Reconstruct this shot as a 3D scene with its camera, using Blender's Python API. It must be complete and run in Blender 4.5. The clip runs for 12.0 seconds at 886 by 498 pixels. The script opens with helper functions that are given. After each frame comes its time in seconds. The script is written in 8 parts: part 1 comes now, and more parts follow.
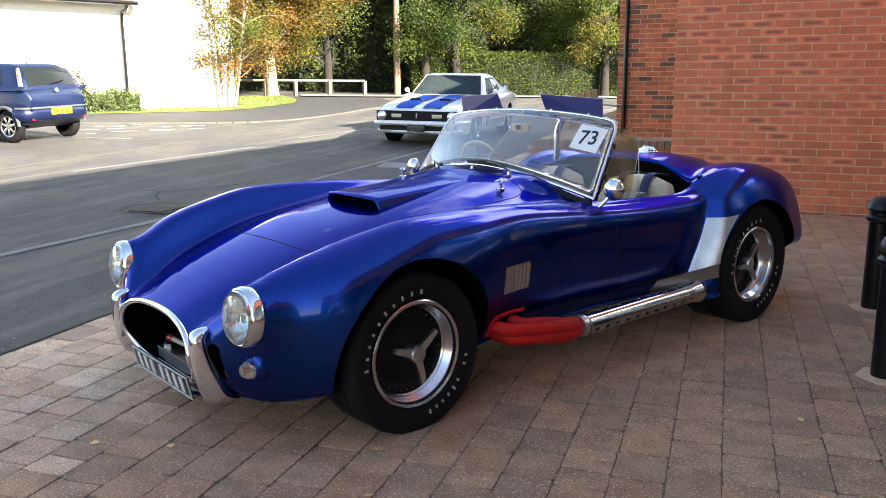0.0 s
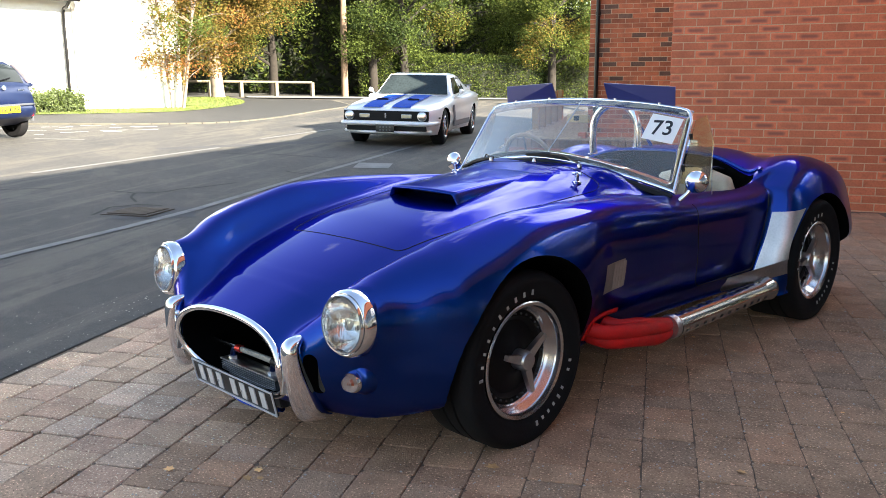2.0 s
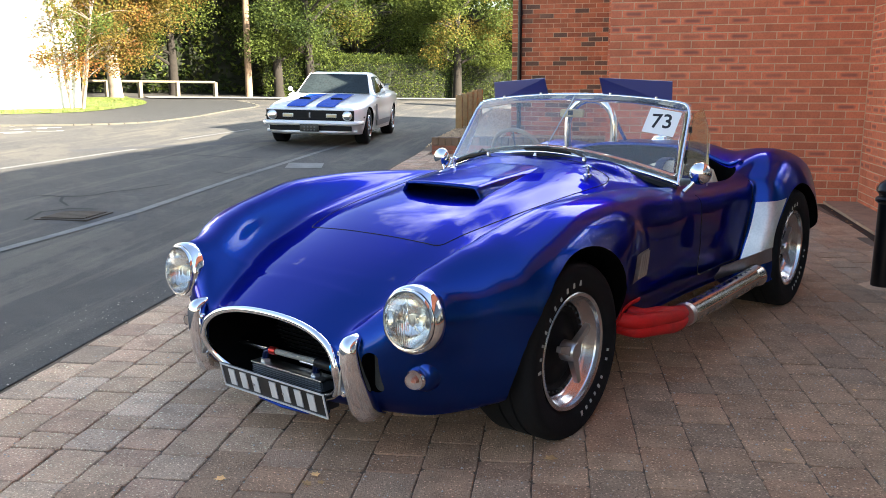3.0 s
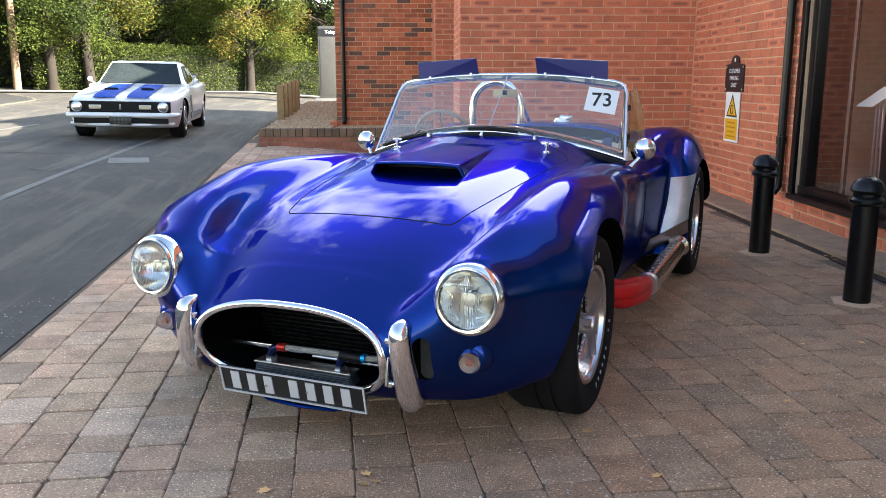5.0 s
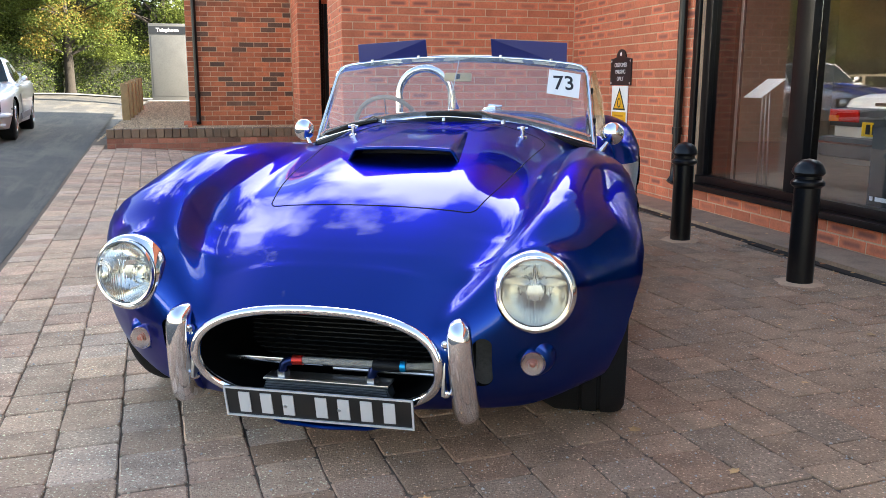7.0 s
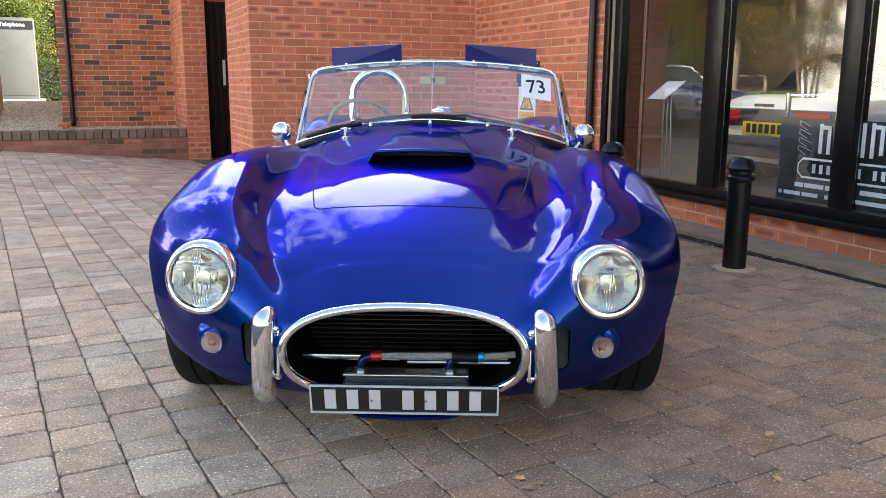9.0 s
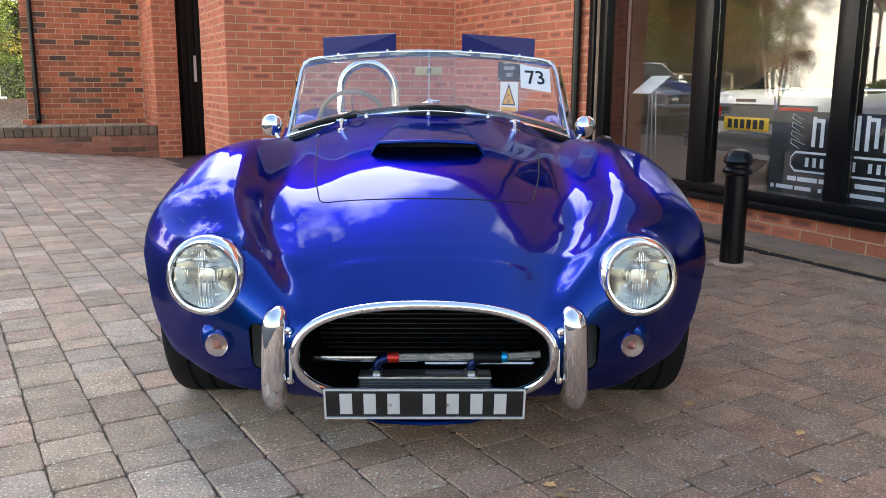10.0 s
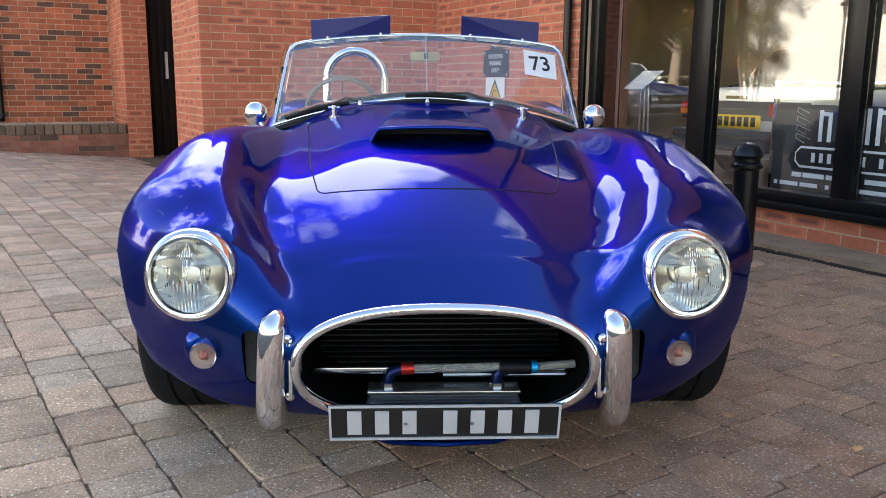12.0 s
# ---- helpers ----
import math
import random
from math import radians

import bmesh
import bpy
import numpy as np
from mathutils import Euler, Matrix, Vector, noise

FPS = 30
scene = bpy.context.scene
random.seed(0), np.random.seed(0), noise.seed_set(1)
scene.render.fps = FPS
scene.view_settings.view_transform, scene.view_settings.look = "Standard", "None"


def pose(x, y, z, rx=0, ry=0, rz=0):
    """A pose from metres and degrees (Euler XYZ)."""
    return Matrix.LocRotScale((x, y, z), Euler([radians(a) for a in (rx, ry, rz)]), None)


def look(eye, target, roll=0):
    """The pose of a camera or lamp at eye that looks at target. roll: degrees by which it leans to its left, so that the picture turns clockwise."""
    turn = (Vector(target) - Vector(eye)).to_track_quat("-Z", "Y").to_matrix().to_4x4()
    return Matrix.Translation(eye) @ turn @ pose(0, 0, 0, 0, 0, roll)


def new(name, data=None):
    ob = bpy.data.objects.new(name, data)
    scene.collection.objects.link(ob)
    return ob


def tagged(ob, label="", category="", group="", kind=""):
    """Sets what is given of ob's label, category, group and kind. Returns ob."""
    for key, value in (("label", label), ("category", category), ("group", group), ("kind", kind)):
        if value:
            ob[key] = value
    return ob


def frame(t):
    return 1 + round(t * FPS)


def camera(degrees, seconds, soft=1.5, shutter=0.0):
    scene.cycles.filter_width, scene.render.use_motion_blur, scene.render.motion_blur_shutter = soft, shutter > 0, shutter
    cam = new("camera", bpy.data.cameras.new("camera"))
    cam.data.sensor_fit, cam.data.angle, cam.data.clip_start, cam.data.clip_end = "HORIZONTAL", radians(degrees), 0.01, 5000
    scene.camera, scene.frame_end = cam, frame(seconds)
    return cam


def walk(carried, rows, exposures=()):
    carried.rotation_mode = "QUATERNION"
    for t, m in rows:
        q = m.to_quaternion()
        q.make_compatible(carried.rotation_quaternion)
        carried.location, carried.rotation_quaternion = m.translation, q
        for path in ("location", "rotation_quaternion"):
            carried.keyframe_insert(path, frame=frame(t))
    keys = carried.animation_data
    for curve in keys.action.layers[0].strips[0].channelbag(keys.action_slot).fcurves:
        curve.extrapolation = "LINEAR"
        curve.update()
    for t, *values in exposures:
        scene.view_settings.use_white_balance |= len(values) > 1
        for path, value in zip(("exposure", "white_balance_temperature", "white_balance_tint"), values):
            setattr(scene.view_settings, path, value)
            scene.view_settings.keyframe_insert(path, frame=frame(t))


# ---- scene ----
cam = camera(55.8, 12.0, soft=0.9)
PATH = [
    (0, (3.094, -1.875, 1.29), (1.61, -0.592, 0.897), -0.3),
    (0.5, (2.916, -1.802, 1.252), (1.438, -0.515, 0.853), -0.2),
    (1, (2.755, -1.813, 1.217), (1.288, -0.512, 0.821), -0.2),
    (1.5, (2.643, -1.976, 1.197), (1.205, -0.64, 0.81), -0.1),
    (2, (2.49, -2.129, 1.215), (1.108, -0.735, 0.83), -0.1),
    (2.5, (2.24, -2.274, 1.201), (0.945, -0.799, 0.813), -0.1),
    (3, (2.102, -2.438, 1.188), (0.9, -0.886, 0.804), -0.1),
    (5, (1.387, -2.743, 1.117), (0.622, -0.939, 0.72), -0.0),
    (5.5, (1.219, -2.607, 1.084), (0.522, -0.776, 0.681), -0.0),
    (6, (1.079, -2.55, 1.051), (0.475, -0.685, 0.653), 0.0),
    (6.5, (0.868, -2.572, 1.026), (0.387, -0.67, 0.633), 0.2),
    (7, (0.73, -2.648, 1.019), (0.343, -0.725, 0.631), 0.1),
    (9, (0.15, -2.853, 1.04), (0.104, -0.892, 0.65), 0.3),
    (9.5, (0.061, -2.786, 1.026), (0.059, -0.825, 0.633), 0.3),
    (10, (0.006, -2.725, 1.001), (0.037, -0.764, 0.609), 0.3),
    (10.5, (-0.033, -2.659, 0.967), (0.023, -0.698, 0.576), 0.3),
    (11, (-0.062, -2.58, 0.932), (0.01, -0.62, 0.541), 0.3),
    (11.5, (-0.089, -2.501, 0.92), (-0.003, -0.54, 0.533), 0.4),
    (12, (-0.104, -2.447, 0.926), (-0.007, -0.487, 0.542), 0.5),
]
walk(cam, [(t, look(eye, target, roll)) for t, eye, target, roll in PATH], [(0.0, 3.40, 6500, 10), (3.0, 3.44, 6500, 10), (6.0, 3.57, 6500, 10), (7.3, 3.66, 6500, 10), (9.5, 3.60, 6500, 10), (12.0, 3.46, 6500, 10)])

# ---- world and sun ----
world = bpy.data.worlds.new("world")
scene.world = world
world.use_nodes = True
wn, wl = world.node_tree.nodes, world.node_tree.links
bg = wn["Background"]
sky = wn.new("ShaderNodeTexSky")
sky.sky_type = "NISHITA"
sky.sun_disc = False
sky.sun_elevation = radians(26)
sky.sun_rotation = radians(83)
sky.dust_density = 0.1
sky.ozone_density = 1.2
cloud = wn.new("ShaderNodeTexNoise")
cloud.inputs["Scale"].default_value = 1.9
cloud.inputs["Detail"].default_value = 8
cloud.inputs["Roughness"].default_value = 0.54
cramp = wn.new("ShaderNodeValToRGB")
cramp.color_ramp.elements[0].position, cramp.color_ramp.elements[1].position = 0.762, 0.86
cmix = wn.new("ShaderNodeMix")
cmix.data_type = "RGBA"
cmix.inputs[7].default_value = (14.0, 17.0, 19.5, 1)
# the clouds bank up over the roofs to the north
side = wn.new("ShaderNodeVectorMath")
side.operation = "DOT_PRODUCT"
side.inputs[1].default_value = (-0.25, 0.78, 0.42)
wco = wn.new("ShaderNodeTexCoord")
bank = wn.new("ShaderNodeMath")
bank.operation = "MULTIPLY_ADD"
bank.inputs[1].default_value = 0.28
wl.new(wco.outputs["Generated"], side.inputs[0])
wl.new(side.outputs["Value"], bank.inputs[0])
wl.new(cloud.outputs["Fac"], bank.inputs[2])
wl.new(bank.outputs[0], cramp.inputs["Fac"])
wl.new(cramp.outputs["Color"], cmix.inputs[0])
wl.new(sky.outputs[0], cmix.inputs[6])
# low autumn haze warms the whole sky
haze = wn.new("ShaderNodeMix")
haze.data_type, haze.blend_type = "RGBA", "MULTIPLY"
haze.inputs[0].default_value = 1.0
haze.inputs[7].default_value = (1.16, 1.02, 0.91, 1)
wl.new(cmix.outputs[2], haze.inputs[6])
wl.new(haze.outputs[2], bg.inputs["Color"])
bg.inputs["Strength"].default_value = 0.052

sun = new("sun", bpy.data.lights.new("sun", "SUN"))
sun.data.energy, sun.data.angle, sun.data.color = 3.7, radians(0.6), (1.0, 0.90, 0.74)
SUN_FROM = Vector((0.992 * math.cos(radians(26)), 0.125 * math.cos(radians(26)), math.sin(radians(26))))
sun.matrix_world = look(SUN_FROM * 60, (0, 0, 0))


# ---- materials ----
def mat(name, color, rough=0.6, metal=0.0, vary=0.0, scale=8.0, bump=0.0, bscale=60.0, coat=0.0, per_object=0.0, dark=None, spec=0.5, islands=False, speckle=0.0):
    """A principled material with two scales of colour variation and a fine relief, in metres."""
    m = bpy.data.materials.new(name)
    m.use_nodes = True
    n, l = m.node_tree.nodes, m.node_tree.links
    b = n["Principled BSDF"]
    b.inputs["Base Color"].default_value = (*color, 1)
    b.inputs["Roughness"].default_value, b.inputs["Metallic"].default_value = rough, metal
    b.inputs["Specular IOR Level"].default_value = spec
    b.inputs["Coat Weight"].default_value, b.inputs["Coat Roughness"].default_value = coat, 0.02
    co = n.new("ShaderNodeTexCoord")
    geo = n.new("ShaderNodeNewGeometry")
    out = None
    if vary or per_object:
        src = n.new("ShaderNodeRGB")
        src.outputs[0].default_value = (*color, 1)
        out = src.outputs[0]
        d = dark or tuple(c * 0.45 for c in color)
        if vary:
            for k, (s, f) in enumerate(((scale, vary), (scale * 11, vary * 0.8))):
                nz = n.new("ShaderNodeTexNoise")
                nz.inputs["Scale"].default_value, nz.inputs["Detail"].default_value = s, 6
                l.new(geo.outputs["Position"], nz.inputs["Vector"])
                rm = n.new("ShaderNodeMapRange")
                rm.inputs[1].default_value, rm.inputs[2].default_value = 0.42, 0.72
                rm.inputs[3].default_value, rm.inputs[4].default_value = 0.0, f
                l.new(nz.outputs["Fac"], rm.inputs[0])
                mx = n.new("ShaderNodeMix")
                mx.data_type = "RGBA"
                l.new(rm.outputs[0], mx.inputs[0])
                l.new(out, mx.inputs[6])
                mx.inputs[7].default_value = (*d, 1)
                out = mx.outputs[2]
        if speckle:
            vo = n.new("ShaderNodeTexNoise")
            vo.inputs["Scale"].default_value, vo.inputs["Detail"].default_value = 130.0, 4
            l.new(geo.outputs["Position"], vo.inputs["Vector"])
            for lo, hi, tone in ((0.60, 0.68, tuple(min(1.0, c * 2.2 + 0.05) for c in color)), (0.40, 0.32, tuple(c * 0.35 for c in color))):
                rm = n.new("ShaderNodeMapRange")
                rm.inputs[1].default_value, rm.inputs[2].default_value, rm.inputs[4].default_value = lo, hi, speckle
                l.new(vo.outputs["Fac"], rm.inputs[0])
                mx = n.new("ShaderNodeMix")
                mx.data_type = "RGBA"
                l.new(rm.outputs[0], mx.inputs[0])
                l.new(out, mx.inputs[6])
                mx.inputs[7].default_value = (*tone, 1)
                out = mx.outputs[2]
        if per_object:
            rnd = geo.outputs["Random Per Island"]
            if not islands:
                oi = n.new("ShaderNodeObjectInfo")
                rnd = oi.outputs["Random"]
            hs = n.new("ShaderNodeHueSaturation")
            mr = n.new("ShaderNodeMapRange")
            mr.inputs[3].default_value, mr.inputs[4].default_value = 1 - per_object, 1 + per_object
            l.new(rnd, mr.inputs[0])
            l.new(mr.outputs[0], hs.inputs["Value"])
            l.new(out, hs.inputs["Color"])
            out = hs.outputs[0]
        l.new(out, b.inputs["Base Color"])
    if bump:
        nz = n.new("ShaderNodeTexNoise")
        nz.inputs["Scale"].default_value, nz.inputs["Detail"].default_value = bscale, 5
        l.new(geo.outputs["Position"], nz.inputs["Vector"])
        bp = n.new("ShaderNodeBump")
        bp.inputs["Strength"].default_value, bp.inputs["Distance"].default_value = bump, 0.01
        l.new(nz.outputs["Fac"], bp.inputs["Height"])
        l.new(bp.outputs[0], b.inputs["Normal"])
    return m


def glass(name, color=(1, 1, 1), rough=0.0, ior=1.45):
    m = bpy.data.materials.new(name)
    m.use_nodes = True
    b = m.node_tree.nodes["Principled BSDF"]
    b.inputs["Base Color"].default_value = (*color, 1)
    b.inputs["Transmission Weight"].default_value, b.inputs["Roughness"].default_value, b.inputs["IOR"].default_value = 1, rough, ior
    return m


def kissed(m, amount, tone):
    """Burnt marks in the middle of some bricks, where they lay stacked in the kiln."""
    n, l = m.node_tree.nodes, m.node_tree.links
    b = n["Principled BSDF"]
    src = b.inputs["Base Color"].links[0].from_socket
    co, sep, oi = n.new("ShaderNodeTexCoord"), n.new("ShaderNodeSeparateXYZ"), n.new("ShaderNodeObjectInfo")
    l.new(co.outputs["Generated"], sep.inputs[0])
    fac = None
    for axis, soft in (("X", 0.22), ("Z", 0.42)):
        d = n.new("ShaderNodeMath")
        d.operation = "SUBTRACT"
        d.inputs[1].default_value = 0.5
        l.new(sep.outputs[axis], d.inputs[0])
        q = n.new("ShaderNodeMath")
        q.operation = "ABSOLUTE"
        l.new(d.outputs[0], q.inputs[0])
        r = n.new("ShaderNodeMapRange")
        r.interpolation_type = "SMOOTHSTEP"
        r.inputs[1].default_value, r.inputs[2].default_value, r.inputs[3].default_value, r.inputs[4].default_value = 0.46 - soft, 0.46, 1.0, 0.0
        l.new(q.outputs[0], r.inputs[0])
        if fac is None:
            fac = r.outputs[0]
        else:
            p = n.new("ShaderNodeMath")
            p.operation = "MULTIPLY"
            l.new(fac, p.inputs[0])
            l.new(r.outputs[0], p.inputs[1])
            fac = p.outputs[0]
    some = n.new("ShaderNodeMapRange")
    some.inputs[1].default_value, some.inputs[2].default_value, some.inputs[4].default_value = 0.45, 0.95, amount
    l.new(oi.outputs["Random"], some.inputs[0])
    p = n.new("ShaderNodeMath")
    p.operation = "MULTIPLY"
    l.new(fac, p.inputs[0])
    l.new(some.outputs[0], p.inputs[1])
    mx = n.new("ShaderNodeMix")
    mx.data_type = "RGBA"
    l.new(p.outputs[0], mx.inputs[0])
    l.new(src, mx.inputs[6])
    mx.inputs[7].default_value = (*tone, 1)
    l.new(mx.outputs[2], b.inputs["Base Color"])


PAINT = mat("blue_metallic_paint", (0.0, 0.029, 0.218), 0.29, 0.96, coat=0.46, spec=0.1)
PAINT.node_tree.nodes["Principled BSDF"].inputs["Coat IOR"].default_value = 1.5
PAINT.node_tree.nodes["Principled BSDF"].inputs["Specular Tint"].default_value = (0.0, 0.22, 0.75, 1)
BLACK = mat("black_trim", (0.004, 0.004, 0.005), 0.5, spec=0.2)
WELL = mat("black_underbody", (0.002, 0.002, 0.002), 0.95, spec=0.05)
CHROME = mat("chrome", (0.82, 0.82, 0.84), 0.06, 1.0)
ALLOY = mat("polished_alloy", (0.56, 0.56, 0.58), 0.2, 1.0, vary=0.2, scale=20)
STEEL = mat("brushed_steel", (0.55, 0.55, 0.56), 0.3, 1.0, vary=0.25, scale=15)
RUBBER = mat("tyre_rubber", (0.008, 0.008, 0.009), 0.8, spec=0.2, vary=0.3, scale=10, bump=0.15, bscale=200)
CREAM = mat("cream_leather", (0.62, 0.54, 0.38), 0.5, vary=0.2, scale=12, bump=0.1, bscale=150)
RED = mat("red_exhaust_paint", (0.58, 0.014, 0.014), 0.5, spec=0.2, vary=0.35, scale=18, dark=(0.2, 0.02, 0.02))
ASPHALT = mat("asphalt", (0.052, 0.049, 0.044), 0.85, speckle=0.5, vary=0.85, scale=0.9, bump=0.5, bscale=140, dark=(0.028, 0.028, 0.028))


def streaked(m, along, amount, tone):
    """Long worn streaks and stains along one direction of the ground."""
    n, l = m.node_tree.nodes, m.node_tree.links
    b = n["Principled BSDF"]
    src = b.inputs["Base Color"].links[0].from_socket
    geo = n.new("ShaderNodeNewGeometry")
    for turn, size, lo, hi, share in ((along, (0.2, 2.6, 1.0), 0.50, 0.58, amount), (along + 0.5, (0.6, 1.3, 1.0), 0.52, 0.58, amount * 0.6)):
        mp = n.new("ShaderNodeMapping")
        mp.vector_type = "TEXTURE"
        mp.inputs["Rotation"].default_value = (0, 0, turn)
        mp.inputs["Scale"].default_value = (1 / size[0], 1 / size[1], 1.0)
        l.new(geo.outputs["Position"], mp.inputs["Vector"])
        nz = n.new("ShaderNodeTexNoise")
        nz.inputs["Scale"].default_value, nz.inputs["Detail"].default_value, nz.inputs["Roughness"].default_value = 1.0, 9, 0.68
        l.new(mp.outputs[0], nz.inputs["Vector"])
        rm = n.new("ShaderNodeMapRange")
        rm.inputs[1].default_value, rm.inputs[2].default_value, rm.inputs[4].default_value = lo, hi, share
        l.new(nz.outputs["Fac"], rm.inputs[0])
        mx = n.new("ShaderNodeMix")
        mx.data_type = "RGBA"
        l.new(rm.outputs[0], mx.inputs[0])
        l.new(src, mx.inputs[6])
        mx.inputs[7].default_value = (*tone, 1)
        src = mx.outputs[2]
    l.new(src, b.inputs["Base Color"])


streaked(ASPHALT, math.atan2(0.862, -0.507), 0.42, (0.135, 0.118, 0.090))
SAND = mat("joint_sand", (0.175, 0.122, 0.082), 0.95, vary=0.5, scale=9, bump=0.3)
BRICK = mat("red_brick", (0.635, 0.190, 0.093), 0.8, vary=0.4, scale=5, bump=0.35, bscale=90, per_object=0.22)
BRICK_J = mat("red_brick_course", (0.635, 0.190, 0.093), 0.8, vary=0.5, scale=5, bump=0.35, bscale=90, per_object=0.22, islands=True)
kissed(BRICK, 0.8, (0.17, 0.065, 0.055))
MORTAR = mat("mortar", (0.64, 0.42, 0.27), 0.9, vary=0.4, scale=6, bump=0.4, bscale=120)
FRAMEBLACK = mat("black_window_paint", (0.005, 0.005, 0.006), 0.28, vary=0.2, scale=9, spec=0.25)
IRON = mat("black_gloss_iron", (0.005, 0.005, 0.006), 0.28, vary=0.3, scale=12, bump=0.05, spec=0.3)
WINGLASS = glass("shop_glass", ior=1.6)
SCREEN = glass("screen_glass", (0.95, 0.96, 0.95))
SCREEN.node_tree.nodes["Principled BSDF"].inputs["Transmission Weight"].default_value = 0.97


# ---- mesh helpers ----
def obj(name, bm, material, parent=None, label="", smooth=None):
    me = bpy.data.meshes.new(name)
    bmesh.ops.recalc_face_normals(bm, faces=bm.faces)
    bm.to_mesh(me)
    bm.free()
    for m in material if isinstance(material, (list, tuple)) else [material]:
        me.materials.append(m)
    if smooth is not None:
        me.shade_smooth()
        me.set_sharp_from_angle(angle=radians(smooth))
    ob = new(name, me)
    if parent:
        ob.parent = parent
    return tagged(ob, label)


def part(name, bm, material, parent, label="", smooth=40):
    return obj(name, bm, material, parent, label, smooth)


def box(bm, x0, x1, y0, y1, z0, z1, m=None, bevel=0.0):
    r = bmesh.ops.create_cube(bm, size=1.0, matrix=Matrix.LocRotScale(((x0 + x1) / 2, (y0 + y1) / 2, (z0 + z1) / 2), None, (x1 - x0, y1 - y0, z1 - z0)))
    if bevel:
        es = {e for v in r["verts"] for e in v.link_edges}
        r2 = bmesh.ops.bevel(bm, geom=list(es), offset=bevel, segments=2, profile=0.6, affect="EDGES")
        vs = [v for v in r2["verts"]]
        vs = list({v for f in r2["faces"] for v in f.verts} | {v for v in r["verts"] if v.is_valid})
    else:
        vs = r["verts"]
    if m is not None:
        bmesh.ops.transform(bm, matrix=m, verts=vs)
    return bm


def boxed(x0, x1, y0, y1, z0, z1, m=None, bevel=0.0):
    return box(bmesh.new(), x0, x1, y0, y1, z0, z1, m, bevel)


def lathe(bm, profile, m=None, n=32, closed=False):
    """Turns (radius, height) pairs round the local z axis."""
    rings = []
    for r, z in profile:
        rings.append([bm.verts.new((r * math.cos(2 * math.pi * i / n), r * math.sin(2 * math.pi * i / n), z)) for i in range(n)] if r > 1e-6 else [bm.verts.new((0, 0, z))])
    pairs = list(zip(rings, rings[1:])) + ([(rings[-1], rings[0])] if closed else [])
    for a, b in pairs:
        for i in range(n):
            q = [a[i % len(a)], a[(i + 1) % len(a)], b[(i + 1) % len(b)], b[i % len(b)]]
            q = list(dict.fromkeys(q))
            if len(q) > 2:
                bm.faces.new(q)
    if m is not None:
        bmesh.ops.transform(bm, matrix=m, verts=[v for r in rings for v in r])
    return bm


def tube(bm, pts, r, n=10, closed=False, flat=1.0, up=None):
    """A round bar along the points; r is one radius or one for each point."""
    P = [Vector(p) for p in pts]
    R = r if isinstance(r, (list, tuple)) else [r] * len(P)
    rings, last = [], None
    for i, p in enumerate(P):
        d = (P[(i + 1) % len(P)] - P[i - 1]) if closed or 0 < i < len(P) - 1 else (P[1] - P[0] if i == 0 else P[-1] - P[-2])
        d.normalize()
        ref = last if last is not None else (Vector(up) if up else (Vector((0, 0, 1)) if abs(d.z) < 0.9 else Vector((1, 0, 0))))
        u = (ref - d * ref.dot(d)).normalized()
        last = u
        w = d.cross(u)
        rings.append([bm.verts.new(p + u * (R[i] * flat * math.cos(2 * math.pi * k / n)) + w * (R[i] * math.sin(2 * math.pi * k / n))) for k in range(n)])
    for a, b in list(zip(rings, rings[1:])) + ([(rings[-1], rings[0])] if closed else []):
        for k in range(n):
            bm.faces.new((a[k], a[(k + 1) % n], b[(k + 1) % n], b[k]))
    if not closed:
        bm.faces.new(rings[0][::-1])
        bm.faces.new(rings[-1])
    return bm


def spline(pts, n=8, closed=False):
    """Points along a smooth curve through pts."""
    P = [Vector(p) for p in pts]
    out, k = [], len(P)
    for i in range(k if closed else k - 1):
        p0, p1, p2, p3 = (P[(i + j) % k] if closed else P[min(max(i + j, 0), k - 1)] for j in (-1, 0, 1, 2))
        for s in range(n):
            t = s / n
            out.append(0.5 * (2 * p1 + (p2 - p0) * t + (2 * p0 - 5 * p1 + 4 * p2 - p3) * t * t + (3 * p1 - p0 - 3 * p2 + p3) * t ** 3))
    return out if closed else out + [P[-1]]


def ease(y, keys):
    """A smooth value at y from (y, value) keys."""
    ys = [k[0] for k in keys]
    if y <= ys[0]:
        return keys[0][1]
    if y >= ys[-1]:
        return keys[-1][1]
    i = max(j for j in range(len(ys)) if ys[j] <= y)
    i = min(i, len(ys) - 2)

    def slope(j):
        if j == 0 or j == len(ys) - 1:
            a, b = (0, 1) if j == 0 else (-2, -1)
            return (keys[b][1] - keys[a][1]) / (ys[b] - ys[a])
        return (keys[j + 1][1] - keys[j - 1][1]) / (ys[j + 1] - ys[j - 1])
    h = ys[i + 1] - ys[i]
    t = (y - ys[i]) / h
    a, b = keys[i][1], keys[i + 1][1]
    return a * (2 * t ** 3 - 3 * t * t + 1) + h * slope(i) * (t ** 3 - 2 * t * t + t) + b * (3 * t * t - 2 * t ** 3) + h * slope(i + 1) * (t ** 3 - t * t)


def empty(name, x=0.0, y=0.0, z=0.0, label="", category="", group="", kind=""):
    ob = new(name)
    ob.matrix_world = pose(x, y, z)
    return tagged(ob, label, category, group, kind)


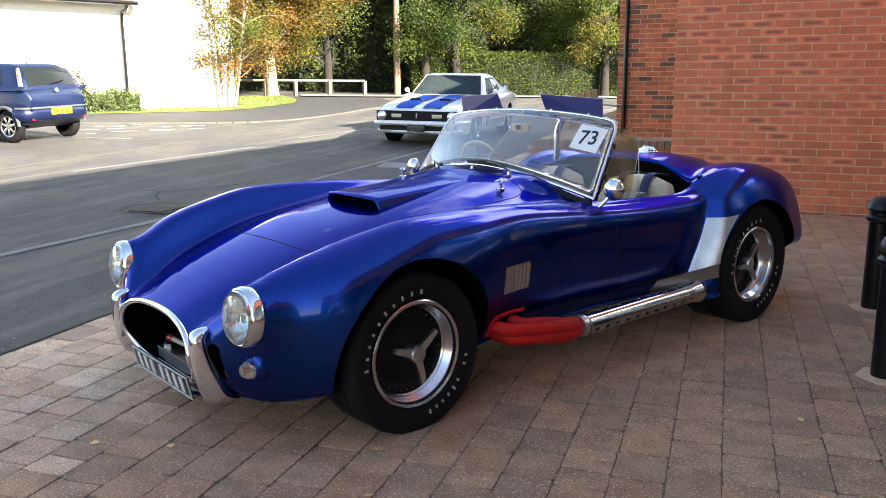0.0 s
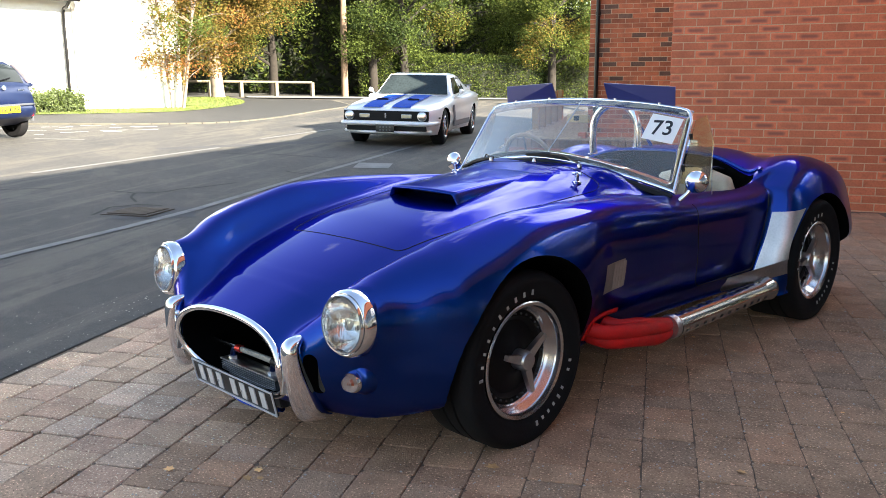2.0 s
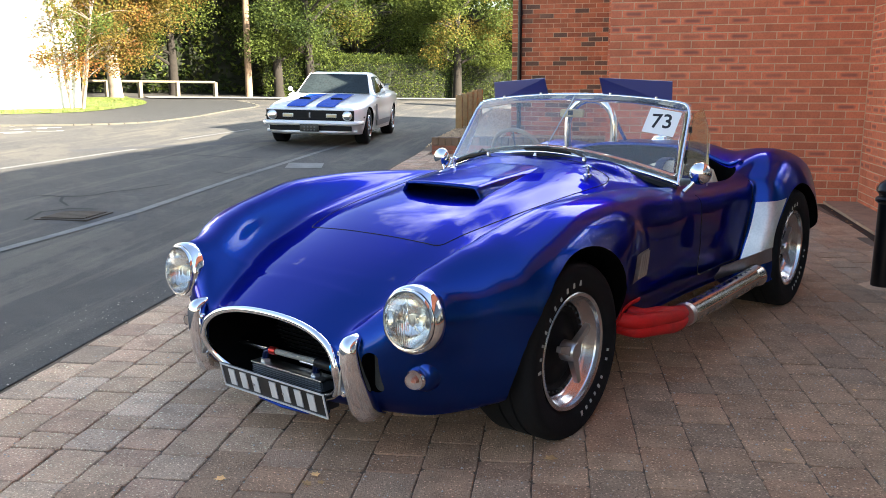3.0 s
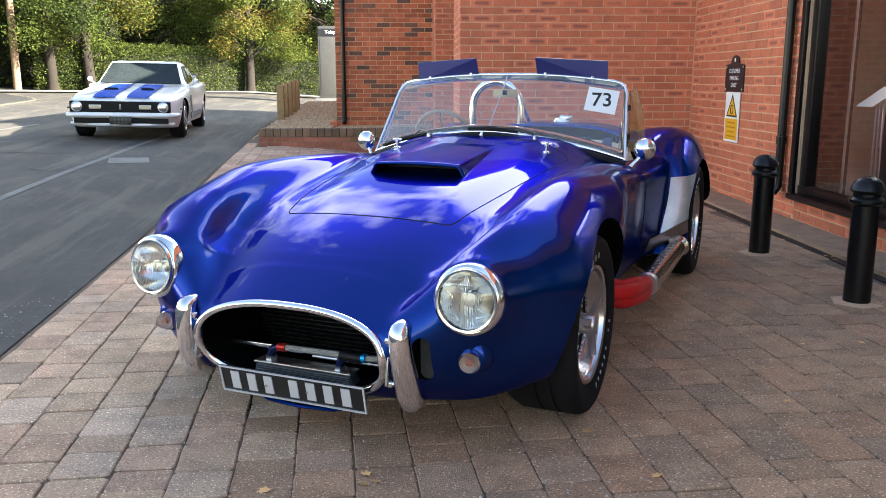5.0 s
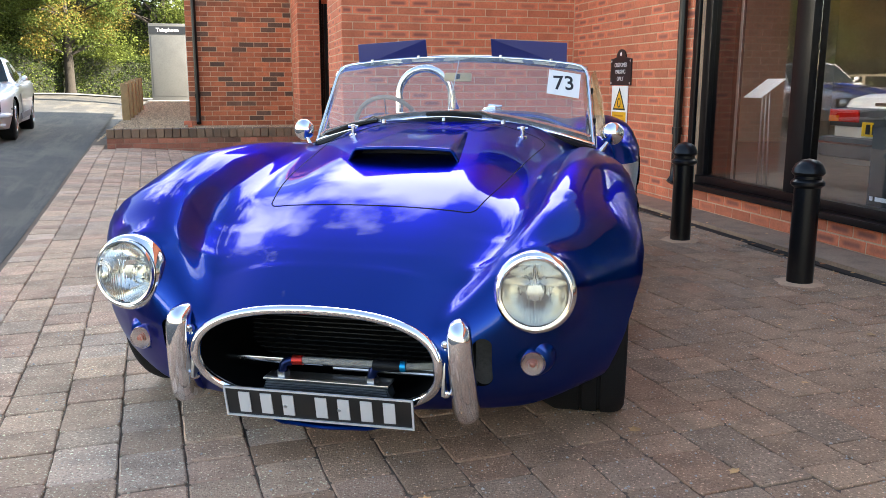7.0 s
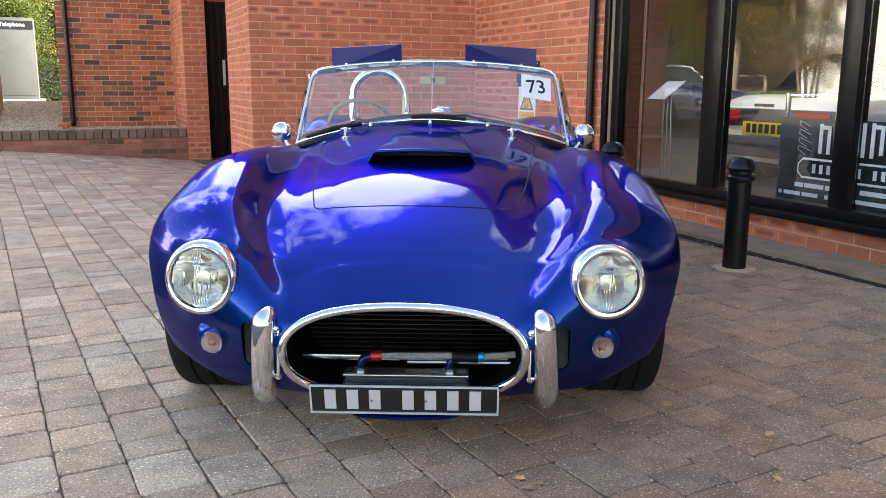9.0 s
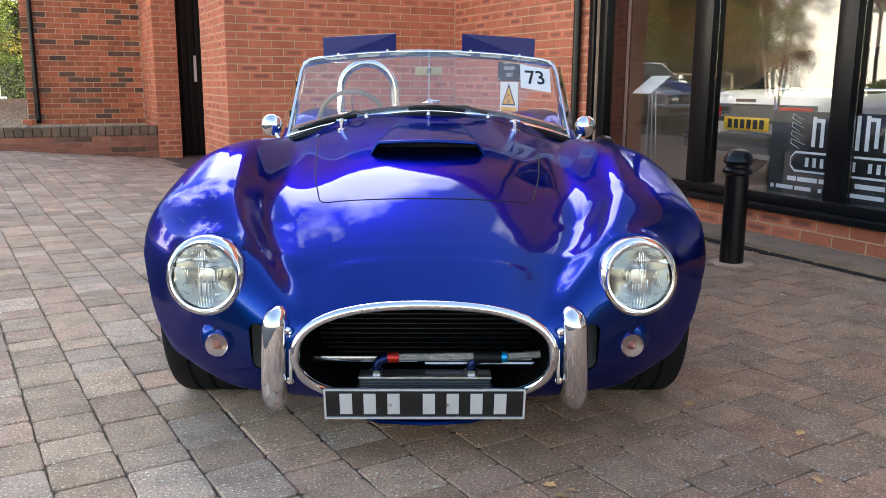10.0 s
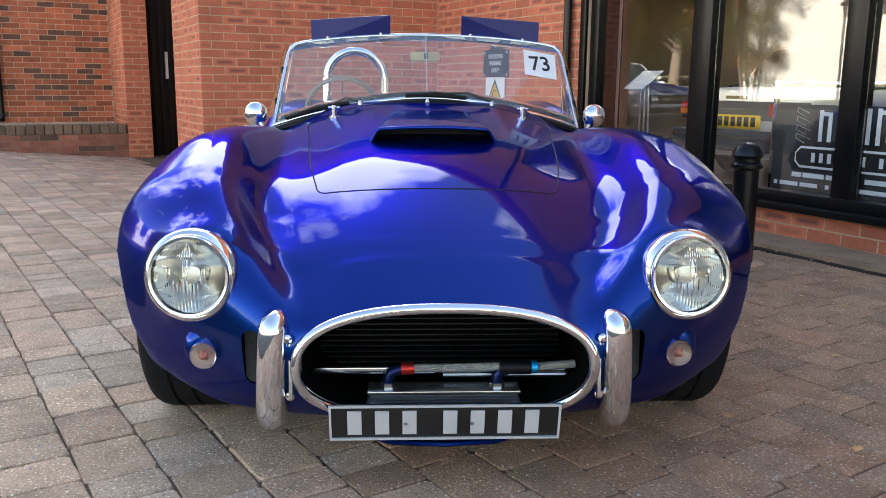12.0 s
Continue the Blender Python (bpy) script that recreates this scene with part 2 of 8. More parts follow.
def carve(ob, cutters):
    """Cuts the solids out of the mesh and keeps the result as plain mesh data."""
    for c in cutters:
        md = ob.modifiers.new("cut", "BOOLEAN")
        md.operation, md.solver, md.object, md.material_mode = "DIFFERENCE", "EXACT", c, "TRANSFER"
    dg = bpy.context.evaluated_depsgraph_get()
    me = bpy.data.meshes.new_from_object(ob.evaluated_get(dg))
    ob.modifiers.clear()
    ob.data = me
    for c in cutters:
        bpy.data.objects.remove(c)
    me.shade_smooth()
    me.set_sharp_from_angle(angle=radians(38))
    return ob


# ---- lie of the land ----
A = Vector((-0.425, 0.905, 0))  # along the shop front
N = Vector((0.905, 0.425, 0))   # out of the yard, into the shop


def uv(p):
    return A.x * p[0] + A.y * p[1], N.x * p[0] + N.y * p[1]


def at(u, v, z=0.0):
    return A * u + N * v + Vector((0, 0, z))


def ground_z(x, y):
    u, v = uv((x, y))
    rise = 0.03 * max(0.0, -x - 3.0) if x > -60 else 1.71
    w = min(max((u - 5.5) / 4.5, 0), 1)
    w = w * w * (3 - 2 * w)
    return (1 - w) * rise + w * min(max(-0.09, -0.05 - 0.085 * v), max(rise, 0.1))


BLD = Matrix(((N.x, A.x, 0, 0), (N.y, A.y, 0, 0), (0, 0, 1, 0), (0, 0, 0, 1)))  # local x = v, y = u

# ---- ground ----
EDGE0, EDGE, SIDE = Vector((-1.6, -0.4, 0)), Vector((-0.507, 0.862, 0)), Vector((0.862, 0.507, 0))


def edge_d(x, y):
    return SIDE.x * (x - EDGE0.x) + SIDE.y * (y - EDGE0.y)


def sheet(xs, ys, zf, keep=None):
    bm = bmesh.new()
    g = [[bm.verts.new((x, y, zf(x, y))) for y in ys] for x in xs]
    for i in range(len(xs) - 1):
        for j in range(len(ys) - 1):
            if keep is None or keep((xs[i] + xs[i + 1]) / 2, (ys[j] + ys[j + 1]) / 2):
                bm.faces.new((g[i][j], g[i + 1][j], g[i + 1][j + 1], g[i][j + 1]))
    bmesh.ops.delete(bm, geom=[v for v in bm.verts if not v.link_faces], context="VERTS")
    return bm


def steps(a, b, n):
    return [a + (b - a) * i / n for i in range(n + 1)]


xs = [-900, -300, -120, -80] + steps(-60, 30, 90) + [60, 150, 900]
ys = [-900, -200, -60] + steps(-30, 60, 90) + [90, 150, 300, 900]
tagged(obj("ground", sheet(xs, ys, lambda x, y: ground_z(x, y) - 0.05), ASPHALT, smooth=60), "grey worn tarmac ground reaching to the horizon", "ground", kind="structure")

# road: strips along the yard's edge
bm = bmesh.new()
rows = []
for i in range(71):
    s = -25 + i
    rows.append([])
    for d in (0.0, -0.5, -1, -2, -3, -4.5, -6, -8, -10, -13, -16, -20, -25, -32, -42, -60):
        p = EDGE0 + EDGE * s + SIDE * d
        rows[-1].append(bm.verts.new((p.x, p.y, ground_z(p.x, p.y) - (0.004 if d == 0 else 0))))
for a, b in zip(rows, rows[1:]):
    for j in range(len(a) - 1):
        bm.faces.new((a[j], a[j + 1], b[j + 1], b[j]))
tagged(obj("road", bm, ASPHALT, smooth=60), "dark grey patched tarmac road beside the paved yard", "road", kind="structure")

# bed under the block paving, fuller of sand towards the shop
def bed_depth(x):
    return 0.0095 - 0.0048 * min(1.0, max(0.0, (x + 0.9) / 1.0))


bm = bmesh.new()
rows = []
for i in range(89):
    u = -10 + i * 0.25
    rows.append([])
    for k in range(49):
        v = -9 + k * 0.25
        p = at(u, min(v, 3.1))
        d = edge_d(p.x, p.y)
        if d < 0.0:
            p -= SIDE * d
        rows[-1].append(bm.verts.new((p.x, p.y, ground_z(p.x, p.y) - bed_depth(p.x))))
for a, b in zip(rows, rows[1:]):
    for j in range(len(a) - 1):
        if (a[j].co - a[j + 1].co).length > 1e-4 or (b[j].co - b[j + 1].co).length > 1e-4:
            try:
                bm.faces.new((a[j], a[j + 1], b[j + 1], b[j]))
            except ValueError:
                pass
bmesh.ops.remove_doubles(bm, verts=bm.verts, dist=1e-4)
pavement = tagged(obj("pavement", bm, SAND, smooth=60), "block-paved yard of worn reddish and grey setts", "paving", kind="structure")

# ---- blue roadster ----
COOLER = mat("oil_cooler", (0.10, 0.105, 0.11), 0.45, 0.5, vary=0.3, scale=30)
TYREMARK = mat("worn_white_rubber", (0.42, 0.42, 0.40), 0.75, vary=0.4, scale=60)
def frame_at(p, nrm, up=(0, 0, 1)):
    """A pose at p whose z axis is nrm."""
    z = Vector(nrm).normalized()
    x = Vector(up).cross(z).normalized()
    y = z.cross(x)
    return Matrix(((x.x, y.x, z.x, p[0]), (x.y, y.y, z.y, p[1]), (x.z, y.z, z.z, p[2]), (0, 0, 0, 1)))


def lamp_pose(sx):
    return frame_at((sx * 0.565 - 0.006, -0.578, 0.50), (sx * 0.06, -1, 0.10))


def roadster():
    car = empty("sports_car", label="metallic blue open two-seat roadster with chrome trim on block paving", category="car")
    zc = ((-0.3, 0.612), (-0.18, 0.655), (0, 0.703), (0.25, 0.75), (0.6, 0.80), (0.95, 0.85), (1.1, 0.868), (2.1, 0.84), (2.48, 0.858), (2.75, 0.80), (2.93, 0.70), (3.04, 0.54), (3.08, 0.43))
    xv = ((-0.3, 0.435), (0, 0.45), (0.5, 0.48), (0.9, 0.54), (1.15, 0.60), (2.0, 0.55), (2.4, 0.45), (3.08, 0.35))
    zv = ((-0.3, 0.550), (-0.18, 0.598), (0, 0.652), (0.4, 0.71), (0.8, 0.745), (1.15, 0.735), (1.95, 0.73), (2.4, 0.815), (2.75, 0.75), (2.93, 0.65), (3.08, 0.42))
    xf = ((-0.3, 0.60), (0, 0.64), (0.4, 0.65), (0.8, 0.66), (1.2, 0.67), (1.95, 0.67), (2.15, 0.705), (2.4, 0.72), (2.75, 0.68), (3.08, 0.45))
    zf = ((-0.3, 0.705), (0, 0.774), (0.27, 0.792), (0.6, 0.780), (0.9, 0.752), (1.2, 0.718), (1.7, 0.702), (1.92, 0.72), (2.1, 0.80), (2.25, 0.83), (2.48, 0.825), (2.75, 0.765), (2.93, 0.655), (3.04, 0.52), (3.08, 0.42))
    xs_ = ((-0.3, 0.826), (-0.15, 0.826), (0.05, 0.819), (0.25, 0.815), (0.36, 0.808), (0.5, 0.778), (0.6, 0.763), (0.7, 0.755), (0.95, 0.748), (1.2, 0.735), (1.84, 0.735), (1.915, 0.737), (1.93, 0.772), (1.945, 0.81), (1.97, 0.845), (2.02, 0.870), (2.12, 0.888), (2.27, 0.897), (2.6, 0.89), (2.9, 0.80), (3.08, 0.6))
    zs = ((-0.3, 0.40), (0.1, 0.48), (0.7, 0.54), (1.8, 0.54), (2.3, 0.50), (3.08, 0.36))
    xb = ((-0.3, 0.735), (-0.1, 0.775), (0.5, 0.705), (1.8, 0.70), (1.915, 0.704), (1.93, 0.76), (1.955, 0.805), (1.985, 0.83), (2.05, 0.845), (2.3, 0.83), (3.08, 0.5))
    zb = ((-0.3, 0.175), (0.0, 0.20), (0.34, 0.264), (1.68, 0.264), (1.84, 0.222), (2.3, 0.24), (3.08, 0.3))

    def half(y):
        fl = ease(y, ((-0.3, 0.88), (0.3, 0.90), (0.8, 0.95), (1.8, 0.95), (2.1, 0.70), (3.08, 0.68)))
        c, vx, vz, fx, fz, sx, sz, bx, bz = (ease(y, k) for k in (zc, xv, zv, xf, zf, xs_, zs, xb, zb))
        return [(0, c), (vx * 0.60, c - (c - vz) * 0.20), (vx, vz), ((vx + fx) / 2, (vz + fz) / 2 + 0.012), (fx, fz), (fx + (sx - fx) * fl, fz - (fz - sz) * 0.25),
                (sx, sz), ((sx * 0.68 + bx * 0.32), (sz + bz) / 2), (bx, bz), (bx - 0.07, bz - 0.035), (0, bz - 0.035)]

    def ring(h, n=5):
        pts = [Vector((x, 0, z)) for x, z in h]
        full = spline([Vector((-p.x, 0, p.z)) for p in pts[1:3]][::-1] + pts, n)[2 * n:]
        return [(max(p.x, 0.0), p.z) for p in full]
    first = ring(half(-0.3))
    m = len(first)
    ang = ((0, 0), (2, 42), (4, 66), (6, 96), (8, 140), (10, 180))
    turn = ((0, 0.2), (2, 0.25), (4, 0.55), (6, 0.5), (8, 0.6), (10, 0.7))
    mouth, bend = [], []
    for i in range(m):
        a = radians(ease(10 * i / (m - 1), ang))
        s, c = math.sin(a), math.cos(a)
        q = (abs(s) ** 2.5 + abs(c) ** 2.5) ** (-1 / 2.5)
        mouth.append((0.34 * s * q, -0.655 - 0.025 * s * s + 0.045 * max(0.0, -c), 0.312 + (0.135 if c > 0 else 0.15) * c * q))
        bend.append(ease(10 * i / (m - 1), turn))
    loops = []
    for j in range(32):
        r = j / 32
        loop = []
        for i in range(m):
            x0, y0, z0 = mouth[i]
            x1, z1 = first[i]
            k = bend[i]
            rr = r ** (1 - 0.25 * k)
            q = 10 * i / (m - 1)
            dent = 0.05 * math.exp(-((q - 2.8) / 0.6) ** 2) * math.sin(math.pi * rr) ** 1.5
            swell = 0.02 * math.exp(-((q - 4.6) / 0.8) ** 2) * math.sin(math.pi * rr ** 1.6)
            loop.append((x0 + (x1 - x0) * rr, y0 + (-0.3 - y0) * ((1 - k) * rr + k * (1 - math.sqrt(1 - 0.9 * rr * rr)) / 0.6838) + dent - swell, z0 + (z1 - z0) * rr))
        loops.append(loop)
    for y in sorted(steps(-0.3, 1.88, 80) + steps(1.885, 2.05, 32) + steps(2.07, 3.08, 38)):
        # the step behind the door leans back with its shut line
        w = max(0.0, min(1.0, (y - 1.6) / 0.25, (2.4 - y) / 0.3))
        loops.append([(x, y + 0.37 * w * (min(z, 0.68) - 0.5) * min(1.0, max(0.0, (x - 0.6) / 0.08)), z) for x, z in ring(half(y))])
    bm = bmesh.new()
    rings = []
    for lp in loops:
        right = [bm.verts.new(p) for p in lp]
        left = [bm.verts.new((-p[0], p[1], p[2])) for p in lp[1:-1]]
        rings.append(right + left[::-1])
    for a, b in zip(rings, rings[1:]):
        k = len(a)
        for i in range(k):
            bm.faces.new((a[i], a[(i + 1) % k], b[(i + 1) % k], b[i]))
    bm.faces.new(rings[0])
    bm.faces.new(rings[-1])
    blend = [v for v in bm.verts if -0.50 < v.co.y < -0.02 and v.co.z > 0.3]
    tops = [v for v in bm.verts if -0.45 < v.co.y < 0.9 and v.co.z > 0.56]
    for _ in range(14):
        bmesh.ops.smooth_vert(bm, verts=blend, factor=0.5, use_axis_z=True, use_axis_y=True)
    for _ in range(7):
        bmesh.ops.smooth_vert(bm, verts=tops, factor=0.5, use_axis_z=True)
    wings = [v for v in bm.verts if abs(v.co.x) > 0.30 and -0.50 < v.co.y < 1.0 and v.co.z > 0.46]
    # fair the wings without shrinking them
    for k in range(200):
        bmesh.ops.smooth_vert(bm, verts=wings, factor=-0.508 if k % 2 else 0.5, use_axis_x=True, use_axis_y=True, use_axis_z=True)
    # wing crests run in one dome from the lamps back
    for v in bm.verts:
        wx = min(1.0, max(0.0, (abs(v.co.x) - 0.45) / 0.12))
        wz = min(1.0, max(0.0, (v.co.z - 0.48) / 0.12))
        if -0.62 < v.co.y < 0.24 and wx * wz > 0:
            v.co.z += ease(v.co.y, ((-0.62, 0.0), (-0.54, 0.010), (-0.45, 0.019), (-0.36, 0.018), (-0.24, 0.013), (-0.12, 0.011), (0.0, 0.005), (0.12, 0.002), (0.24, 0.0))) * wx * wx * (3 - 2 * wx) * wz
    # the nose's lower corners curve up to the arches
    for v in bm.verts:
        if v.co.y < 0.0:
            low = 0.15 + 0.115 * (max(0.0, abs(v.co.x) - 0.42) / 0.40) ** 2
            if v.co.z < low:
                v.co.z = low - 0.15 * (low - v.co.z)
    # the arches flare out to a rolled lip
    for v in bm.verts:
        for ya, za, ra in ((0.005, 0.298, 0.364), (2.286, 0.31, 0.358)):
            d = math.hypot(v.co.y - ya, v.co.z - za) - ra
            if -0.06 < d < 0.11 and abs(v.co.x) > 0.55 and v.co.z > 0.2:
                f = 1 - max(0.0, d) / 0.11
                v.co.x += math.copysign(0.010 * f * f, v.co.x)
    # wings swell forward into the lamp rims
    for sx in (-1, 1):
        m = lamp_pose(sx)
        inv = m.inverted()
        for v in bm.verts:
            p = inv @ v.co
            r = math.hypot(p.x, p.y)
            if r < 0.17 and p.z > -0.16:
                rim = -0.018 - 2.4 * max(0.0, r - 0.108)
                k = 0.03
                e = max(k - abs(p.z - rim), 0.0) / k
                z = max(p.z, rim) + e * e * k * 0.25
                if r < 0.13:
                    z = min(z, max(p.z, -0.010))
                v.co = m @ Vector((p.x, p.y, z))
        round_lamp = [v for v in bm.verts if 0.112 < math.hypot(*(inv @ v.co).xy) < 0.27 and (inv @ v.co).z > -0.3]
        for _ in range(5):
            bmesh.ops.smooth_vert(bm, verts=round_lamp, factor=0.5, use_axis_x=True, use_axis_y=True, use_axis_z=True)
    body = obj("body", bm, [PAINT, WELL], car, "metallic blue body with flared wings", 40)

    def cutter(bm):
        return obj("cutter", bm, WELL)
    cut = []
    for sx in (-1, 1):
        for y, z, r in ((0.005, 0.298, 0.364), (2.286, 0.31, 0.358)):
            cut.append(cutter(lathe(bmesh.new(), [(0, 0), (r, 0), (r, 0.6), (0, 0.6)], Matrix.Translation((sx * 0.52, y, z)) @ Matrix.Rotation(sx * math.pi / 2, 4, "Y"), 56)))
    # mouth
    bm = bmesh.new()
    ra, rb = [], []
    for i in range(48):
        a = 2 * math.pi * i / 48
        s, c = math.sin(a), math.cos(a)
        q = (abs(s) ** 2.5 + abs(c) ** 2.5) ** (-1 / 2.5)
        x, z = 0.322 * s * q, 0.312 + (0.122 if c > 0 else 0.137) * c * q
        ra.append(bm.verts.new((x, -0.9, z)))
        rb.append(bm.verts.new((x, -0.3, z)))
    for i in range(48):
        bm.faces.new((ra[i], ra[(i + 1) % 48], rb[(i + 1) % 48], rb[i]))
    bm.faces.new(ra), bm.faces.new(rb)
    cut.append(cutter(bm))
    # cockpit
    bm = bmesh.new()
    line = spline([(0, 1.10, 0), (0.35, 1.13, 0), (0.60, 1.22, 0), (0.635, 1.5, 0), (0.64, 1.85, 0), (0.58, 2.06, 0), (0.3, 2.14, 0), (0, 2.15, 0)], 5)
    line = line + [Vector((-p.x, p.y, 0)) for p in line[1:-1]][::-1]
    ra = [bm.verts.new((p.x, p.y, 0.28)) for p in line]
    rb = [bm.verts.new((p.x, p.y, 1.2)) for p in line]
    for i in range(len(line)):
        j = (i + 1) % len(line)
        bm.faces.new((ra[i], ra[j], rb[j], rb[i]))
    bm.faces.new(ra), bm.faces.new(rb)
    cut.append(cutter(bm))
    for sx in (-1, 1):
        cut.append(cutter(lathe(bmesh.new(), [(0, -0.12), (0.1, -0.12), (0.1, 0.3), (0, 0.3)], lamp_pose(sx), 40)))
    # tall oval ducts beside the mouth
    for sx in (-1, 1):
        bm = bmesh.new()
        ra, rb = [], []
        for i in range(24):
            a = 2 * math.pi * i / 24
            x, z = sx * 0.434 + 0.024 * math.cos(a), 0.318 + 0.045 * (1 if math.sin(a) > 0 else -1) + 0.024 * math.sin(a)
            ra.append(bm.verts.new((x, -0.9, z)))
            rb.append(bm.verts.new((x, -0.44, z)))
        for i in range(24):
            bm.faces.new((ra[i], ra[(i + 1) % 24], rb[(i + 1) % 24], rb[i]))
        bm.faces.new(ra), bm.faces.new(rb)
        cut.append(cutter(bm))
    bpy.context.view_layer.update()
    carve(body, cut)
    return car, body


def wheel(car, sx, y, z, R, width, hubx, dish, arm):
    """A wheel whose outer face lies at x = sx * hubx."""
    w = empty("wheel")
    w.parent = car
    w.matrix_basis = Matrix.Translation((sx * hubx, y, z)) @ Matrix.Rotation(sx * math.pi / 2, 4, "Y") @ Matrix.Rotation(radians(20), 4, "Z")
    W = width
    part("tyre", lathe(bmesh.new(), [(0.19, -0.035), (0.205, -0.010), (0.218, 0.004), (0.232, 0.009), (0.252, 0.012), (0.270, 0.0165), (R - 0.026, 0.0165), (R - 0.014, 0.010), (R - 0.005, -0.003), (R, -0.022), (R, -0.055), (R - 0.007, -0.057), (R - 0.007, -0.065), (R, -0.067), (R, -0.11), (R - 0.007, -0.112), (R - 0.007, -0.12), (R, -0.122), (R, -W + 0.04), (R - 0.02, -W), (0.2, -W), (0.19, -W + 0.03)], None, 64), RUBBER, w, "black tyre with raised white markings", 50)
    part("rim", lathe(bmesh.new(), [(0.206, -0.005), (0.207, 0.0), (0.203, 0.003), (0.192, -0.001), (0.190, -0.012), (0.187, -0.022), (0.183, -0.024), (0.180, -0.036), (0.176, -0.038), (0.173, -0.05), (0.168, -0.054), (0.164, -dish), (0.164, -0.16), (0.19, -W + 0.05)], None, 64), ALLOY, w, "polished alloy rim", 50)
    part("wheel_centre", lathe(bmesh.new(), [(0.166, -dish - 0.005), (0.145, -dish), (0.13, -dish - 0.012), (0.06, -dish + 0.005), (0.045, -dish + 0.02), (0, -dish + 0.02)], None, 48), BLACK, w, "black wheel centre", 50)
    bm = bmesh.new()
    lathe(bm, [(0.036, -0.05), (0.036, 0.0), (0.03, 0.012), (0.012, 0.016), (0, 0.016)], None, 24)
    for k in range(3):
        a = radians(120 * k + arm)
        d, e = Vector((math.cos(a), math.sin(a), 0)), Vector((-math.sin(a), math.cos(a), 0))
        r0 = [d * 0.02 + e * s * 0.017 + Vector((0, 0, z_)) for s, z_ in ((-1, -0.02), (1, -0.02), (1, 0.004), (-1, 0.004))]
        r1 = [d * 0.116 + e * s * 0.0095 + Vector((0, 0, z_)) for s, z_ in ((-1, -0.005), (1, -0.005), (1, 0.012), (-1, 0.012))]
        va, vb = [bm.verts.new(p) for p in r0], [bm.verts.new(p) for p in r1]
        for i in range(4):
            bm.faces.new((va[i], va[(i + 1) % 4], vb[(i + 1) % 4], vb[i]))
        bm.faces.new(vb), bm.faces.new(va[::-1])
    for a0, a1, cnt in ((157, 252, 10), (-8, 58, 9)):
        for k in range(cnt):
            if cnt == 9 and k == 6:
                continue
            a = radians(a0 + (a1 - a0) * k / (cnt - 1))
            tall = 0.018 if k == 0 or (cnt == 10 and k < 3) or k in (4, 9) else 0.012
            letter = boxed(0.232, 0.232 + tall, -0.0048, 0.0048, 0.004, 0.0125, Matrix.Rotation(a, 4, "Z"))
            part("raised_mark", letter, TYREMARK, w, "white raised bar", None)
    for k in range(32):
        a = radians(11.25 * k)
        part("rim_bolt", lathe(bmesh.new(), [(0.0038, -dish), (0.0038, -dish + 0.004), (0.002, -dish + 0.007), (0, -dish + 0.007)], Matrix.Translation((0.153 * math.cos(a), 0.153 * math.sin(a), 0)), 6), COOLER, w, "", 30)
    bmesh.ops.translate(bm, vec=(0, 0, 0.06 - dish), verts=bm.verts)
    part("spinner", bm, STEEL, w, "three-eared steel spinner", 30)
    return w


car, body = roadster()
for sx in (-1, 1):
    wheel(car, sx, 0.0, 0.295, 0.31, 0.235, 0.785, 0.06, -8)
    wheel(car, sx, 2.286, 0.312, 0.322, 0.30, 0.852, 0.09, 14)
bpy.context.view_layer.update()


def top(x, y, lift=0.0):
    hit, p, nrm, _ = body.ray_cast(Vector((x, y, 2.0)), Vector((0, 0, -1)))
    return p + nrm * lift


def flank(y, z, lift=0.0, sx=1):
    hit, p, nrm, _ = body.ray_cast(Vector((sx * 2.0, y, z)), Vector((-sx, 0, 0)))
    return p + nrm * lift


def front(x, z, lift=0.0):
    hit, p, nrm, _ = body.ray_cast(Vector((x, -2.0, z)), Vector((0, 1, 0)))
    return p + nrm * lift


GAP = mat("panel_gap", (0.004, 0.004, 0.006), 0.8)
LENS = glass("lamp_lens", (0.98, 0.99, 0.98), 0.03, 1.3)
REFLECT = mat("lamp_reflector", (0.82, 0.80, 0.75), 0.15, 1.0)
AMBER = mat("amber_bulb", (0.55, 0.20, 0.14), 0.3)
INDLENS = glass("indicator_lens", (0.98, 0.90, 0.86), 0.14, 1.32)
BOWL = mat("frosted_bowl", (0.55, 0.47, 0.42), 0.45, 0.4)
PLATEBLACK = mat("plate_black", (0.012, 0.012, 0.012), 0.35)
SILVER = mat("pressed_silver", (0.62, 0.62, 0.63), 0.4, 0.3)
BLUEFIT = mat("anodised_blue", (0.01, 0.02, 0.08), 0.3, 0.8)
REDFIT = mat("anodised_red", (0.5, 0.03, 0.02), 0.3, 0.7)
CYANFIT = mat("anodised_light_blue", (0.01, 0.3, 0.6), 0.3, 0.7)
BRAID = mat("braided_hose", (0.45, 0.44, 0.4), 0.45, 0.8, vary=0.5, scale=90, bump=0.6, bscale=500)
WOODRIM = mat("pale_wood", (0.45, 0.33, 0.22), 0.4, vary=0.3, scale=30)
VISOR = glass("blue_acrylic", (0.035, 0.042, 0.20), 0.32)
VISOR.node_tree.nodes["Principled BSDF"].inputs["Transmission Weight"].default_value = 0.3
PERSPEX = glass("yellowed_perspex", (0.86, 0.70, 0.40), 0.04)
PERSPEX.node_tree.nodes["Principled BSDF"].inputs["Transmission Weight"].default_value = 0.90
BELT = mat("dark_blue_webbing", (0.03, 0.035, 0.10), 0.8, bump=0.3, bscale=300)
PAPER = mat("white_paper", (0.82, 0.82, 0.80), 0.7)
INK = mat("black_ink", (0.012, 0.012, 0.014), 0.6)
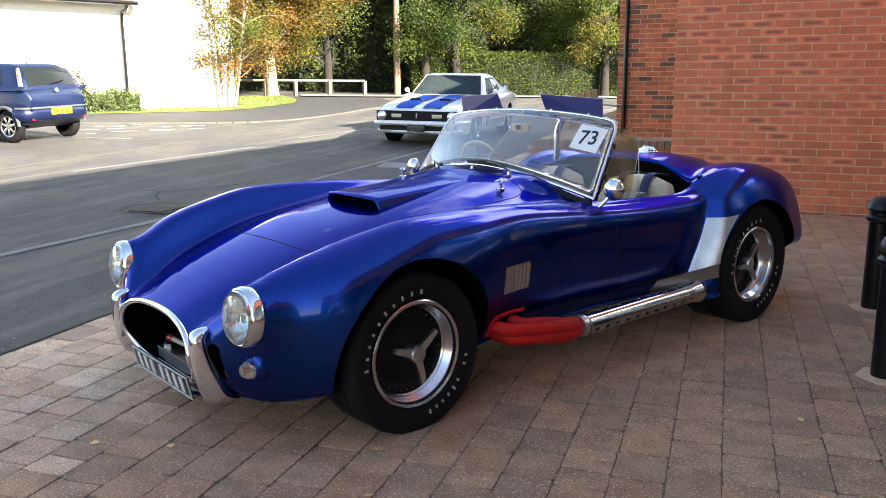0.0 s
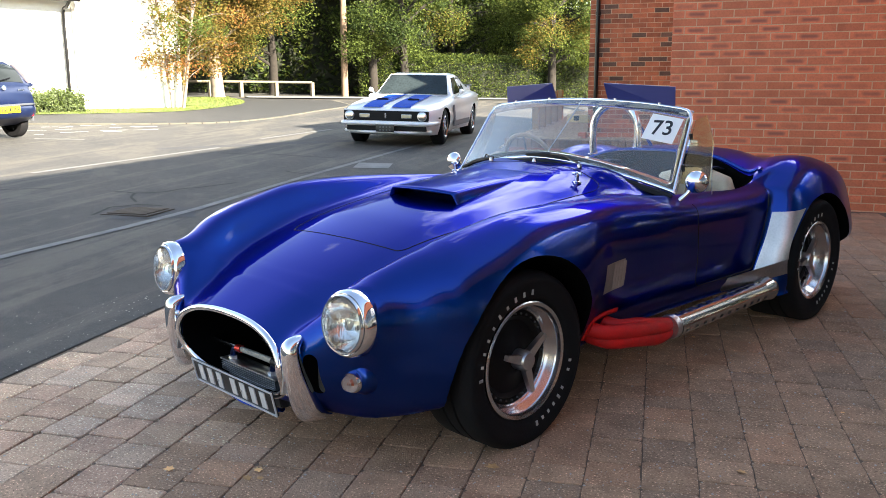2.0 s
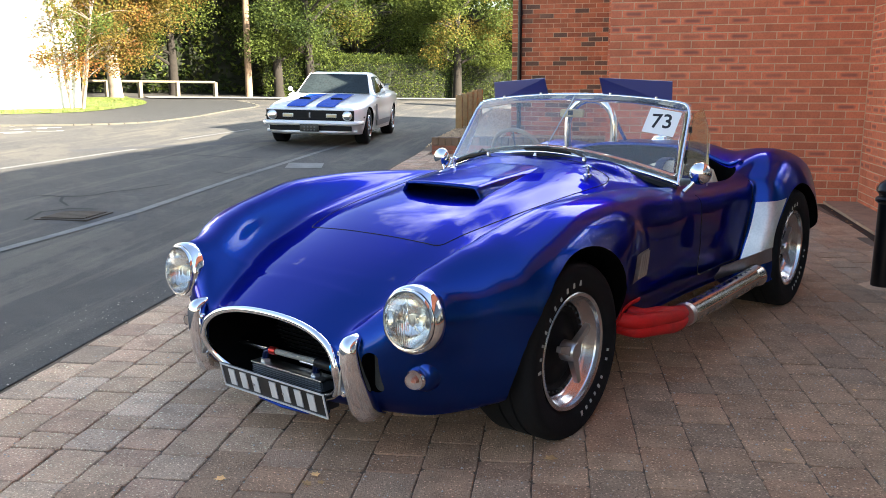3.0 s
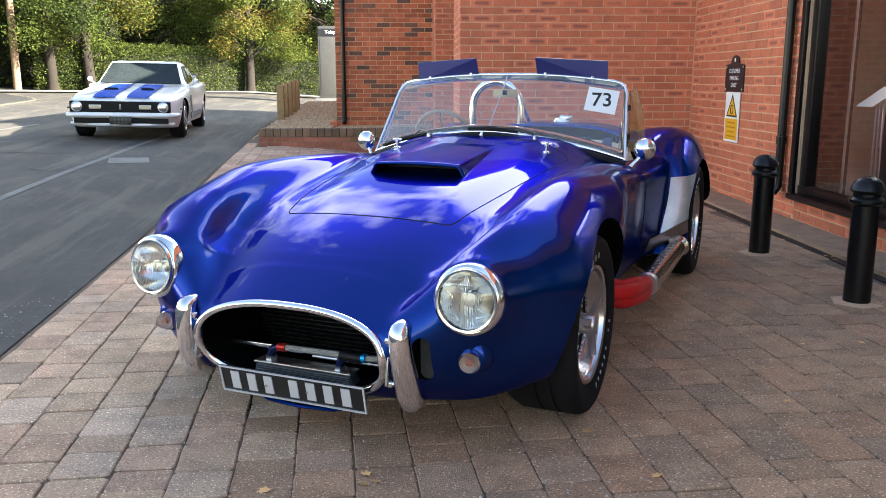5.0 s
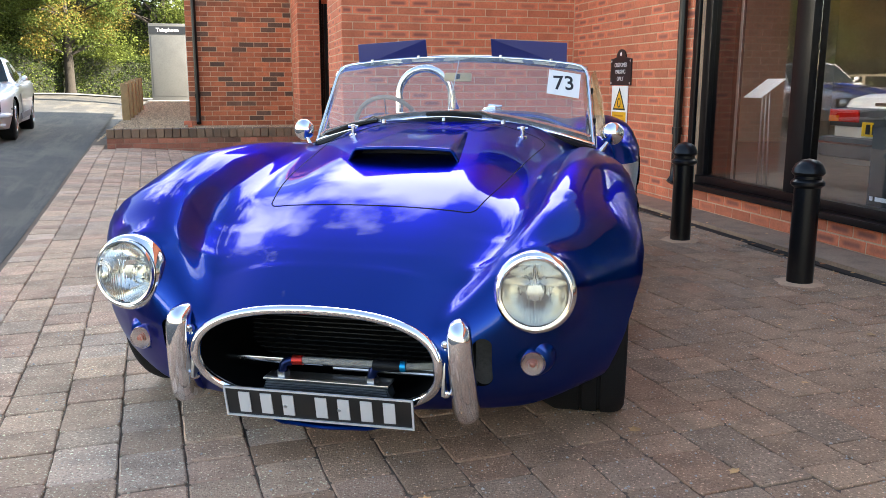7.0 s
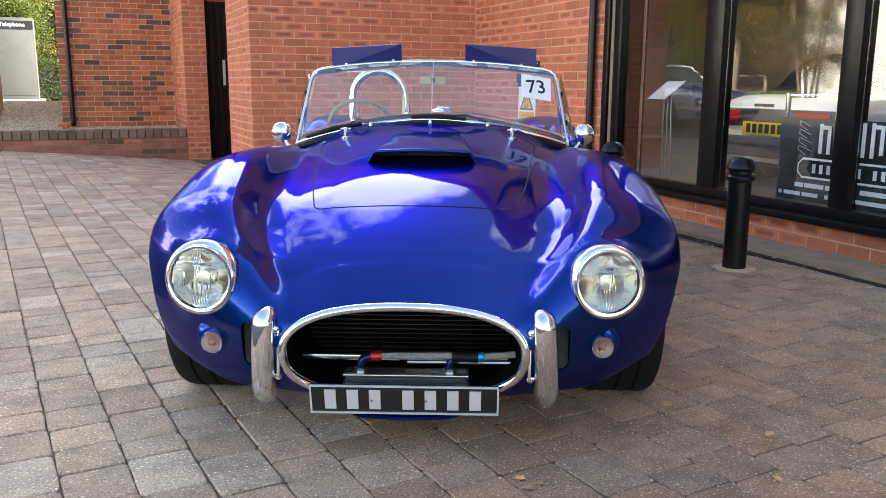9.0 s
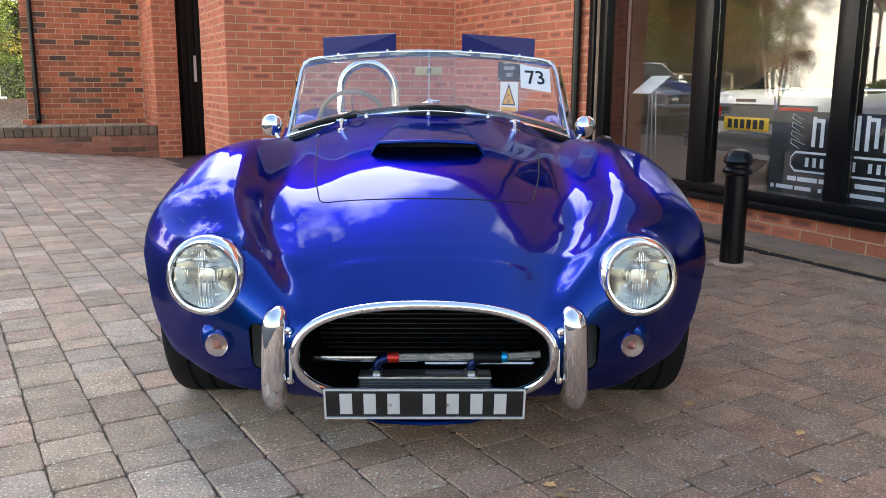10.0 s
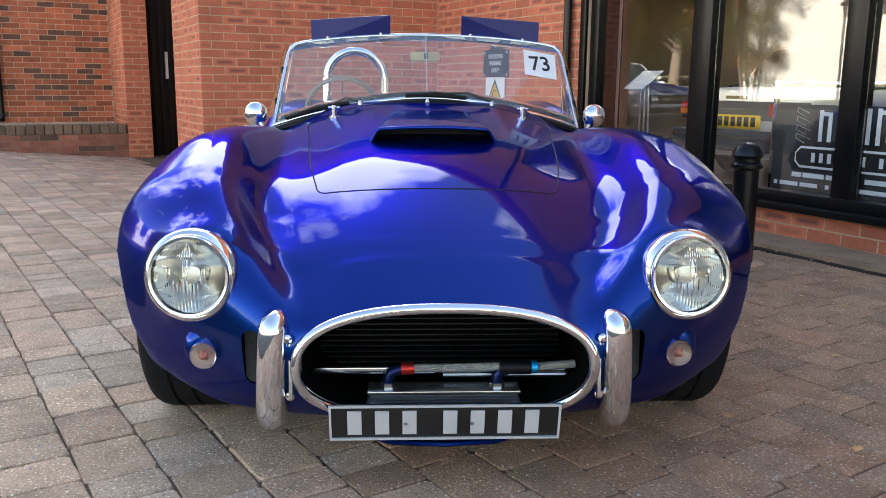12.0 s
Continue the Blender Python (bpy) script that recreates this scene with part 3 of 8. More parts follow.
BRASS = mat("tan_mirror_back", (0.72, 0.52, 0.24), 0.45, 0.0)
CARPET = mat("black_carpet", (0.012, 0.012, 0.013), 0.95, bump=0.5, bscale=300)
DUCTMESH = mat("dusty_wire_mesh", (0.07, 0.068, 0.062), 0.7, 0.2, vary=0.6, scale=120, bump=0.6, bscale=400)
SHIELD = mat("worn_chrome_shield", (0.50, 0.485, 0.46), 0.13, 1.0, vary=0.35, scale=14)
PIPE = mat("heat_darkened_steel", (0.05, 0.046, 0.042), 0.35, 0.9, vary=0.4, scale=20)
GUARD = mat("polished_aluminium_guard", (0.56, 0.53, 0.50), 0.33, 1.0, vary=0.3, scale=9, bump=0.06, bscale=25)


# nose: mouth trim, radiator, cooler and hoses
ring = []
for i in range(64):
    a = 2 * math.pi * i / 64
    s, c = math.sin(a), math.cos(a)
    q = (abs(s) ** 2.5 + abs(c) ** 2.5) ** (-1 / 2.5)
    ring.append((0.331 * s * q, -0.662 - 0.025 * s * s + 0.05 * max(0.0, -c), 0.312 + (0.13 if c > 0 else 0.145) * c * q))
part("mouth_trim", tube(bmesh.new(), ring, 0.0125, 12, closed=True), CHROME, car, "chrome oval mouth surround")
rad = part("radiator", boxed(-0.31, 0.31, -0.36, -0.32, 0.18, 0.44), WELL, car, "black radiator core")
for k in range(17):
    part("radiator_fin", boxed(-0.31, 0.31, -0.368, -0.36, 0.19 + k * 0.0145, 0.193 + k * 0.0145), PLATEBLACK, rad, "", None)
part("cross_bar", boxed(-0.305, -0.02, -0.56, -0.545, 0.256, 0.271, None, 0.003), ALLOY, car, "polished cross bar")
part("cross_bar", tube(bmesh.new(), [(-0.1, -0.55, 0.262), (0.29, -0.55, 0.262)], 0.007, 8), STEEL, car)
bm = boxed(-0.17, 0.17, -0.60, -0.545, 0.13, 0.222)
for v in bm.verts:
    if v.co.z < 0.2:
        v.co.x *= 1.22
bmesh.ops.bevel(bm, geom=bm.edges[:], offset=0.004, segments=2, affect="EDGES")
cool = part("oil_cooler", bm, COOLER, car, "grey finned oil cooler")
part("cooler_flange", boxed(-0.178, 0.178, -0.606, -0.54, 0.222, 0.228, None, 0.002), STEEL, cool, "bright top flange")
for k in range(8):
    part("cooler_fin", boxed(-0.172, 0.172, -0.6035, -0.60, 0.164 + k * 0.007, 0.1665 + k * 0.007), STEEL, cool, "", None)
for x in (-0.13, 0.125):
    part("hose_elbow", tube(bmesh.new(), spline([(x, -0.575, 0.226), (x, -0.575, 0.246), (x + 0.008, -0.575, 0.264), (x + 0.035, -0.575, 0.274)], 4), 0.0135, 10), BLUEFIT, car, "dark blue hose elbow")
    part("hose_nut", lathe(bmesh.new(), [(0, 0), (0.019, 0), (0.019, 0.014), (0, 0.014)], Matrix.Translation((x, -0.575, 0.227)), 6), STEEL, car, "", 30)
part("hose_end", tube(bmesh.new(), [(-0.1, -0.577, 0.274), (-0.07, -0.577, 0.275)], 0.0145, 10), REDFIT, car, "red anodised hose end")
part("braided_hose", tube(bmesh.new(), [(-0.072, -0.577, 0.275), (0.13, -0.577, 0.278)], 0.0105, 10), BRAID, car, "braided steel hose")
part("hose_sleeve", tube(bmesh.new(), [(0.13, -0.577, 0.276), (0.205, -0.577, 0.275)], 0.0165, 10), BLACK, car, "black rubber sleeve")
part("hose_end", tube(bmesh.new(), [(0.205, -0.577, 0.276), (0.22, -0.577, 0.277)], 0.0155, 10), CYANFIT, car, "light blue anodised hose end")
part("braided_hose", tube(bmesh.new(), [(0.22, -0.577, 0.277), (0.31, -0.565, 0.280)], 0.0105, 10), BRAID, car, "braided steel hose")
part("cross_bar", tube(bmesh.new(), [(0.0, -0.53, 0.242), (0.305, -0.53, 0.242)], 0.006, 8), STEEL, car)

# registration plate with plain bars in place of its characters
plate = part("number_plate", boxed(-0.262, 0.262, -0.006, 0.0, -0.046, 0.046, pose(0, -0.658, 0.179, 13), 0.002), PLATEBLACK, car, "black pressed plate with silver bars")
for x0, x1, z0, z1 in ((-0.262, 0.262, 0.041, 0.046), (-0.262, 0.262, -0.046, -0.041), (-0.262, -0.257, -0.041, 0.041), (0.257, 0.262, -0.041, 0.041)):
    part("plate_border", boxed(x0, x1, -0.010, -0.0055, z0, z1, pose(0, -0.658, 0.179, 13)), SILVER, plate, "", None)
for k in range(7):
    x = -0.205 + k * 0.062 + (0.03 if k > 2 else 0)
    part("plate_bar", boxed(x - 0.016, x + 0.016, -0.0095, -0.0055, -0.031, 0.031, pose(0, -0.658, 0.179, 13), 0.001), SILVER, plate, "plain silver bar", None)
for x in (-0.09, 0.06):
    part("plate_screw", lathe(bmesh.new(), [(0.005, 0), (0.004, 0.003), (0, 0.0035)], pose(0, -0.658, 0.179, 13) @ Matrix.Translation((x, -0.0092, -0.002)) @ Matrix.Rotation(math.pi / 2, 4, "X"), 8), STEEL, plate, "", 30)

# overriders
for sx in (-1, 1):
    bm = bmesh.new()
    rings = []
    for z in (0.150, 0.152, 0.157, 0.165, 0.178, 0.20, 0.24, 0.28, 0.32, 0.36, 0.39, 0.405, 0.416, 0.424, 0.430, 0.435, 0.438):
        yf = ease(z, ((0.15, -0.632), (0.157, -0.650), (0.17, -0.664), (0.2, -0.680), (0.3, -0.700), (0.38, -0.706), (0.41, -0.702), (0.426, -0.692), (0.435, -0.676), (0.438, -0.66)))
        dep = ease(z, ((0.15, 0.108), (0.25, 0.094), (0.34, 0.07), (0.40, 0.058), (0.43, 0.065), (0.438, 0.05))) * (0.9 if z < 0.152 else 1)
        wx = ease(z, ((0.15, 0.012), (0.153, 0.020), (0.16, 0.028), (0.172, 0.034), (0.20, 0.0365), (0.25, 0.0365), (0.34, 0.034), (0.39, 0.033), (0.412, 0.031), (0.426, 0.026), (0.434, 0.017), (0.438, 0.005)))
        cx = sx * (0.396 - 0.018 * (z - 0.15) / 0.29)
        rings.append([bm.verts.new((cx + wx * math.copysign(abs(math.cos(t)) ** 0.92, math.cos(t)), yf + dep * (0.5 + 0.5 * math.copysign(abs(math.sin(t)) ** 0.95, math.sin(t))), z)) for t in [2 * math.pi * i / 20 for i in range(20)]])
    for a, b in zip(rings, rings[1:]):
        for i in range(20):
            bm.faces.new((a[i], a[(i + 1) % 20], b[(i + 1) % 20], b[i]))
    bm.faces.new(rings[0]), bm.faces.new(rings[-1])
    part("overrider", bm, CHROME, car, "upright chrome overrider", 50)
    part("overrider_arm", tube(bmesh.new(), [(sx * 0.376, -0.64, 0.40), (sx * 0.36, -0.58, 0.385)], 0.014, 8), CHROME, car)
    part("overrider_bracket", boxed(-0.004, 0.004, -0.02, 0.05, -0.07, 0.055, pose(sx * 0.343, -0.66, 0.31, -8), 0.002), STEEL, car, "steel bracket")
    for dz in (0.075, -0.075):
        part("bracket_bolt", lathe(bmesh.new(), [(0.011, 0), (0.011, 0.01), (0.007, 0.016), (0, 0.017)], frame_at((sx * 0.345, -0.672 + (0.012 if dz < 0 else 0), 0.31 + dz * 0.9), (sx * 0.25, -1, 0.1)), 10), CHROME, car, "", 30)

# grey mesh in the oval ducts
for sx in (-1, 1):
    y0 = (front(sx * 0.47, 0.318).y + front(sx * 0.398, 0.318).y) / 2 + 0.04
    oval = [(sx * 0.434 + 0.0235 * math.cos(math.pi * i / 12), 0.318 + 0.045 * (1 if math.sin(math.pi * i / 12) > 0 else -1) + 0.0235 * math.sin(math.pi * i / 12)) for i in range(24)]
    bm = bmesh.new()
    fa, fb = [bm.verts.new((x, y0, z)) for x, z in oval], [bm.verts.new((x, y0 + 0.004, z)) for x, z in oval]
    bm.faces.new(fa), bm.faces.new(fb[::-1])
    for i in range(24):
        bm.faces.new((fa[i], fa[(i + 1) % 24], fb[(i + 1) % 24], fb[i]))
    part("duct_mesh", bm, DUCTMESH, car, "grey duct mesh", None)
# headlamps and indicators
for sx in (-1, 1):
    m = lamp_pose(sx)
    lamp = empty("headlamp")
    lamp.parent = car
    part("bucket", lathe(bmesh.new(), [(0.106, -0.1), (0.1065, -0.012), (0.1, -0.006)], m, 48), PAINT, lamp, "blue lamp bucket", 60)
    part("bezel", lathe(bmesh.new(), [(0.1045, -0.024), (0.1065, -0.012), (0.1065, 0.0), (0.1055, 0.012), (0.102, 0.022), (0.0965, 0.027), (0.0945, 0.025), (0.0945, 0.018), (0.0925, 0.018), (0.0925, 0.030), (0.0895, 0.0365), (0.0845, 0.036), (0.083, 0.01)], m, 56), CHROME, lamp, "chrome headlamp bezel", 40)
    part("reflector", lathe(bmesh.new(), [(0.0835, 0.018), (0.07, -0.012), (0.045, -0.035), (0.02, -0.045), (0.0, -0.046)], m, 48), REFLECT, lamp, "silvered reflector", 60)
    part("bulb_shield", lathe(bmesh.new(), [(0.0, 0.006), (0.021, 0.004), (0.024, -0.005), (0.024, -0.04)], m, 24), STEEL, lamp, "", 40)
    # ribbed glass
    bm = bmesh.new()
    n = 56
    rings = []
    for layer in (0, 1):
        g = {}
        for i in range(n + 1):
            for j in range(n + 1):
                a, b = (i / n * 2 - 1), (j / n * 2 - 1)
                d = math.sqrt(max(0.0, 1 - b * b / 2)), math.sqrt(max(0.0, 1 - a * a / 2))
                x, y = a * d[0] * 0.0835, b * d[1] * 0.0835
                r2 = (x * x + y * y) / 0.0835 ** 2
                z = 0.034 + 0.016 * (1 - r2)
                if layer:
                    wide = 0.0075 if abs(x) < 0.03 and y < 0 else 0.0055
                    z -= 0.0035 - 0.0022 * abs(math.sin(math.pi * x / wide)) * (1 if r2 < 0.85 else 0) - (0.0012 * math.cos(y * 260) if y > 0.02 else 0)
                g[i, j] = bm.verts.new((x, y, z))
        rings.append(g)
        for i in range(n):
            for j in range(n):
                bm.faces.new((g[i, j], g[i + 1, j], g[i + 1, j + 1], g[i, j + 1]))
    edge = [(i, 0) for i in range(n)] + [(n, j) for j in range(n)] + [(i, n) for i in range(n, 0, -1)] + [(0, j) for j in range(n, 0, -1)]
    for e0, e1 in zip(edge, edge[1:] + edge[:1]):
        bm.faces.new((rings[0][e0], rings[0][e1], rings[1][e1], rings[1][e0]))
    bmesh.ops.transform(bm, matrix=m, verts=bm.verts)
    part("lamp_glass", bm, LENS, lamp, "clear ribbed headlamp glass", 50)

    p = front(sx * 0.556, 0.308)
    m = frame_at(p + Vector((0, -0.004, 0)), (sx * 0.08, -1, 0.02))
    ind = empty("indicator_lamp")
    ind.parent = car
    part("pod", lathe(bmesh.new(), [(0.064, -0.05), (0.060, -0.018), (0.052, 0.0), (0.042, 0.009), (0.03, 0.012), (0.0, 0.012)], m @ Matrix.Translation((0, 0.012, -0.011)), 32), PAINT, ind, "blue moulded pod", 60)
    part("ring", lathe(bmesh.new(), [(0.0335, 0.0), (0.0335, 0.012), (0.031, 0.016), (0.029, 0.015), (0.029, 0.004)], m, 32), CHROME, ind, "chrome ring", 40)
    part("bulb", lathe(bmesh.new(), [(0.0, 0.020), (0.004, 0.019), (0.006, 0.015), (0.006, 0.010), (0, 0.007)], m, 14), AMBER, ind, "amber bulb", 60)
    part("bowl", lathe(bmesh.new(), [(0.028, 0.012), (0.02, 0.008), (0, 0.0065)], m, 24), BOWL, ind, "pale frosted bowl", 60)
    part("lens", lathe(bmesh.new(), [(0.029, 0.012), (0.028, 0.022), (0.025, 0.025), (0.0245, 0.030), (0.02, 0.033), (0.0195, 0.038), (0.014, 0.041), (0.0, 0.044), (0.0, 0.040), (0.012, 0.037), (0.026, 0.014)], m, 32), INDLENS, ind, "clear stepped lens", 30)

# bonnet seam, scoop, catches
seam = spline([(0, -0.185, 0), (0.17, -0.18, 0), (0.28, -0.168, 0), (0.325, -0.150, 0), (0.345, -0.08, 0), (0.385, 0.15, 0), (0.43, 0.55, 0), (0.458, 0.78, 0), (0.45, 0.87, 0), (0.40, 0.93, 0), (0.2, 0.975, 0), (0, 0.985, 0)], 8)
seam = seam + [Vector((-p.x, p.y, 0)) for p in seam[1:-1]][::-1]
part("bonnet_seam", tube(bmesh.new(), [top(p.x, p.y, -0.0005) for p in seam], 0.0024, 6, closed=True), GAP, car, "dark bonnet shut line")
bm = bmesh.new()
rows = []
N_S = 32
for j in range(17):
    t = j / 16
    y = 0.235 + 0.60 * t
    half_w = 0.208 - 0.06 * t
    h = 0.051 * (1 - t) + 0.002
    row = []
    for i in range(N_S + 1):
        a = i / N_S * 2 - 1
        aa = math.copysign(1 - (1 - abs(a)) ** 1.6, a)
        x = half_w * aa
        edge = min(1.0, (1 - abs(aa)) / 0.13) ** 0.85
        crown = 1 - 0.10 * aa * aa
        base = top(x, y).z
        row.append(bm.verts.new((x, y + (0.03 * aa * aa if j == 0 else 0.03 * aa * aa * (1 - t)), base - 0.003 + h * edge * crown)))
    rows.append(row)
for r0, r1 in zip(rows, rows[1:]):
    for i in range(N_S):
        bm.faces.new((r0[i], r0[i + 1], r1[i + 1], r1[i]))
scoop = part("bonnet_scoop", bm, PAINT, car, "blue raised bonnet scoop", 50)
md = scoop.modifiers.new("skin", "SOLIDIFY")
md.thickness, md.offset = 0.007, -1
bm = bmesh.new()
vs = []
for i in range(N_S + 1):
    a = i / N_S * 2 - 1
    x = 0.19 * a
    b = top(x, 0.36).z
    vs.append((bm.verts.new((x, 0.345 + 0.03 * a * a, b + 0.001)), bm.verts.new((x, 0.345 + 0.03 * a * a, b - 0.006 + 0.041 * min(1.0, (1 - abs(a)) / 0.13) ** 0.85 * (1 - 0.1 * a * a)))))
for a, b in zip(vs, vs[1:]):
    bm.faces.new((a[0], b[0], b[1], a[1]))
part("scoop_mouth", bm, GAP, scoop, "dark scoop opening")
for sx in (-1, 1):
    p = top(sx * 0.365, 0.84)
    part("bonnet_catch", lathe(bmesh.new(), [(0.02, -0.004), (0.02, 0.004), (0.009, 0.008), (0.009, 0.03), (0.012, 0.033), (0.012, 0.042), (0.007, 0.046), (0, 0.047)], Matrix.Translation(p), 16), CHROME, car, "chrome bonnet catch", 35)
    part("catch_handle", tube(bmesh.new(), [p + Vector((-0.022, 0, 0.037)), p + Vector((0.022, 0, 0.037))], [0.006, 0.006], 8), CHROME, car)
p = top(0, 1.0)
part("washer_jet", lathe(bmesh.new(), [(0.011, 0), (0.008, 0.008), (0.006, 0.014), (0, 0.016)], Matrix.Translation(p), 12), CHROME, car, "", 40)

# windscreen
def ws(s, h):
    """A point of the screen; s from -1 to 1 across, h from 0 to 1 up."""
    b = Vector((0.648 * s, 1.05 + 0.11 * s * s, 0.868 - 0.122 * abs(s) ** 1.8))
    t = Vector((0.60 * s, 1.362 + 0.03 * s * s, 1.142 - 0.045 * abs(s) ** 2.2))
    return b + (t - b) * h


path = [ws(-1, h) for h in (0, 0.25, 0.5, 0.75, 0.87)] + [ws(-0.985, 0.95), ws(-0.955, 0.99)] + [ws(s / 10, 1) for s in range(-9, 10)] + [ws(0.955, 0.99), ws(0.985, 0.95)] + [ws(1, h) for h in (0.87, 0.75, 0.5, 0.25, 0)]
screen = empty("windscreen")
screen.parent = car
part("frame", tube(bmesh.new(), path, 0.0082, 10), CHROME, screen, "bright chrome screen frame")
part("lower_frame", tube(bmesh.new(), [ws(s / 14, 0.02) for s in range(-14, 15)], 0.0092, 10), CHROME, screen, "bright lower screen rail")
part("screen_seal", tube(bmesh.new(), [ws(s / 14, -0.05) + Vector((0, -0.012, -0.004)) for s in range(-14, 15)], 0.022, 8), BLACK, screen, "black rubber seal")
bm = bmesh.new()
g = [[bm.verts.new(ws(s / 20, 0.01 + 0.985 * h / 8)) for h in range(9)] for s in range(-20, 21)]
for a, b in zip(g, g[1:]):
    for j in range(8):
        bm.faces.new((a[j], a[j + 1], b[j + 1], b[j]))
SCREEN.node_tree.nodes["Principled BSDF"].inputs["Transmission Weight"].default_value = 0.95  # diffuse share imitates a pale sky reflection
pane = part("pane", bm, SCREEN, screen, "clear laminated screen glass", 60)
md = pane.modifiers.new("thick", "SOLIDIFY")
md.thickness = 0.005
pane.visible_shadow = False
part("centre_rod", tube(bmesh.new(), [ws(0, 0.03) + Vector((0, 0.02, 0)), ws(0, 0.98) + Vector((0, 0.02, 0))], 0.0028, 6), STEEL, screen)
part("rear_view_mirror", boxed(-0.065, 0.065, -0.012, 0.012, -0.02, 0.02, pose(-0.003, 1.35, 1.047, -8), 0.008), BRASS, screen, "tan-backed rear view mirror")
part("mirror_clamp", boxed(-0.008, 0.008, -0.016, 0.016, -0.012, 0.012, pose(0, 1.33, 1.05), 0.003), BLACK, screen)
# blue tinted sun visors above the screen
for sx in (-1, 1):
    a, b = Vector((sx * 0.155, 1.327, 1.224)), Vector((sx * 0.505, 1.386, 1.205))
    c, d = ws(sx * 0.84, 1.0) + Vector((0, 0.012, -0.01)), ws(sx * 0.26, 1.0) + Vector((0, 0.012, -0.01))
    bm = bmesh.new()
    vs = [bm.verts.new(p) for p in (a, b, c, d)]
    bm.faces.new(vs)
    v = part("sun_visor", bm, VISOR, screen, "blue tinted acrylic visor", None)
    md = v.modifiers.new("thick", "SOLIDIFY")
    md.thickness = 0.004
    for s in (0.33, 0.72):
        part("visor_clip", lathe(bmesh.new(), [(0.008, -0.02), (0.008, 0.012), (0, 0.014)], Matrix.Translation(ws(sx * s, 1.0)), 8), STEEL, screen, "", 35)
    # side deflector
    bm = bmesh.new()
    vs = [bm.verts.new(p) for p in (ws(sx, 0.12) + Vector((sx * 0.012, 0.012, 0)), ws(sx, 0.88) + Vector((sx * 0.012, 0.012, 0)), ws(sx, 0.95) + Vector((sx * 0.03, 0.07, 0)), ws(sx, 0.6) + Vector((sx * 0.05, 0.16, 0)), ws(sx, 0.08) + Vector((sx * 0.055, 0.20, 0)))]
    bm.faces.new(vs)
    v = part("side_deflector", bm, PERSPEX, screen, "yellowed perspex side deflector", None)
    md = v.modifiers.new("thick", "SOLIDIFY")
    md.thickness = 0.004
    for h in (0.3, 0.68):
        part("deflector_hinge", lathe(bmesh.new(), [(0.007, -0.014), (0.007, 0.014), (0, 0.015)], Matrix.Translation(ws(sx, h) + Vector((sx * 0.012, 0.012, 0))), 8), BLACK, screen, "", 35)
    # wiper
    piv = Vector((0.262 if sx > 0 else -0.272, 1.0, 0.0))
    piv.z = top(piv.x, 1.0).z
    mid = ws(0.10 if sx > 0 else -0.60, 0.06) + Vector((0, -0.03, 0.012))
    part("wiper_pivot", lathe(bmesh.new(), [(0.010, 0), (0.010, 0.014), (0.006, 0.019), (0, 0.02)], Matrix.Translation(piv), 14), STEEL, screen, "", 40)
    part("wiper_arm", tube(bmesh.new(), [piv + Vector((0, 0, 0.018)), (piv + mid) / 2 + Vector((0, -0.012, 0.026)), mid], [0.006, 0.0045, 0.003], 6), PIPE, screen, "dull grey wiper arm")
    b0, b1 = (ws(-0.14, 0.055), ws(0.25, 0.045)) if sx > 0 else (ws(-0.92, 0.05), ws(-0.50, 0.05))
    part("wiper_blade", tube(bmesh.new(), [b0 + Vector((0, -0.02, 0.005)), (b0 + b1) / 2 + Vector((0, -0.024, 0.014)), b1 + Vector((0, -0.02, 0.005))], [0.007, 0.012, 0.007], 6), BLACK, screen, "black wiper blade")
# competition number
card = empty("number_card", label="white paper card with black race number on the screen", category="sign")
o, ex, ey = ws(0.71, 0.73), (ws(0.965, 0.70) - ws(0.71, 0.73)), (ws(0.70, 0.95) - ws(0.71, 0.73))
ex = ex.normalized()
ey = (ws(0.8, 0.95) - ws(0.8, 0.4)).normalized()
nz = ex.cross(ey).normalized()
ey = nz.cross(ex)
CARDM = Matrix(((ex.x, ey.x, nz.x, 0), (ex.y, ey.y, nz.y, 0), (ex.z, ey.z, nz.z, 0), (0, 0, 0, 1)))
out = nz if nz.y < 0 else -nz
best = min((ws(s / 200, h / 200) for s in range(120, 190, 2) for h in range(100, 190, 2)), key=lambda p: (p.x - 0.5) ** 2 + (p.z - 1.013) ** 2)
CARDM.translation = best + out * 0.011
CARDM = CARDM @ Matrix.Rotation(radians(6), 4, "Z")
part("sheet", boxed(-0.074, 0.074, -0.07, 0.07, -0.0006, 0.0006, CARDM), PAPER, card, "white paper card", None)


def letters(text, size, m, material, name, parent, bold=0.0, sx=1.0, depth=0.0006):
    cu = bpy.data.curves.new(name, "FONT")
    cu.body, cu.size, cu.align_x, cu.align_y, cu.extrude, cu.offset, cu.resolution_u = text, size, "CENTER", "CENTER", depth, bold, 3
    tmp = new("text", cu)
    bpy.context.view_layer.update()
    me = bpy.data.meshes.new_from_object(tmp.evaluated_get(bpy.context.evaluated_depsgraph_get()))
    bpy.data.objects.remove(tmp)
    me.transform(m @ Matrix.Diagonal((sx, 1, 1, 1)))
    me.materials.clear()
    me.materials.append(material)
    ob = new(name, me)
    ob.parent = parent
    return ob


letters("73", 0.112, CARDM @ Matrix.Translation((0, 0.0, 0.0016)) @ Matrix.Rotation(radians(9), 4, "Z"), INK, "number", card, 0.0012, 0.90)

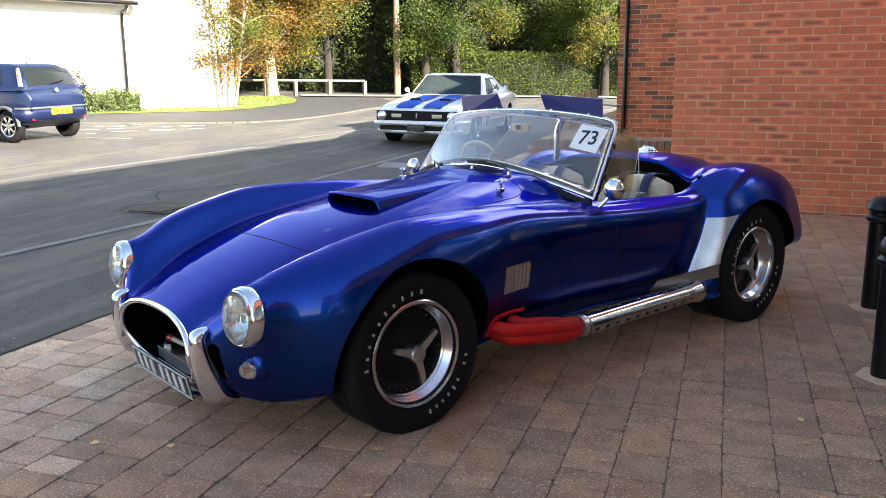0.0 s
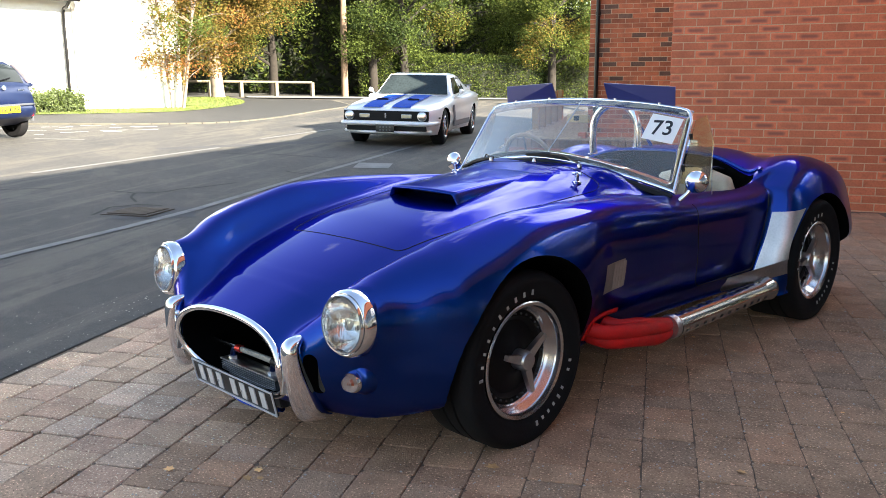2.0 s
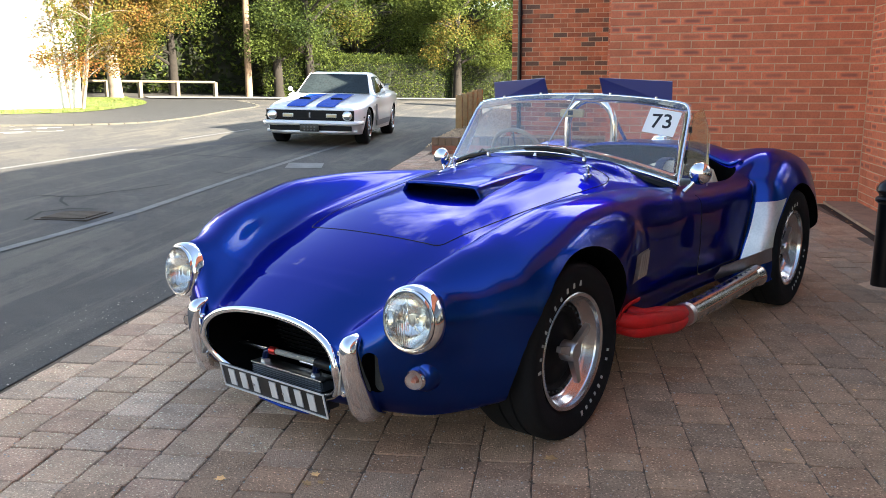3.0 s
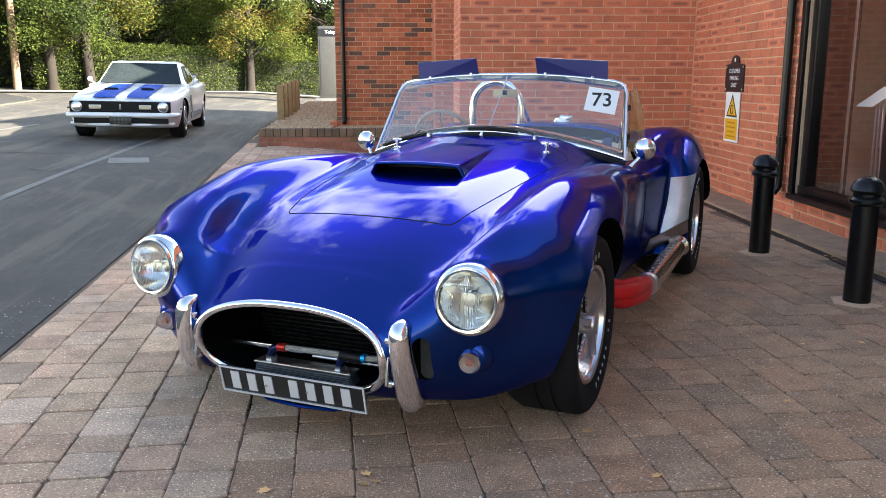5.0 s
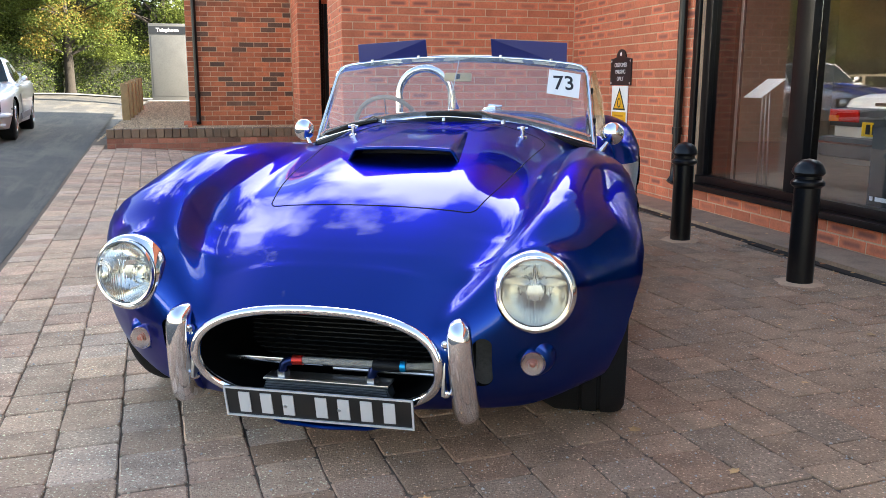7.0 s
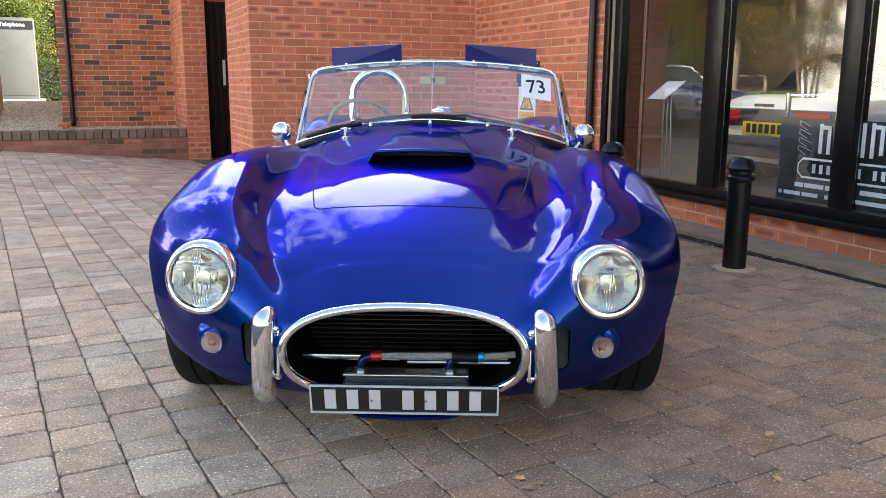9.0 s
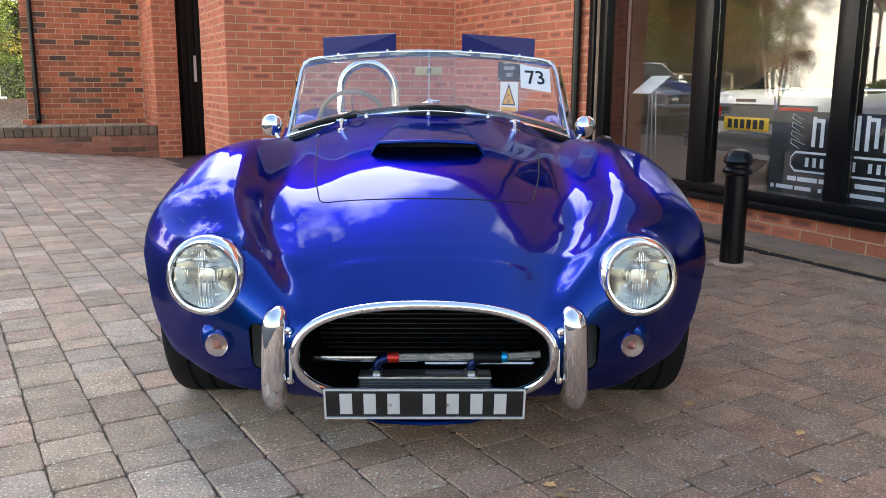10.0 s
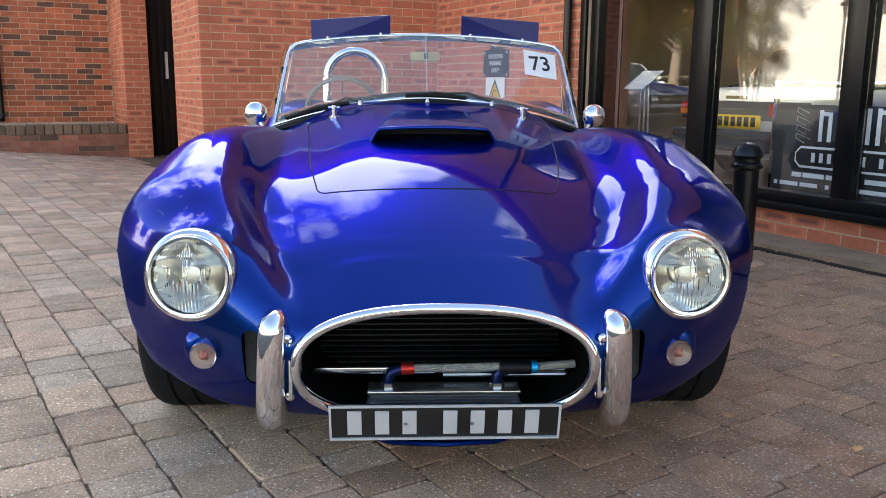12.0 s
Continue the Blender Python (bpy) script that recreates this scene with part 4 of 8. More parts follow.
# driver's side: wheel, roll hoop, seats, cockpit
sw = empty("steering_wheel")
sw.parent = car
m = frame_at((-0.37, 1.43, 0.80), (0.0, 1, 0.42))
part("wheel_rim", tube(bmesh.new(), [m @ Vector((0.165 * math.cos(2 * math.pi * i / 36), 0.165 * math.sin(2 * math.pi * i / 36), 0)) for i in range(36)], 0.0115, 8, closed=True), WOODRIM, sw, "pale wooden rim")
for k in range(3):
    a = radians(90 + 120 * k)
    part("spoke", tube(bmesh.new(), [m @ Vector((0, 0, -0.02)), m @ Vector((0.158 * math.cos(a), 0.158 * math.sin(a), 0))], 0.008, 6, flat=0.3), ALLOY, sw)
hoop = [(-0.515, 2.215, 0.80), (-0.515, 2.216, 0.95)] + [(-0.359 - 0.156 * math.cos(math.pi * i / 14), 2.218, 0.952 + 0.15 * math.sin(math.pi * i / 14)) for i in range(1, 14)] + [(-0.203, 2.218, 0.95), (-0.203, 2.218, 0.80)]
part("roll_hoop", tube(bmesh.new(), hoop, 0.0225, 16), CHROME, car, "polished chrome roll hoop")
for x in (-0.515, -0.203):
    part("hoop_foot", lathe(bmesh.new(), [(0.04, 0.0), (0.04, 0.008), (0.026, 0.012), (0.023, 0.03)], Matrix.Translation(top(x, 2.225)), 16), CHROME, car, "", 40)
part("roll_strut", tube(bmesh.new(), [(-0.203, 2.225, 0.99), (-0.19, 2.36, top(-0.19, 2.36).z)], 0.012, 10), CHROME, car)
part("filler_base", lathe(bmesh.new(), [(0.07, 0), (0.069, 0.008), (0.060, 0.012), (0.058, 0.020), (0.047, 0.027), (0.0, 0.030)], Matrix.Translation(top(0, 2.47) - Vector((0, 0, 0.003))), 24), CHROME, car, "chrome quick-release filler cap", 40)
part("filler_lever", tube(bmesh.new(), [top(0, 2.45) + Vector((-0.02, 0, 0.029)), top(0, 2.45) + Vector((0.062, 0, 0.026))], [0.009, 0.005], 8), CHROME, car)
for sx in (-1, 1):
    seat = empty("seat")
    seat.parent = car
    x = sx * 0.315
    bm = bmesh.new()
    prof = [(-0.235, 0.30), (-0.24, 0.5), (-0.235, 0.66), (-0.19, 0.745), (-0.09, 0.775), (0, 0.782), (0.09, 0.775), (0.19, 0.745), (0.235, 0.66), (0.24, 0.5), (0.235, 0.30)]
    loops = []
    for dy, k in ((0.0, 0.97), (-0.03, 1.0), (-0.07, 1.0), (-0.10, 0.96), (-0.105, 0.85)):
        loops.append([bm.verts.new((x + px * k, 1.96 + dy + (pz - 0.5) * 0.22, 0.3 + (pz - 0.3) * (k if k > 0.9 else 0.93))) for px, pz in prof])
    for a, b in zip(loops, loops[1:]):
        for i in range(len(prof) - 1):
            bm.faces.new((a[i], a[i + 1], b[i + 1], b[i]))
    bm.faces.new(loops[0]), bm.faces.new(loops[-1])
    part("backrest", bm, CREAM, seat, "cream leather backrest", 60)
    for k in range(-3, 4):
        part("pleat", tube(bmesh.new(), [(x + k * 0.05, 1.815, 0.42), (x + k * 0.05, 1.858, 0.62), (x + k * 0.046, 1.888, 0.725 - abs(k) * 0.006)], 0.004, 5), WOODRIM, seat, "stitched pleat")
    part("cushion", boxed(x - 0.23, x + 0.23, 1.42, 1.86, 0.3, 0.42, None, 0.03), CREAM, seat, "cream leather cushion")
    for dx in (-0.09, 0.09):
        part("belt", tube(bmesh.new(), spline([(x + dx * 0.7, 2.12, 0.77), (x + dx * 0.8, 2.0, 0.79), (x + dx * 0.9, 1.93, 0.775), (x + dx, 1.87, 0.68), (x + dx, 1.82, 0.52)], 5), 0.027, 8, flat=0.14, up=(0, -0.3, 1)), BELT, seat, "dark blue harness belt")
    part("belt_buckle", boxed(x + 0.062, x + 0.118, 1.855, 1.872, 0.66, 0.70, pose(0, 0, 0), 0.004), STEEL, seat, "steel belt buckle")
part("cockpit_rim", tube(bmesh.new(), [top(p[0], p[1], 0.002) for p in spline([(0.62, 2.07, 0), (0.58, 2.115, 0), (0.3, 2.172, 0), (0, 2.178, 0), (-0.3, 2.172, 0), (-0.58, 2.115, 0), (-0.62, 2.07, 0)], 6)], 0.012, 8), PAINT, car, "blue rolled cockpit edge")
part("dashboard", boxed(-0.6, 0.6, 1.2, 1.23, 0.55, 0.76, None, 0.01), BLACK, car, "black dashboard")
part("tunnel", boxed(-0.09, 0.09, 1.2, 2.1, 0.28, 0.5, None, 0.03), CARPET, car, "black carpeted tunnel")

# doors, side vents, guards, exhausts
def side_patch(f, lift, sx, n, m, edge=None):
    """A skin just off the flank; f gives y and z for two numbers from 0 to 1."""
    bm = bmesh.new()
    rows = []
    for i in range(n + 1):
        rows.append([])
        for k in range(m + 1):
            y, z = f(i / n, k / m)
            p = flank(y, z, 0.0, sx)
            rows[-1].append(bm.verts.new(p + Vector((sx * (lift if edge is None or k else edge), 0, 0))))
    for a, b in zip(rows, rows[1:]):
        for k in range(m):
            bm.faces.new((a[k], a[k + 1], b[k + 1], b[k]))
    return bm


for sx in (-1, 1):
    line = [(1.222, 0.70), (1.235, 0.6), (1.262, 0.45), (1.275, 0.36), (1.30, 0.325), (1.36, 0.318), (1.74, 0.315), (1.825, 0.318), (1.845, 0.34), (1.90, 0.50), (1.943, 0.62), (1.965, 0.70)]
    part("door_seam", tube(bmesh.new(), [flank(p.x, p.y, -0.0005, sx) for p in spline([(a, b, 0) for a, b in line], 5)], 0.003, 6), GAP, car, "dark door shut line")
    v = empty("side_vent")
    v.parent = car
    part("vent_panel", side_patch(lambda i, k: (0.455 + 0.165 * k, 0.442 + 0.115 * i), 0.002, sx, 6, 6), STEEL, v, "brushed metal vent panel")
    for k in range(4):
        part("louvre", side_patch(lambda i, q: (0.525 + 0.026 * k + 0.016 * q, 0.448 + 0.103 * i), 0.009, sx, 6, 2, 0.004), STEEL, v, "raised louvre")
    # polished stone guard on the front of the rear wing
    def guard(i, k):
        z = 0.30 + 0.292 * i
        y0 = 1.842 + 0.112 * i
        y1 = max(2.286 - math.sqrt(max(0.0, 0.357 ** 2 - (z - 0.31) ** 2)), y0 + 0.02)
        return y0 + (y1 - y0) * k, z + 0.02 * i * k
    part("stone_guard", side_patch(guard, 0.004, sx, 18, 16), GUARD, car, "polished aluminium stone guard")
    # exhaust: four red primaries into a chrome shielded side pipe
    ex = empty("side_exhaust")
    ex.parent = car
    for k, (y0, z0, dz) in enumerate(((0.44, 0.292, 0.022), (0.47, 0.252, -0.018), (0.55, 0.292, 0.03), (0.60, 0.252, -0.026))):
        pts = spline([(sx * 0.70, y0, z0 + 0.015), (sx * (0.77 + 0.01 * (k % 2)), y0 + 0.03, z0), (sx * (0.815 - 0.015 * (k > 1)), y0 + 0.12, z0 - 0.006), (sx * (0.822 - 0.015 * (k > 1)), 0.78, 0.234 + dz), (sx * 0.822, 0.875, 0.236 + dz * 0.6)], 5)
        part("primary_pipe", tube(bmesh.new(), pts, [0.03] * (len(pts) - 4) + [0.029, 0.028, 0.026, 0.024], 12), RED, ex, "red painted exhaust primary")
    part("wrap_flange", tube(bmesh.new(), [flank(y, z, 0.004, sx) for y, z in ((0.42, 0.262), (0.415, 0.325), (0.44, 0.345), (0.52, 0.35), (0.62, 0.345))], 0.011, 8, flat=0.5), RED, ex, "red flange round the exhaust opening")
    part("collector", lathe(bmesh.new(), [(0.0, -0.01), (0.048, -0.01), (0.051, 0.0), (0.051, 0.02), (0.046, 0.024)], frame_at((sx * 0.823, 0.875, 0.240), (0.012 * sx, 1, 0.012)), 24), STEEL, ex, "steel collector clamp", 35)
    part("side_pipe", tube(bmesh.new(), [(sx * 0.824, 0.89, 0.238), (sx * 0.830, 1.70, 0.248), (sx * 0.836, 1.80, 0.248)], [0.043, 0.043, 0.043], 20), PIPE, ex, "heat-darkened side pipe")
    # half shield with slots
    bm = bmesh.new()
    rows = []
    for i in range(97):
        y = 0.90 + 0.86 * i / 96
        flare = 1 + 0.22 * max(0.0, (i - 88) / 8)
        rows.append([bm.verts.new((sx * (0.828 + 0.006 * i / 96 + 0.048 * flare * math.sin(radians(a))), y, 0.237 + 0.012 * i / 96 + 0.048 * flare * math.cos(radians(a)))) for a in range(-60, 149, 16)])
    for i, (a, b) in enumerate(zip(rows, rows[1:])):
        for k in range(13):
            if i < 90 and i % 8 in (3, 4, 5) and k in (3, 10):
                continue
            bm.faces.new((a[k], a[k + 1], b[k + 1], b[k]))
    sh = part("heat_shield", bm, SHIELD, ex, "slotted chrome heat shield", 50)
    md = sh.modifiers.new("thick", "SOLIDIFY")
    md.thickness = 0.002
    # door mirror
    mir = empty("door_mirror")
    mir.parent = car
    c = Vector((sx * 0.73, 1.205, 0.80))
    part("mirror_shell", lathe(bmesh.new(), [(0, -0.034), (0.022, -0.031), (0.040, -0.021), (0.049, -0.006), (0.051, 0.008), (0.049, 0.014), (0.046, 0.010), (0, 0.010)], frame_at(c, (-0.2 * sx, 1, 0.05)), 28), CHROME, mir, "round chrome mirror shell", 40)
    part("mirror_stalk", tube(bmesh.new(), [top(sx * 0.675, 1.17), (sx * 0.70, 1.19, 0.75), c], [0.011, 0.008, 0.012], 10), CHROME, mir, "chrome mirror stalk")
    part("rear_marker", boxed(-0.004, 0.008, -0.012, 0.012, -0.035, 0.035, frame_at(flank(2.83, 0.655, 0.0, sx), flank(2.83, 0.655, 1, sx) - flank(2.83, 0.655, 0, sx)) @ Matrix.Rotation(math.pi / 2, 4, "Y")), AMBER, car, "amber side marker")
part("aerial", tube(bmesh.new(), [top(0.655, 1.50), (0.63, 1.515, 1.01)], [0.003, 0.0012], 6), STEEL, car, "thin whip aerial")
part("aerial_tip", lathe(bmesh.new(), [(0, 0), (0.004, 0.004), (0, 0.008)], Matrix.Translation((0.63, 1.515, 1.008)), 8), STEEL, car)
part("lower_lip", tube(bmesh.new(), [(-0.19, -0.585, 0.118), (-0.12, -0.61, 0.108), (0, -0.618, 0.105), (0.12, -0.61, 0.108), (0.19, -0.585, 0.118)], 0.012, 8, flat=0.6), PAINT, car, "blue lower lip")

car.matrix_world = Matrix.Translation((0, 1.35, 0)) @ Matrix.Rotation(radians(-0.2), 4, "Z") @ Matrix.Translation((0, -1.35, 0))

# ---- brick buildings ----
U_BACK, V_SHOP, U_FAR, U_LOW = 6.0, 3.12, 11.47, 10.1
COURSE, LONG = 0.0777, 0.2331
DARKBRICK = mat("dark_blue_brick", (0.165, 0.078, 0.047), 0.75, vary=0.8, scale=7, bump=0.35, bscale=90, per_object=0.25)
DARKBRICK_J = mat("dark_blue_brick_course", (0.165, 0.078, 0.047), 0.75, vary=0.8, scale=7, bump=0.35, bscale=90, per_object=0.25, islands=True)
LOWBRICK = mat("grimy_red_brick", (0.37, 0.135, 0.082), 0.85, vary=0.6, scale=6, bump=0.35, bscale=90, per_object=0.25)
LOWMORTAR = mat("grimy_mortar", (0.30, 0.19, 0.13), 0.9, vary=0.4, scale=6, bump=0.4, bscale=120)
ORANGEBRICK = mat("orange_red_brick", (0.50, 0.14, 0.058), 0.8, vary=0.6, scale=9, bump=0.35, bscale=90, per_object=0.3)
ORANGEBRICK_J = mat("orange_red_brick_course", (0.50, 0.14, 0.058), 0.8, vary=0.6, scale=9, bump=0.35, bscale=90, per_object=0.3, islands=True)
COPING = mat("blue_brick_coping", (0.20, 0.125, 0.076), 0.8, vary=0.5, scale=8, bump=0.4, bscale=80, per_object=0.25)


def wall(name, u0, u1, v0, v1, z0, z1, label, material=None):
    return tagged(obj(name, boxed(v0, v1, u0, u1, z0, z1, BLD), material or MORTAR), label, "wall", kind="structure")


BRICK_MESH = {}


def brick_mesh(length, height, material):
    key = (round(length, 4), round(height, 4), material.name)
    if key not in BRICK_MESH:
        bm = boxed(-length / 2, length / 2, 0.0012, 0.010, -height / 2, height / 2)
        bmesh.ops.bevel(bm, geom=[e for e in bm.edges if all(v.co.y < 0.004 for v in e.verts)], offset=0.003, segments=1, affect="EDGES")
        me = bpy.data.meshes.new("brick")
        bm.to_mesh(me)
        bm.free()
        me.materials.append(material)
        BRICK_MESH[key] = me
    return BRICK_MESH[key]


def brick_face(parent, start, along, inward, length, z0, z1, singles, mats=None, mats_j=None, dark=0.06, seed=1, phase=0.0):
    """Courses of stretchers on one face; the pieces in the stretch 'singles' (z from, to) are objects, those beyond are joined."""
    rnd = random.Random(seed)
    mats, mats_j = mats or (BRICK, DARKBRICK), mats_j or (BRICK_J, DARKBRICK_J)
    along, inward = Vector(along).normalized(), Vector(inward).normalized()
    rot = Matrix(((along.x, inward.x, 0, 0), (along.y, inward.y, 0, 0), (0, 0, 1, 0), (0, 0, 0, 1)))
    rest = [([], []), ([], [])]
    c, z = 0, z0
    while z < z1 - 0.03:
        x = -LONG * (0.5 if c % 2 else 0.0) - phase
        while x < length - 0.02:
            a, b = max(x, 0.0), min(x + LONG, length)
            if b - a > 0.04:
                k = 1 if rnd.random() < dark else 0
                ln = b - a - 0.010
                m = Matrix.Translation(Vector(start) + along * ((a + b) / 2) + Vector((0, 0, z + COURSE / 2)) + inward * rnd.uniform(-0.0015, 0.0015)) @ rot @ Matrix.Rotation(rnd.uniform(-0.004, 0.004), 4, "Y")
                me = brick_mesh(ln, COURSE - 0.010, mats[k])
                if singles[0] <= z <= singles[1]:
                    ob = new("brick", me)
                    ob.parent = parent
                    ob.matrix_basis = m
                else:
                    vs, fs = rest[k]
                    o = len(vs)
                    vs.extend(m @ v.co for v in me.vertices)
                    fs.extend([o + i for i in p.vertices] for p in me.polygons)
            x += LONG
        z += COURSE
        c += 1
    for k in (0, 1):
        vs, fs = rest[k]
        if vs:
            me = bpy.data.meshes.new("brickwork")
            me.from_pydata(vs, [], fs)
            me.materials.append(mats_j[k])
            ob = new("brickwork", me)
            ob.parent = parent
            tagged(ob, kind="stuff")


wb = wall("wall_back", U_BACK + 0.006, U_BACK + 0.3, 0.616, 3.4, -0.3, 3.66, "red brick wall behind the blue sports car")
wr = wall("wall_return", U_BACK + 0.3, 7.3, 0.616, 0.9, -0.3, 3.66, "red brick return wall beside the dark doorway")
ws_ = wall("wall_shop", 3.40, U_BACK + 0.006, V_SHOP + 0.006, V_SHOP + 0.3, -0.2, 4.9, "warm red brick wall beside the shop window")
# shop front is carried on unseen to u = -10 to block south-eastern fill light
wsill = wall("wall_sill", -10.0, 3.40, V_SHOP + 0.006, V_SHOP + 0.28, -0.2, 0.185, "low red brick wall under the shop window")
wall("wall_over_shop", -10.0, 3.40, V_SHOP + 0.006, V_SHOP + 0.3, 2.95, 4.9, "red brick wall above the shop window", BRICK_J)
wall("wall_shop_end", -10.3, -10.0, V_SHOP + 0.006, 10.0, -0.2, 4.9, "unseen red brick end wall added to close the shop", BRICK_J)
wf = wall("wall_far", U_FAR + 0.006, U_FAR + 0.35, -1.174, 0.9, -0.4, 3.66, "mottled orange and dark brick wall of the older building")
wfe = wall("wall_far_end", U_FAR + 0.35, 18.0, -1.174, -0.85, -0.4, 3.66, "mottled brick end wall of the older building", ORANGEBRICK_J)
wp = wall("wall_pillar", U_LOW + 0.006, U_FAR, 0.474, 0.79, -0.4, 3.66, "red brick pillar beside the dark doorway")
wl_ = wall("wall_low", U_LOW + 0.006, U_LOW + 0.21, -2.264, 0.468, -0.4, 0.24, "low red brick garden wall with dark coping", LOWMORTAR)
wall("wall_passage", 10.6, 10.8, 0.79, 3.4, -0.4, 3.66, "brick wall round the dark doorway", BRICK_J)
wall("wall_passage_side", 7.3, 10.6, 2.2, 2.5, -0.4, 3.66, "brick side wall of the doorway passage", BRICK_J)
# unseen flat roof; its rooflight opening is added to brighten the front of the showroom
RL = (3.50, 6.70, 1.0, 6.4)


def pierced(z0, z1, v0, u0, u1, v1=10.0):
    bm = bmesh.new()
    for b in ((v0, RL[0], u0, u1), (RL[1], v1, u0, u1), (RL[0], RL[1], u0, RL[2]), (RL[0], RL[1], RL[3], u1)):
        box(bm, *b, z0, z1, BLD)
    return bm


tagged(obj("roof", pierced(4.9, 5.02, V_SHOP - 0.25, -10.3, 11.4), BRICK_J), "unseen flat roof over the shop with an added opening", "roof", kind="structure")
tagged(obj("roof_back", boxed(0.5, V_SHOP - 0.25, 5.8, 11.4, 3.66, 3.80, BLD), BRICK_J), "flat roof over the back block", "roof", kind="structure")
tagged(obj("roof_far", boxed(-1.3, 3.4, 11.4, 18.0, 3.66, 3.80, BLD), BRICK_J), "roof of the older building", "roof", kind="structure")

# doorway
door = tagged(empty("door_1"), "dark brown boarded door in the passage", "door", kind="structure")
DOORWOOD = mat("dark_brown_timber", (0.010, 0.006, 0.005), 0.5, spec=0.25, vary=0.4, scale=14, bump=0.2)
for k in range(9):
    part("board", boxed(0.80 + 0.105 * k, 0.90 + 0.105 * k, 10.50, 10.545, -0.12, 2.2, BLD, 0.006), DOORWOOD, door, "", 30)
part("door_frame", boxed(0.795, 0.86, 10.40, 10.49, -0.12, 2.3, BLD, 0.004), FRAMEBLACK, door, "black door frame")
notice = tagged(obj("notice_plate", boxed(1.075, 1.115, 10.470, 10.495, 0.985, 1.36, BLD, 0.004), PAPER), "narrow white notice plate on the dark door", "sign")

# downpipes
def downpipe(u, v, z0, z1, r, label):
    d = empty("downpipe", *at(u, v, z0), label, "pipe")
    part("pipe", lathe(bmesh.new(), [(0, 0), (r, 0), (r, z1 - z0), (0, z1 - z0)], None, 16), IRON, d, "", 40)
    for z in (0.35, 1.9):
        part("collar", lathe(bmesh.new(), [(r, z), (r + 0.008, z), (r + 0.008, z + 0.06), (r, z + 0.06)], None, 16), IRON, d, "", 40)
    part("shoe", tube(bmesh.new(), [(0, 0, 0.08), (-0.004, 0, 0.0), tuple(N * -0.04 + Vector((0, 0, -0.05)))] if v > 2 else [(0, 0, 0.08), (0, 0, 0.0), tuple(A * -0.05 + Vector((0, 0, -0.05)))], r * 1.05, 12), IRON, d)
    return d


downpipe(3.61, V_SHOP - 0.045, 0.26, 4.8, 0.034, "black cast-iron downpipe beside the shop window")
downpipe(U_FAR - 0.05, -1.04, 0.44, 3.6, 0.036, "black cast-iron downpipe on the mottled brick wall")

# shop window
shop = tagged(empty("window_1"), "black framed shop window with large panes", "window", kind="structure")


def fr(name, u0, u1, v0, v1, z0, z1, label="", bevel=0.006, material=None):
    return part(name, boxed(v0, v1, u0, u1, z0, z1, BLD, bevel), material or FRAMEBLACK, shop, label, 30)


part("sill", boxed(V_SHOP - 0.055, V_SHOP + 0.16, -10.0, 3.44, 0.19, 0.235, BLD, 0.008), FRAMEBLACK, shop, "black painted sill", 30)
fr("bottom_rail", -10.0, 3.40, V_SHOP + 0.02, V_SHOP + 0.12, 0.236, 0.30)
fr("jamb", 3.40, 3.47, V_SHOP - 0.025, V_SHOP + 0.005, 0.236, 2.95)
fr("jamb", 3.30, 3.399, V_SHOP + 0.03, V_SHOP + 0.14, 0.302, 2.95)
part("reveal", boxed(V_SHOP + 0.142, V_SHOP + 0.30, 3.385, 3.399, 0.236, 2.95, BLD, 0.002), FRAMEBLACK, shop, "black painted reveal", None)
fr("head_rail", -10.0, 3.40, V_SHOP + 0.02, V_SHOP + 0.14, 2.86, 2.95)
edges = [3.30]
for k in range(10):
    u = 2.19 - 1.195 * k
    fr("mullion", u - (0.115 if k == 0 else 0.07), u + 0.062, V_SHOP + 0.012, V_SHOP + 0.13, 0.302, 2.858)
    edges += [u + 0.062, u - (0.115 if k == 0 else 0.07)]
for k in range(10):
    p = fr("pane", edges[2 * k + 1], edges[2 * k], V_SHOP + 0.07, V_SHOP + 0.076, 0.302, 2.858, "large clear pane", 0.0, WINGLASS)
    p.visible_shadow = False
# handrail seen through the panes
FLOORIN = mat("grey_showroom_floor", (0.15, 0.14, 0.125), 0.35, vary=0.3, scale=3)
ROOMWALL = mat("showroom_wall", (0.38, 0.345, 0.285), 0.8, vary=0.3, scale=2)
tagged(obj("floor", boxed(V_SHOP + 0.31, 10.0, -10.0, 10.5, -0.02, 0.02, BLD), FLOORIN), "dark grey showroom floor", "floor", kind="structure")
CEILWHITE = mat("white_ceiling_paint", (0.75, 0.74, 0.72), 0.8, vary=0.15, scale=2)
tagged(obj("ceiling", pierced(3.0, 3.05, V_SHOP + 0.31, -10.0, 10.5), CEILWHITE), "plain white showroom ceiling", "ceiling", kind="structure")
# added shaft below the opening, white so that daylight bounces down inside
shaft = bmesh.new()
for b in ((RL[0] - 0.06, RL[0], RL[2] - 0.06, RL[3] + 0.06), (RL[1], RL[1] + 0.06, RL[2] - 0.06, RL[3] + 0.06), (RL[0], RL[1], RL[2] - 0.06, RL[2]), (RL[0], RL[1], RL[3], RL[3] + 0.06)):
    box(shaft, *b, 3.051, 4.899, BLD)
tagged(obj("wall_rooflight", shaft, CEILWHITE), "unseen white shaft added to bounce daylight into the showroom", "wall", kind="structure")
wall("wall_room_back", -10.0, 10.5, 9.9, 10.0, 0.02, 3.0, "plain showroom back wall", ROOMWALL)
wall("wall_room_end", 10.4, 10.5, 3.5, 9.9, 0.02, 3.0, "plain showroom end wall", ROOMWALL)

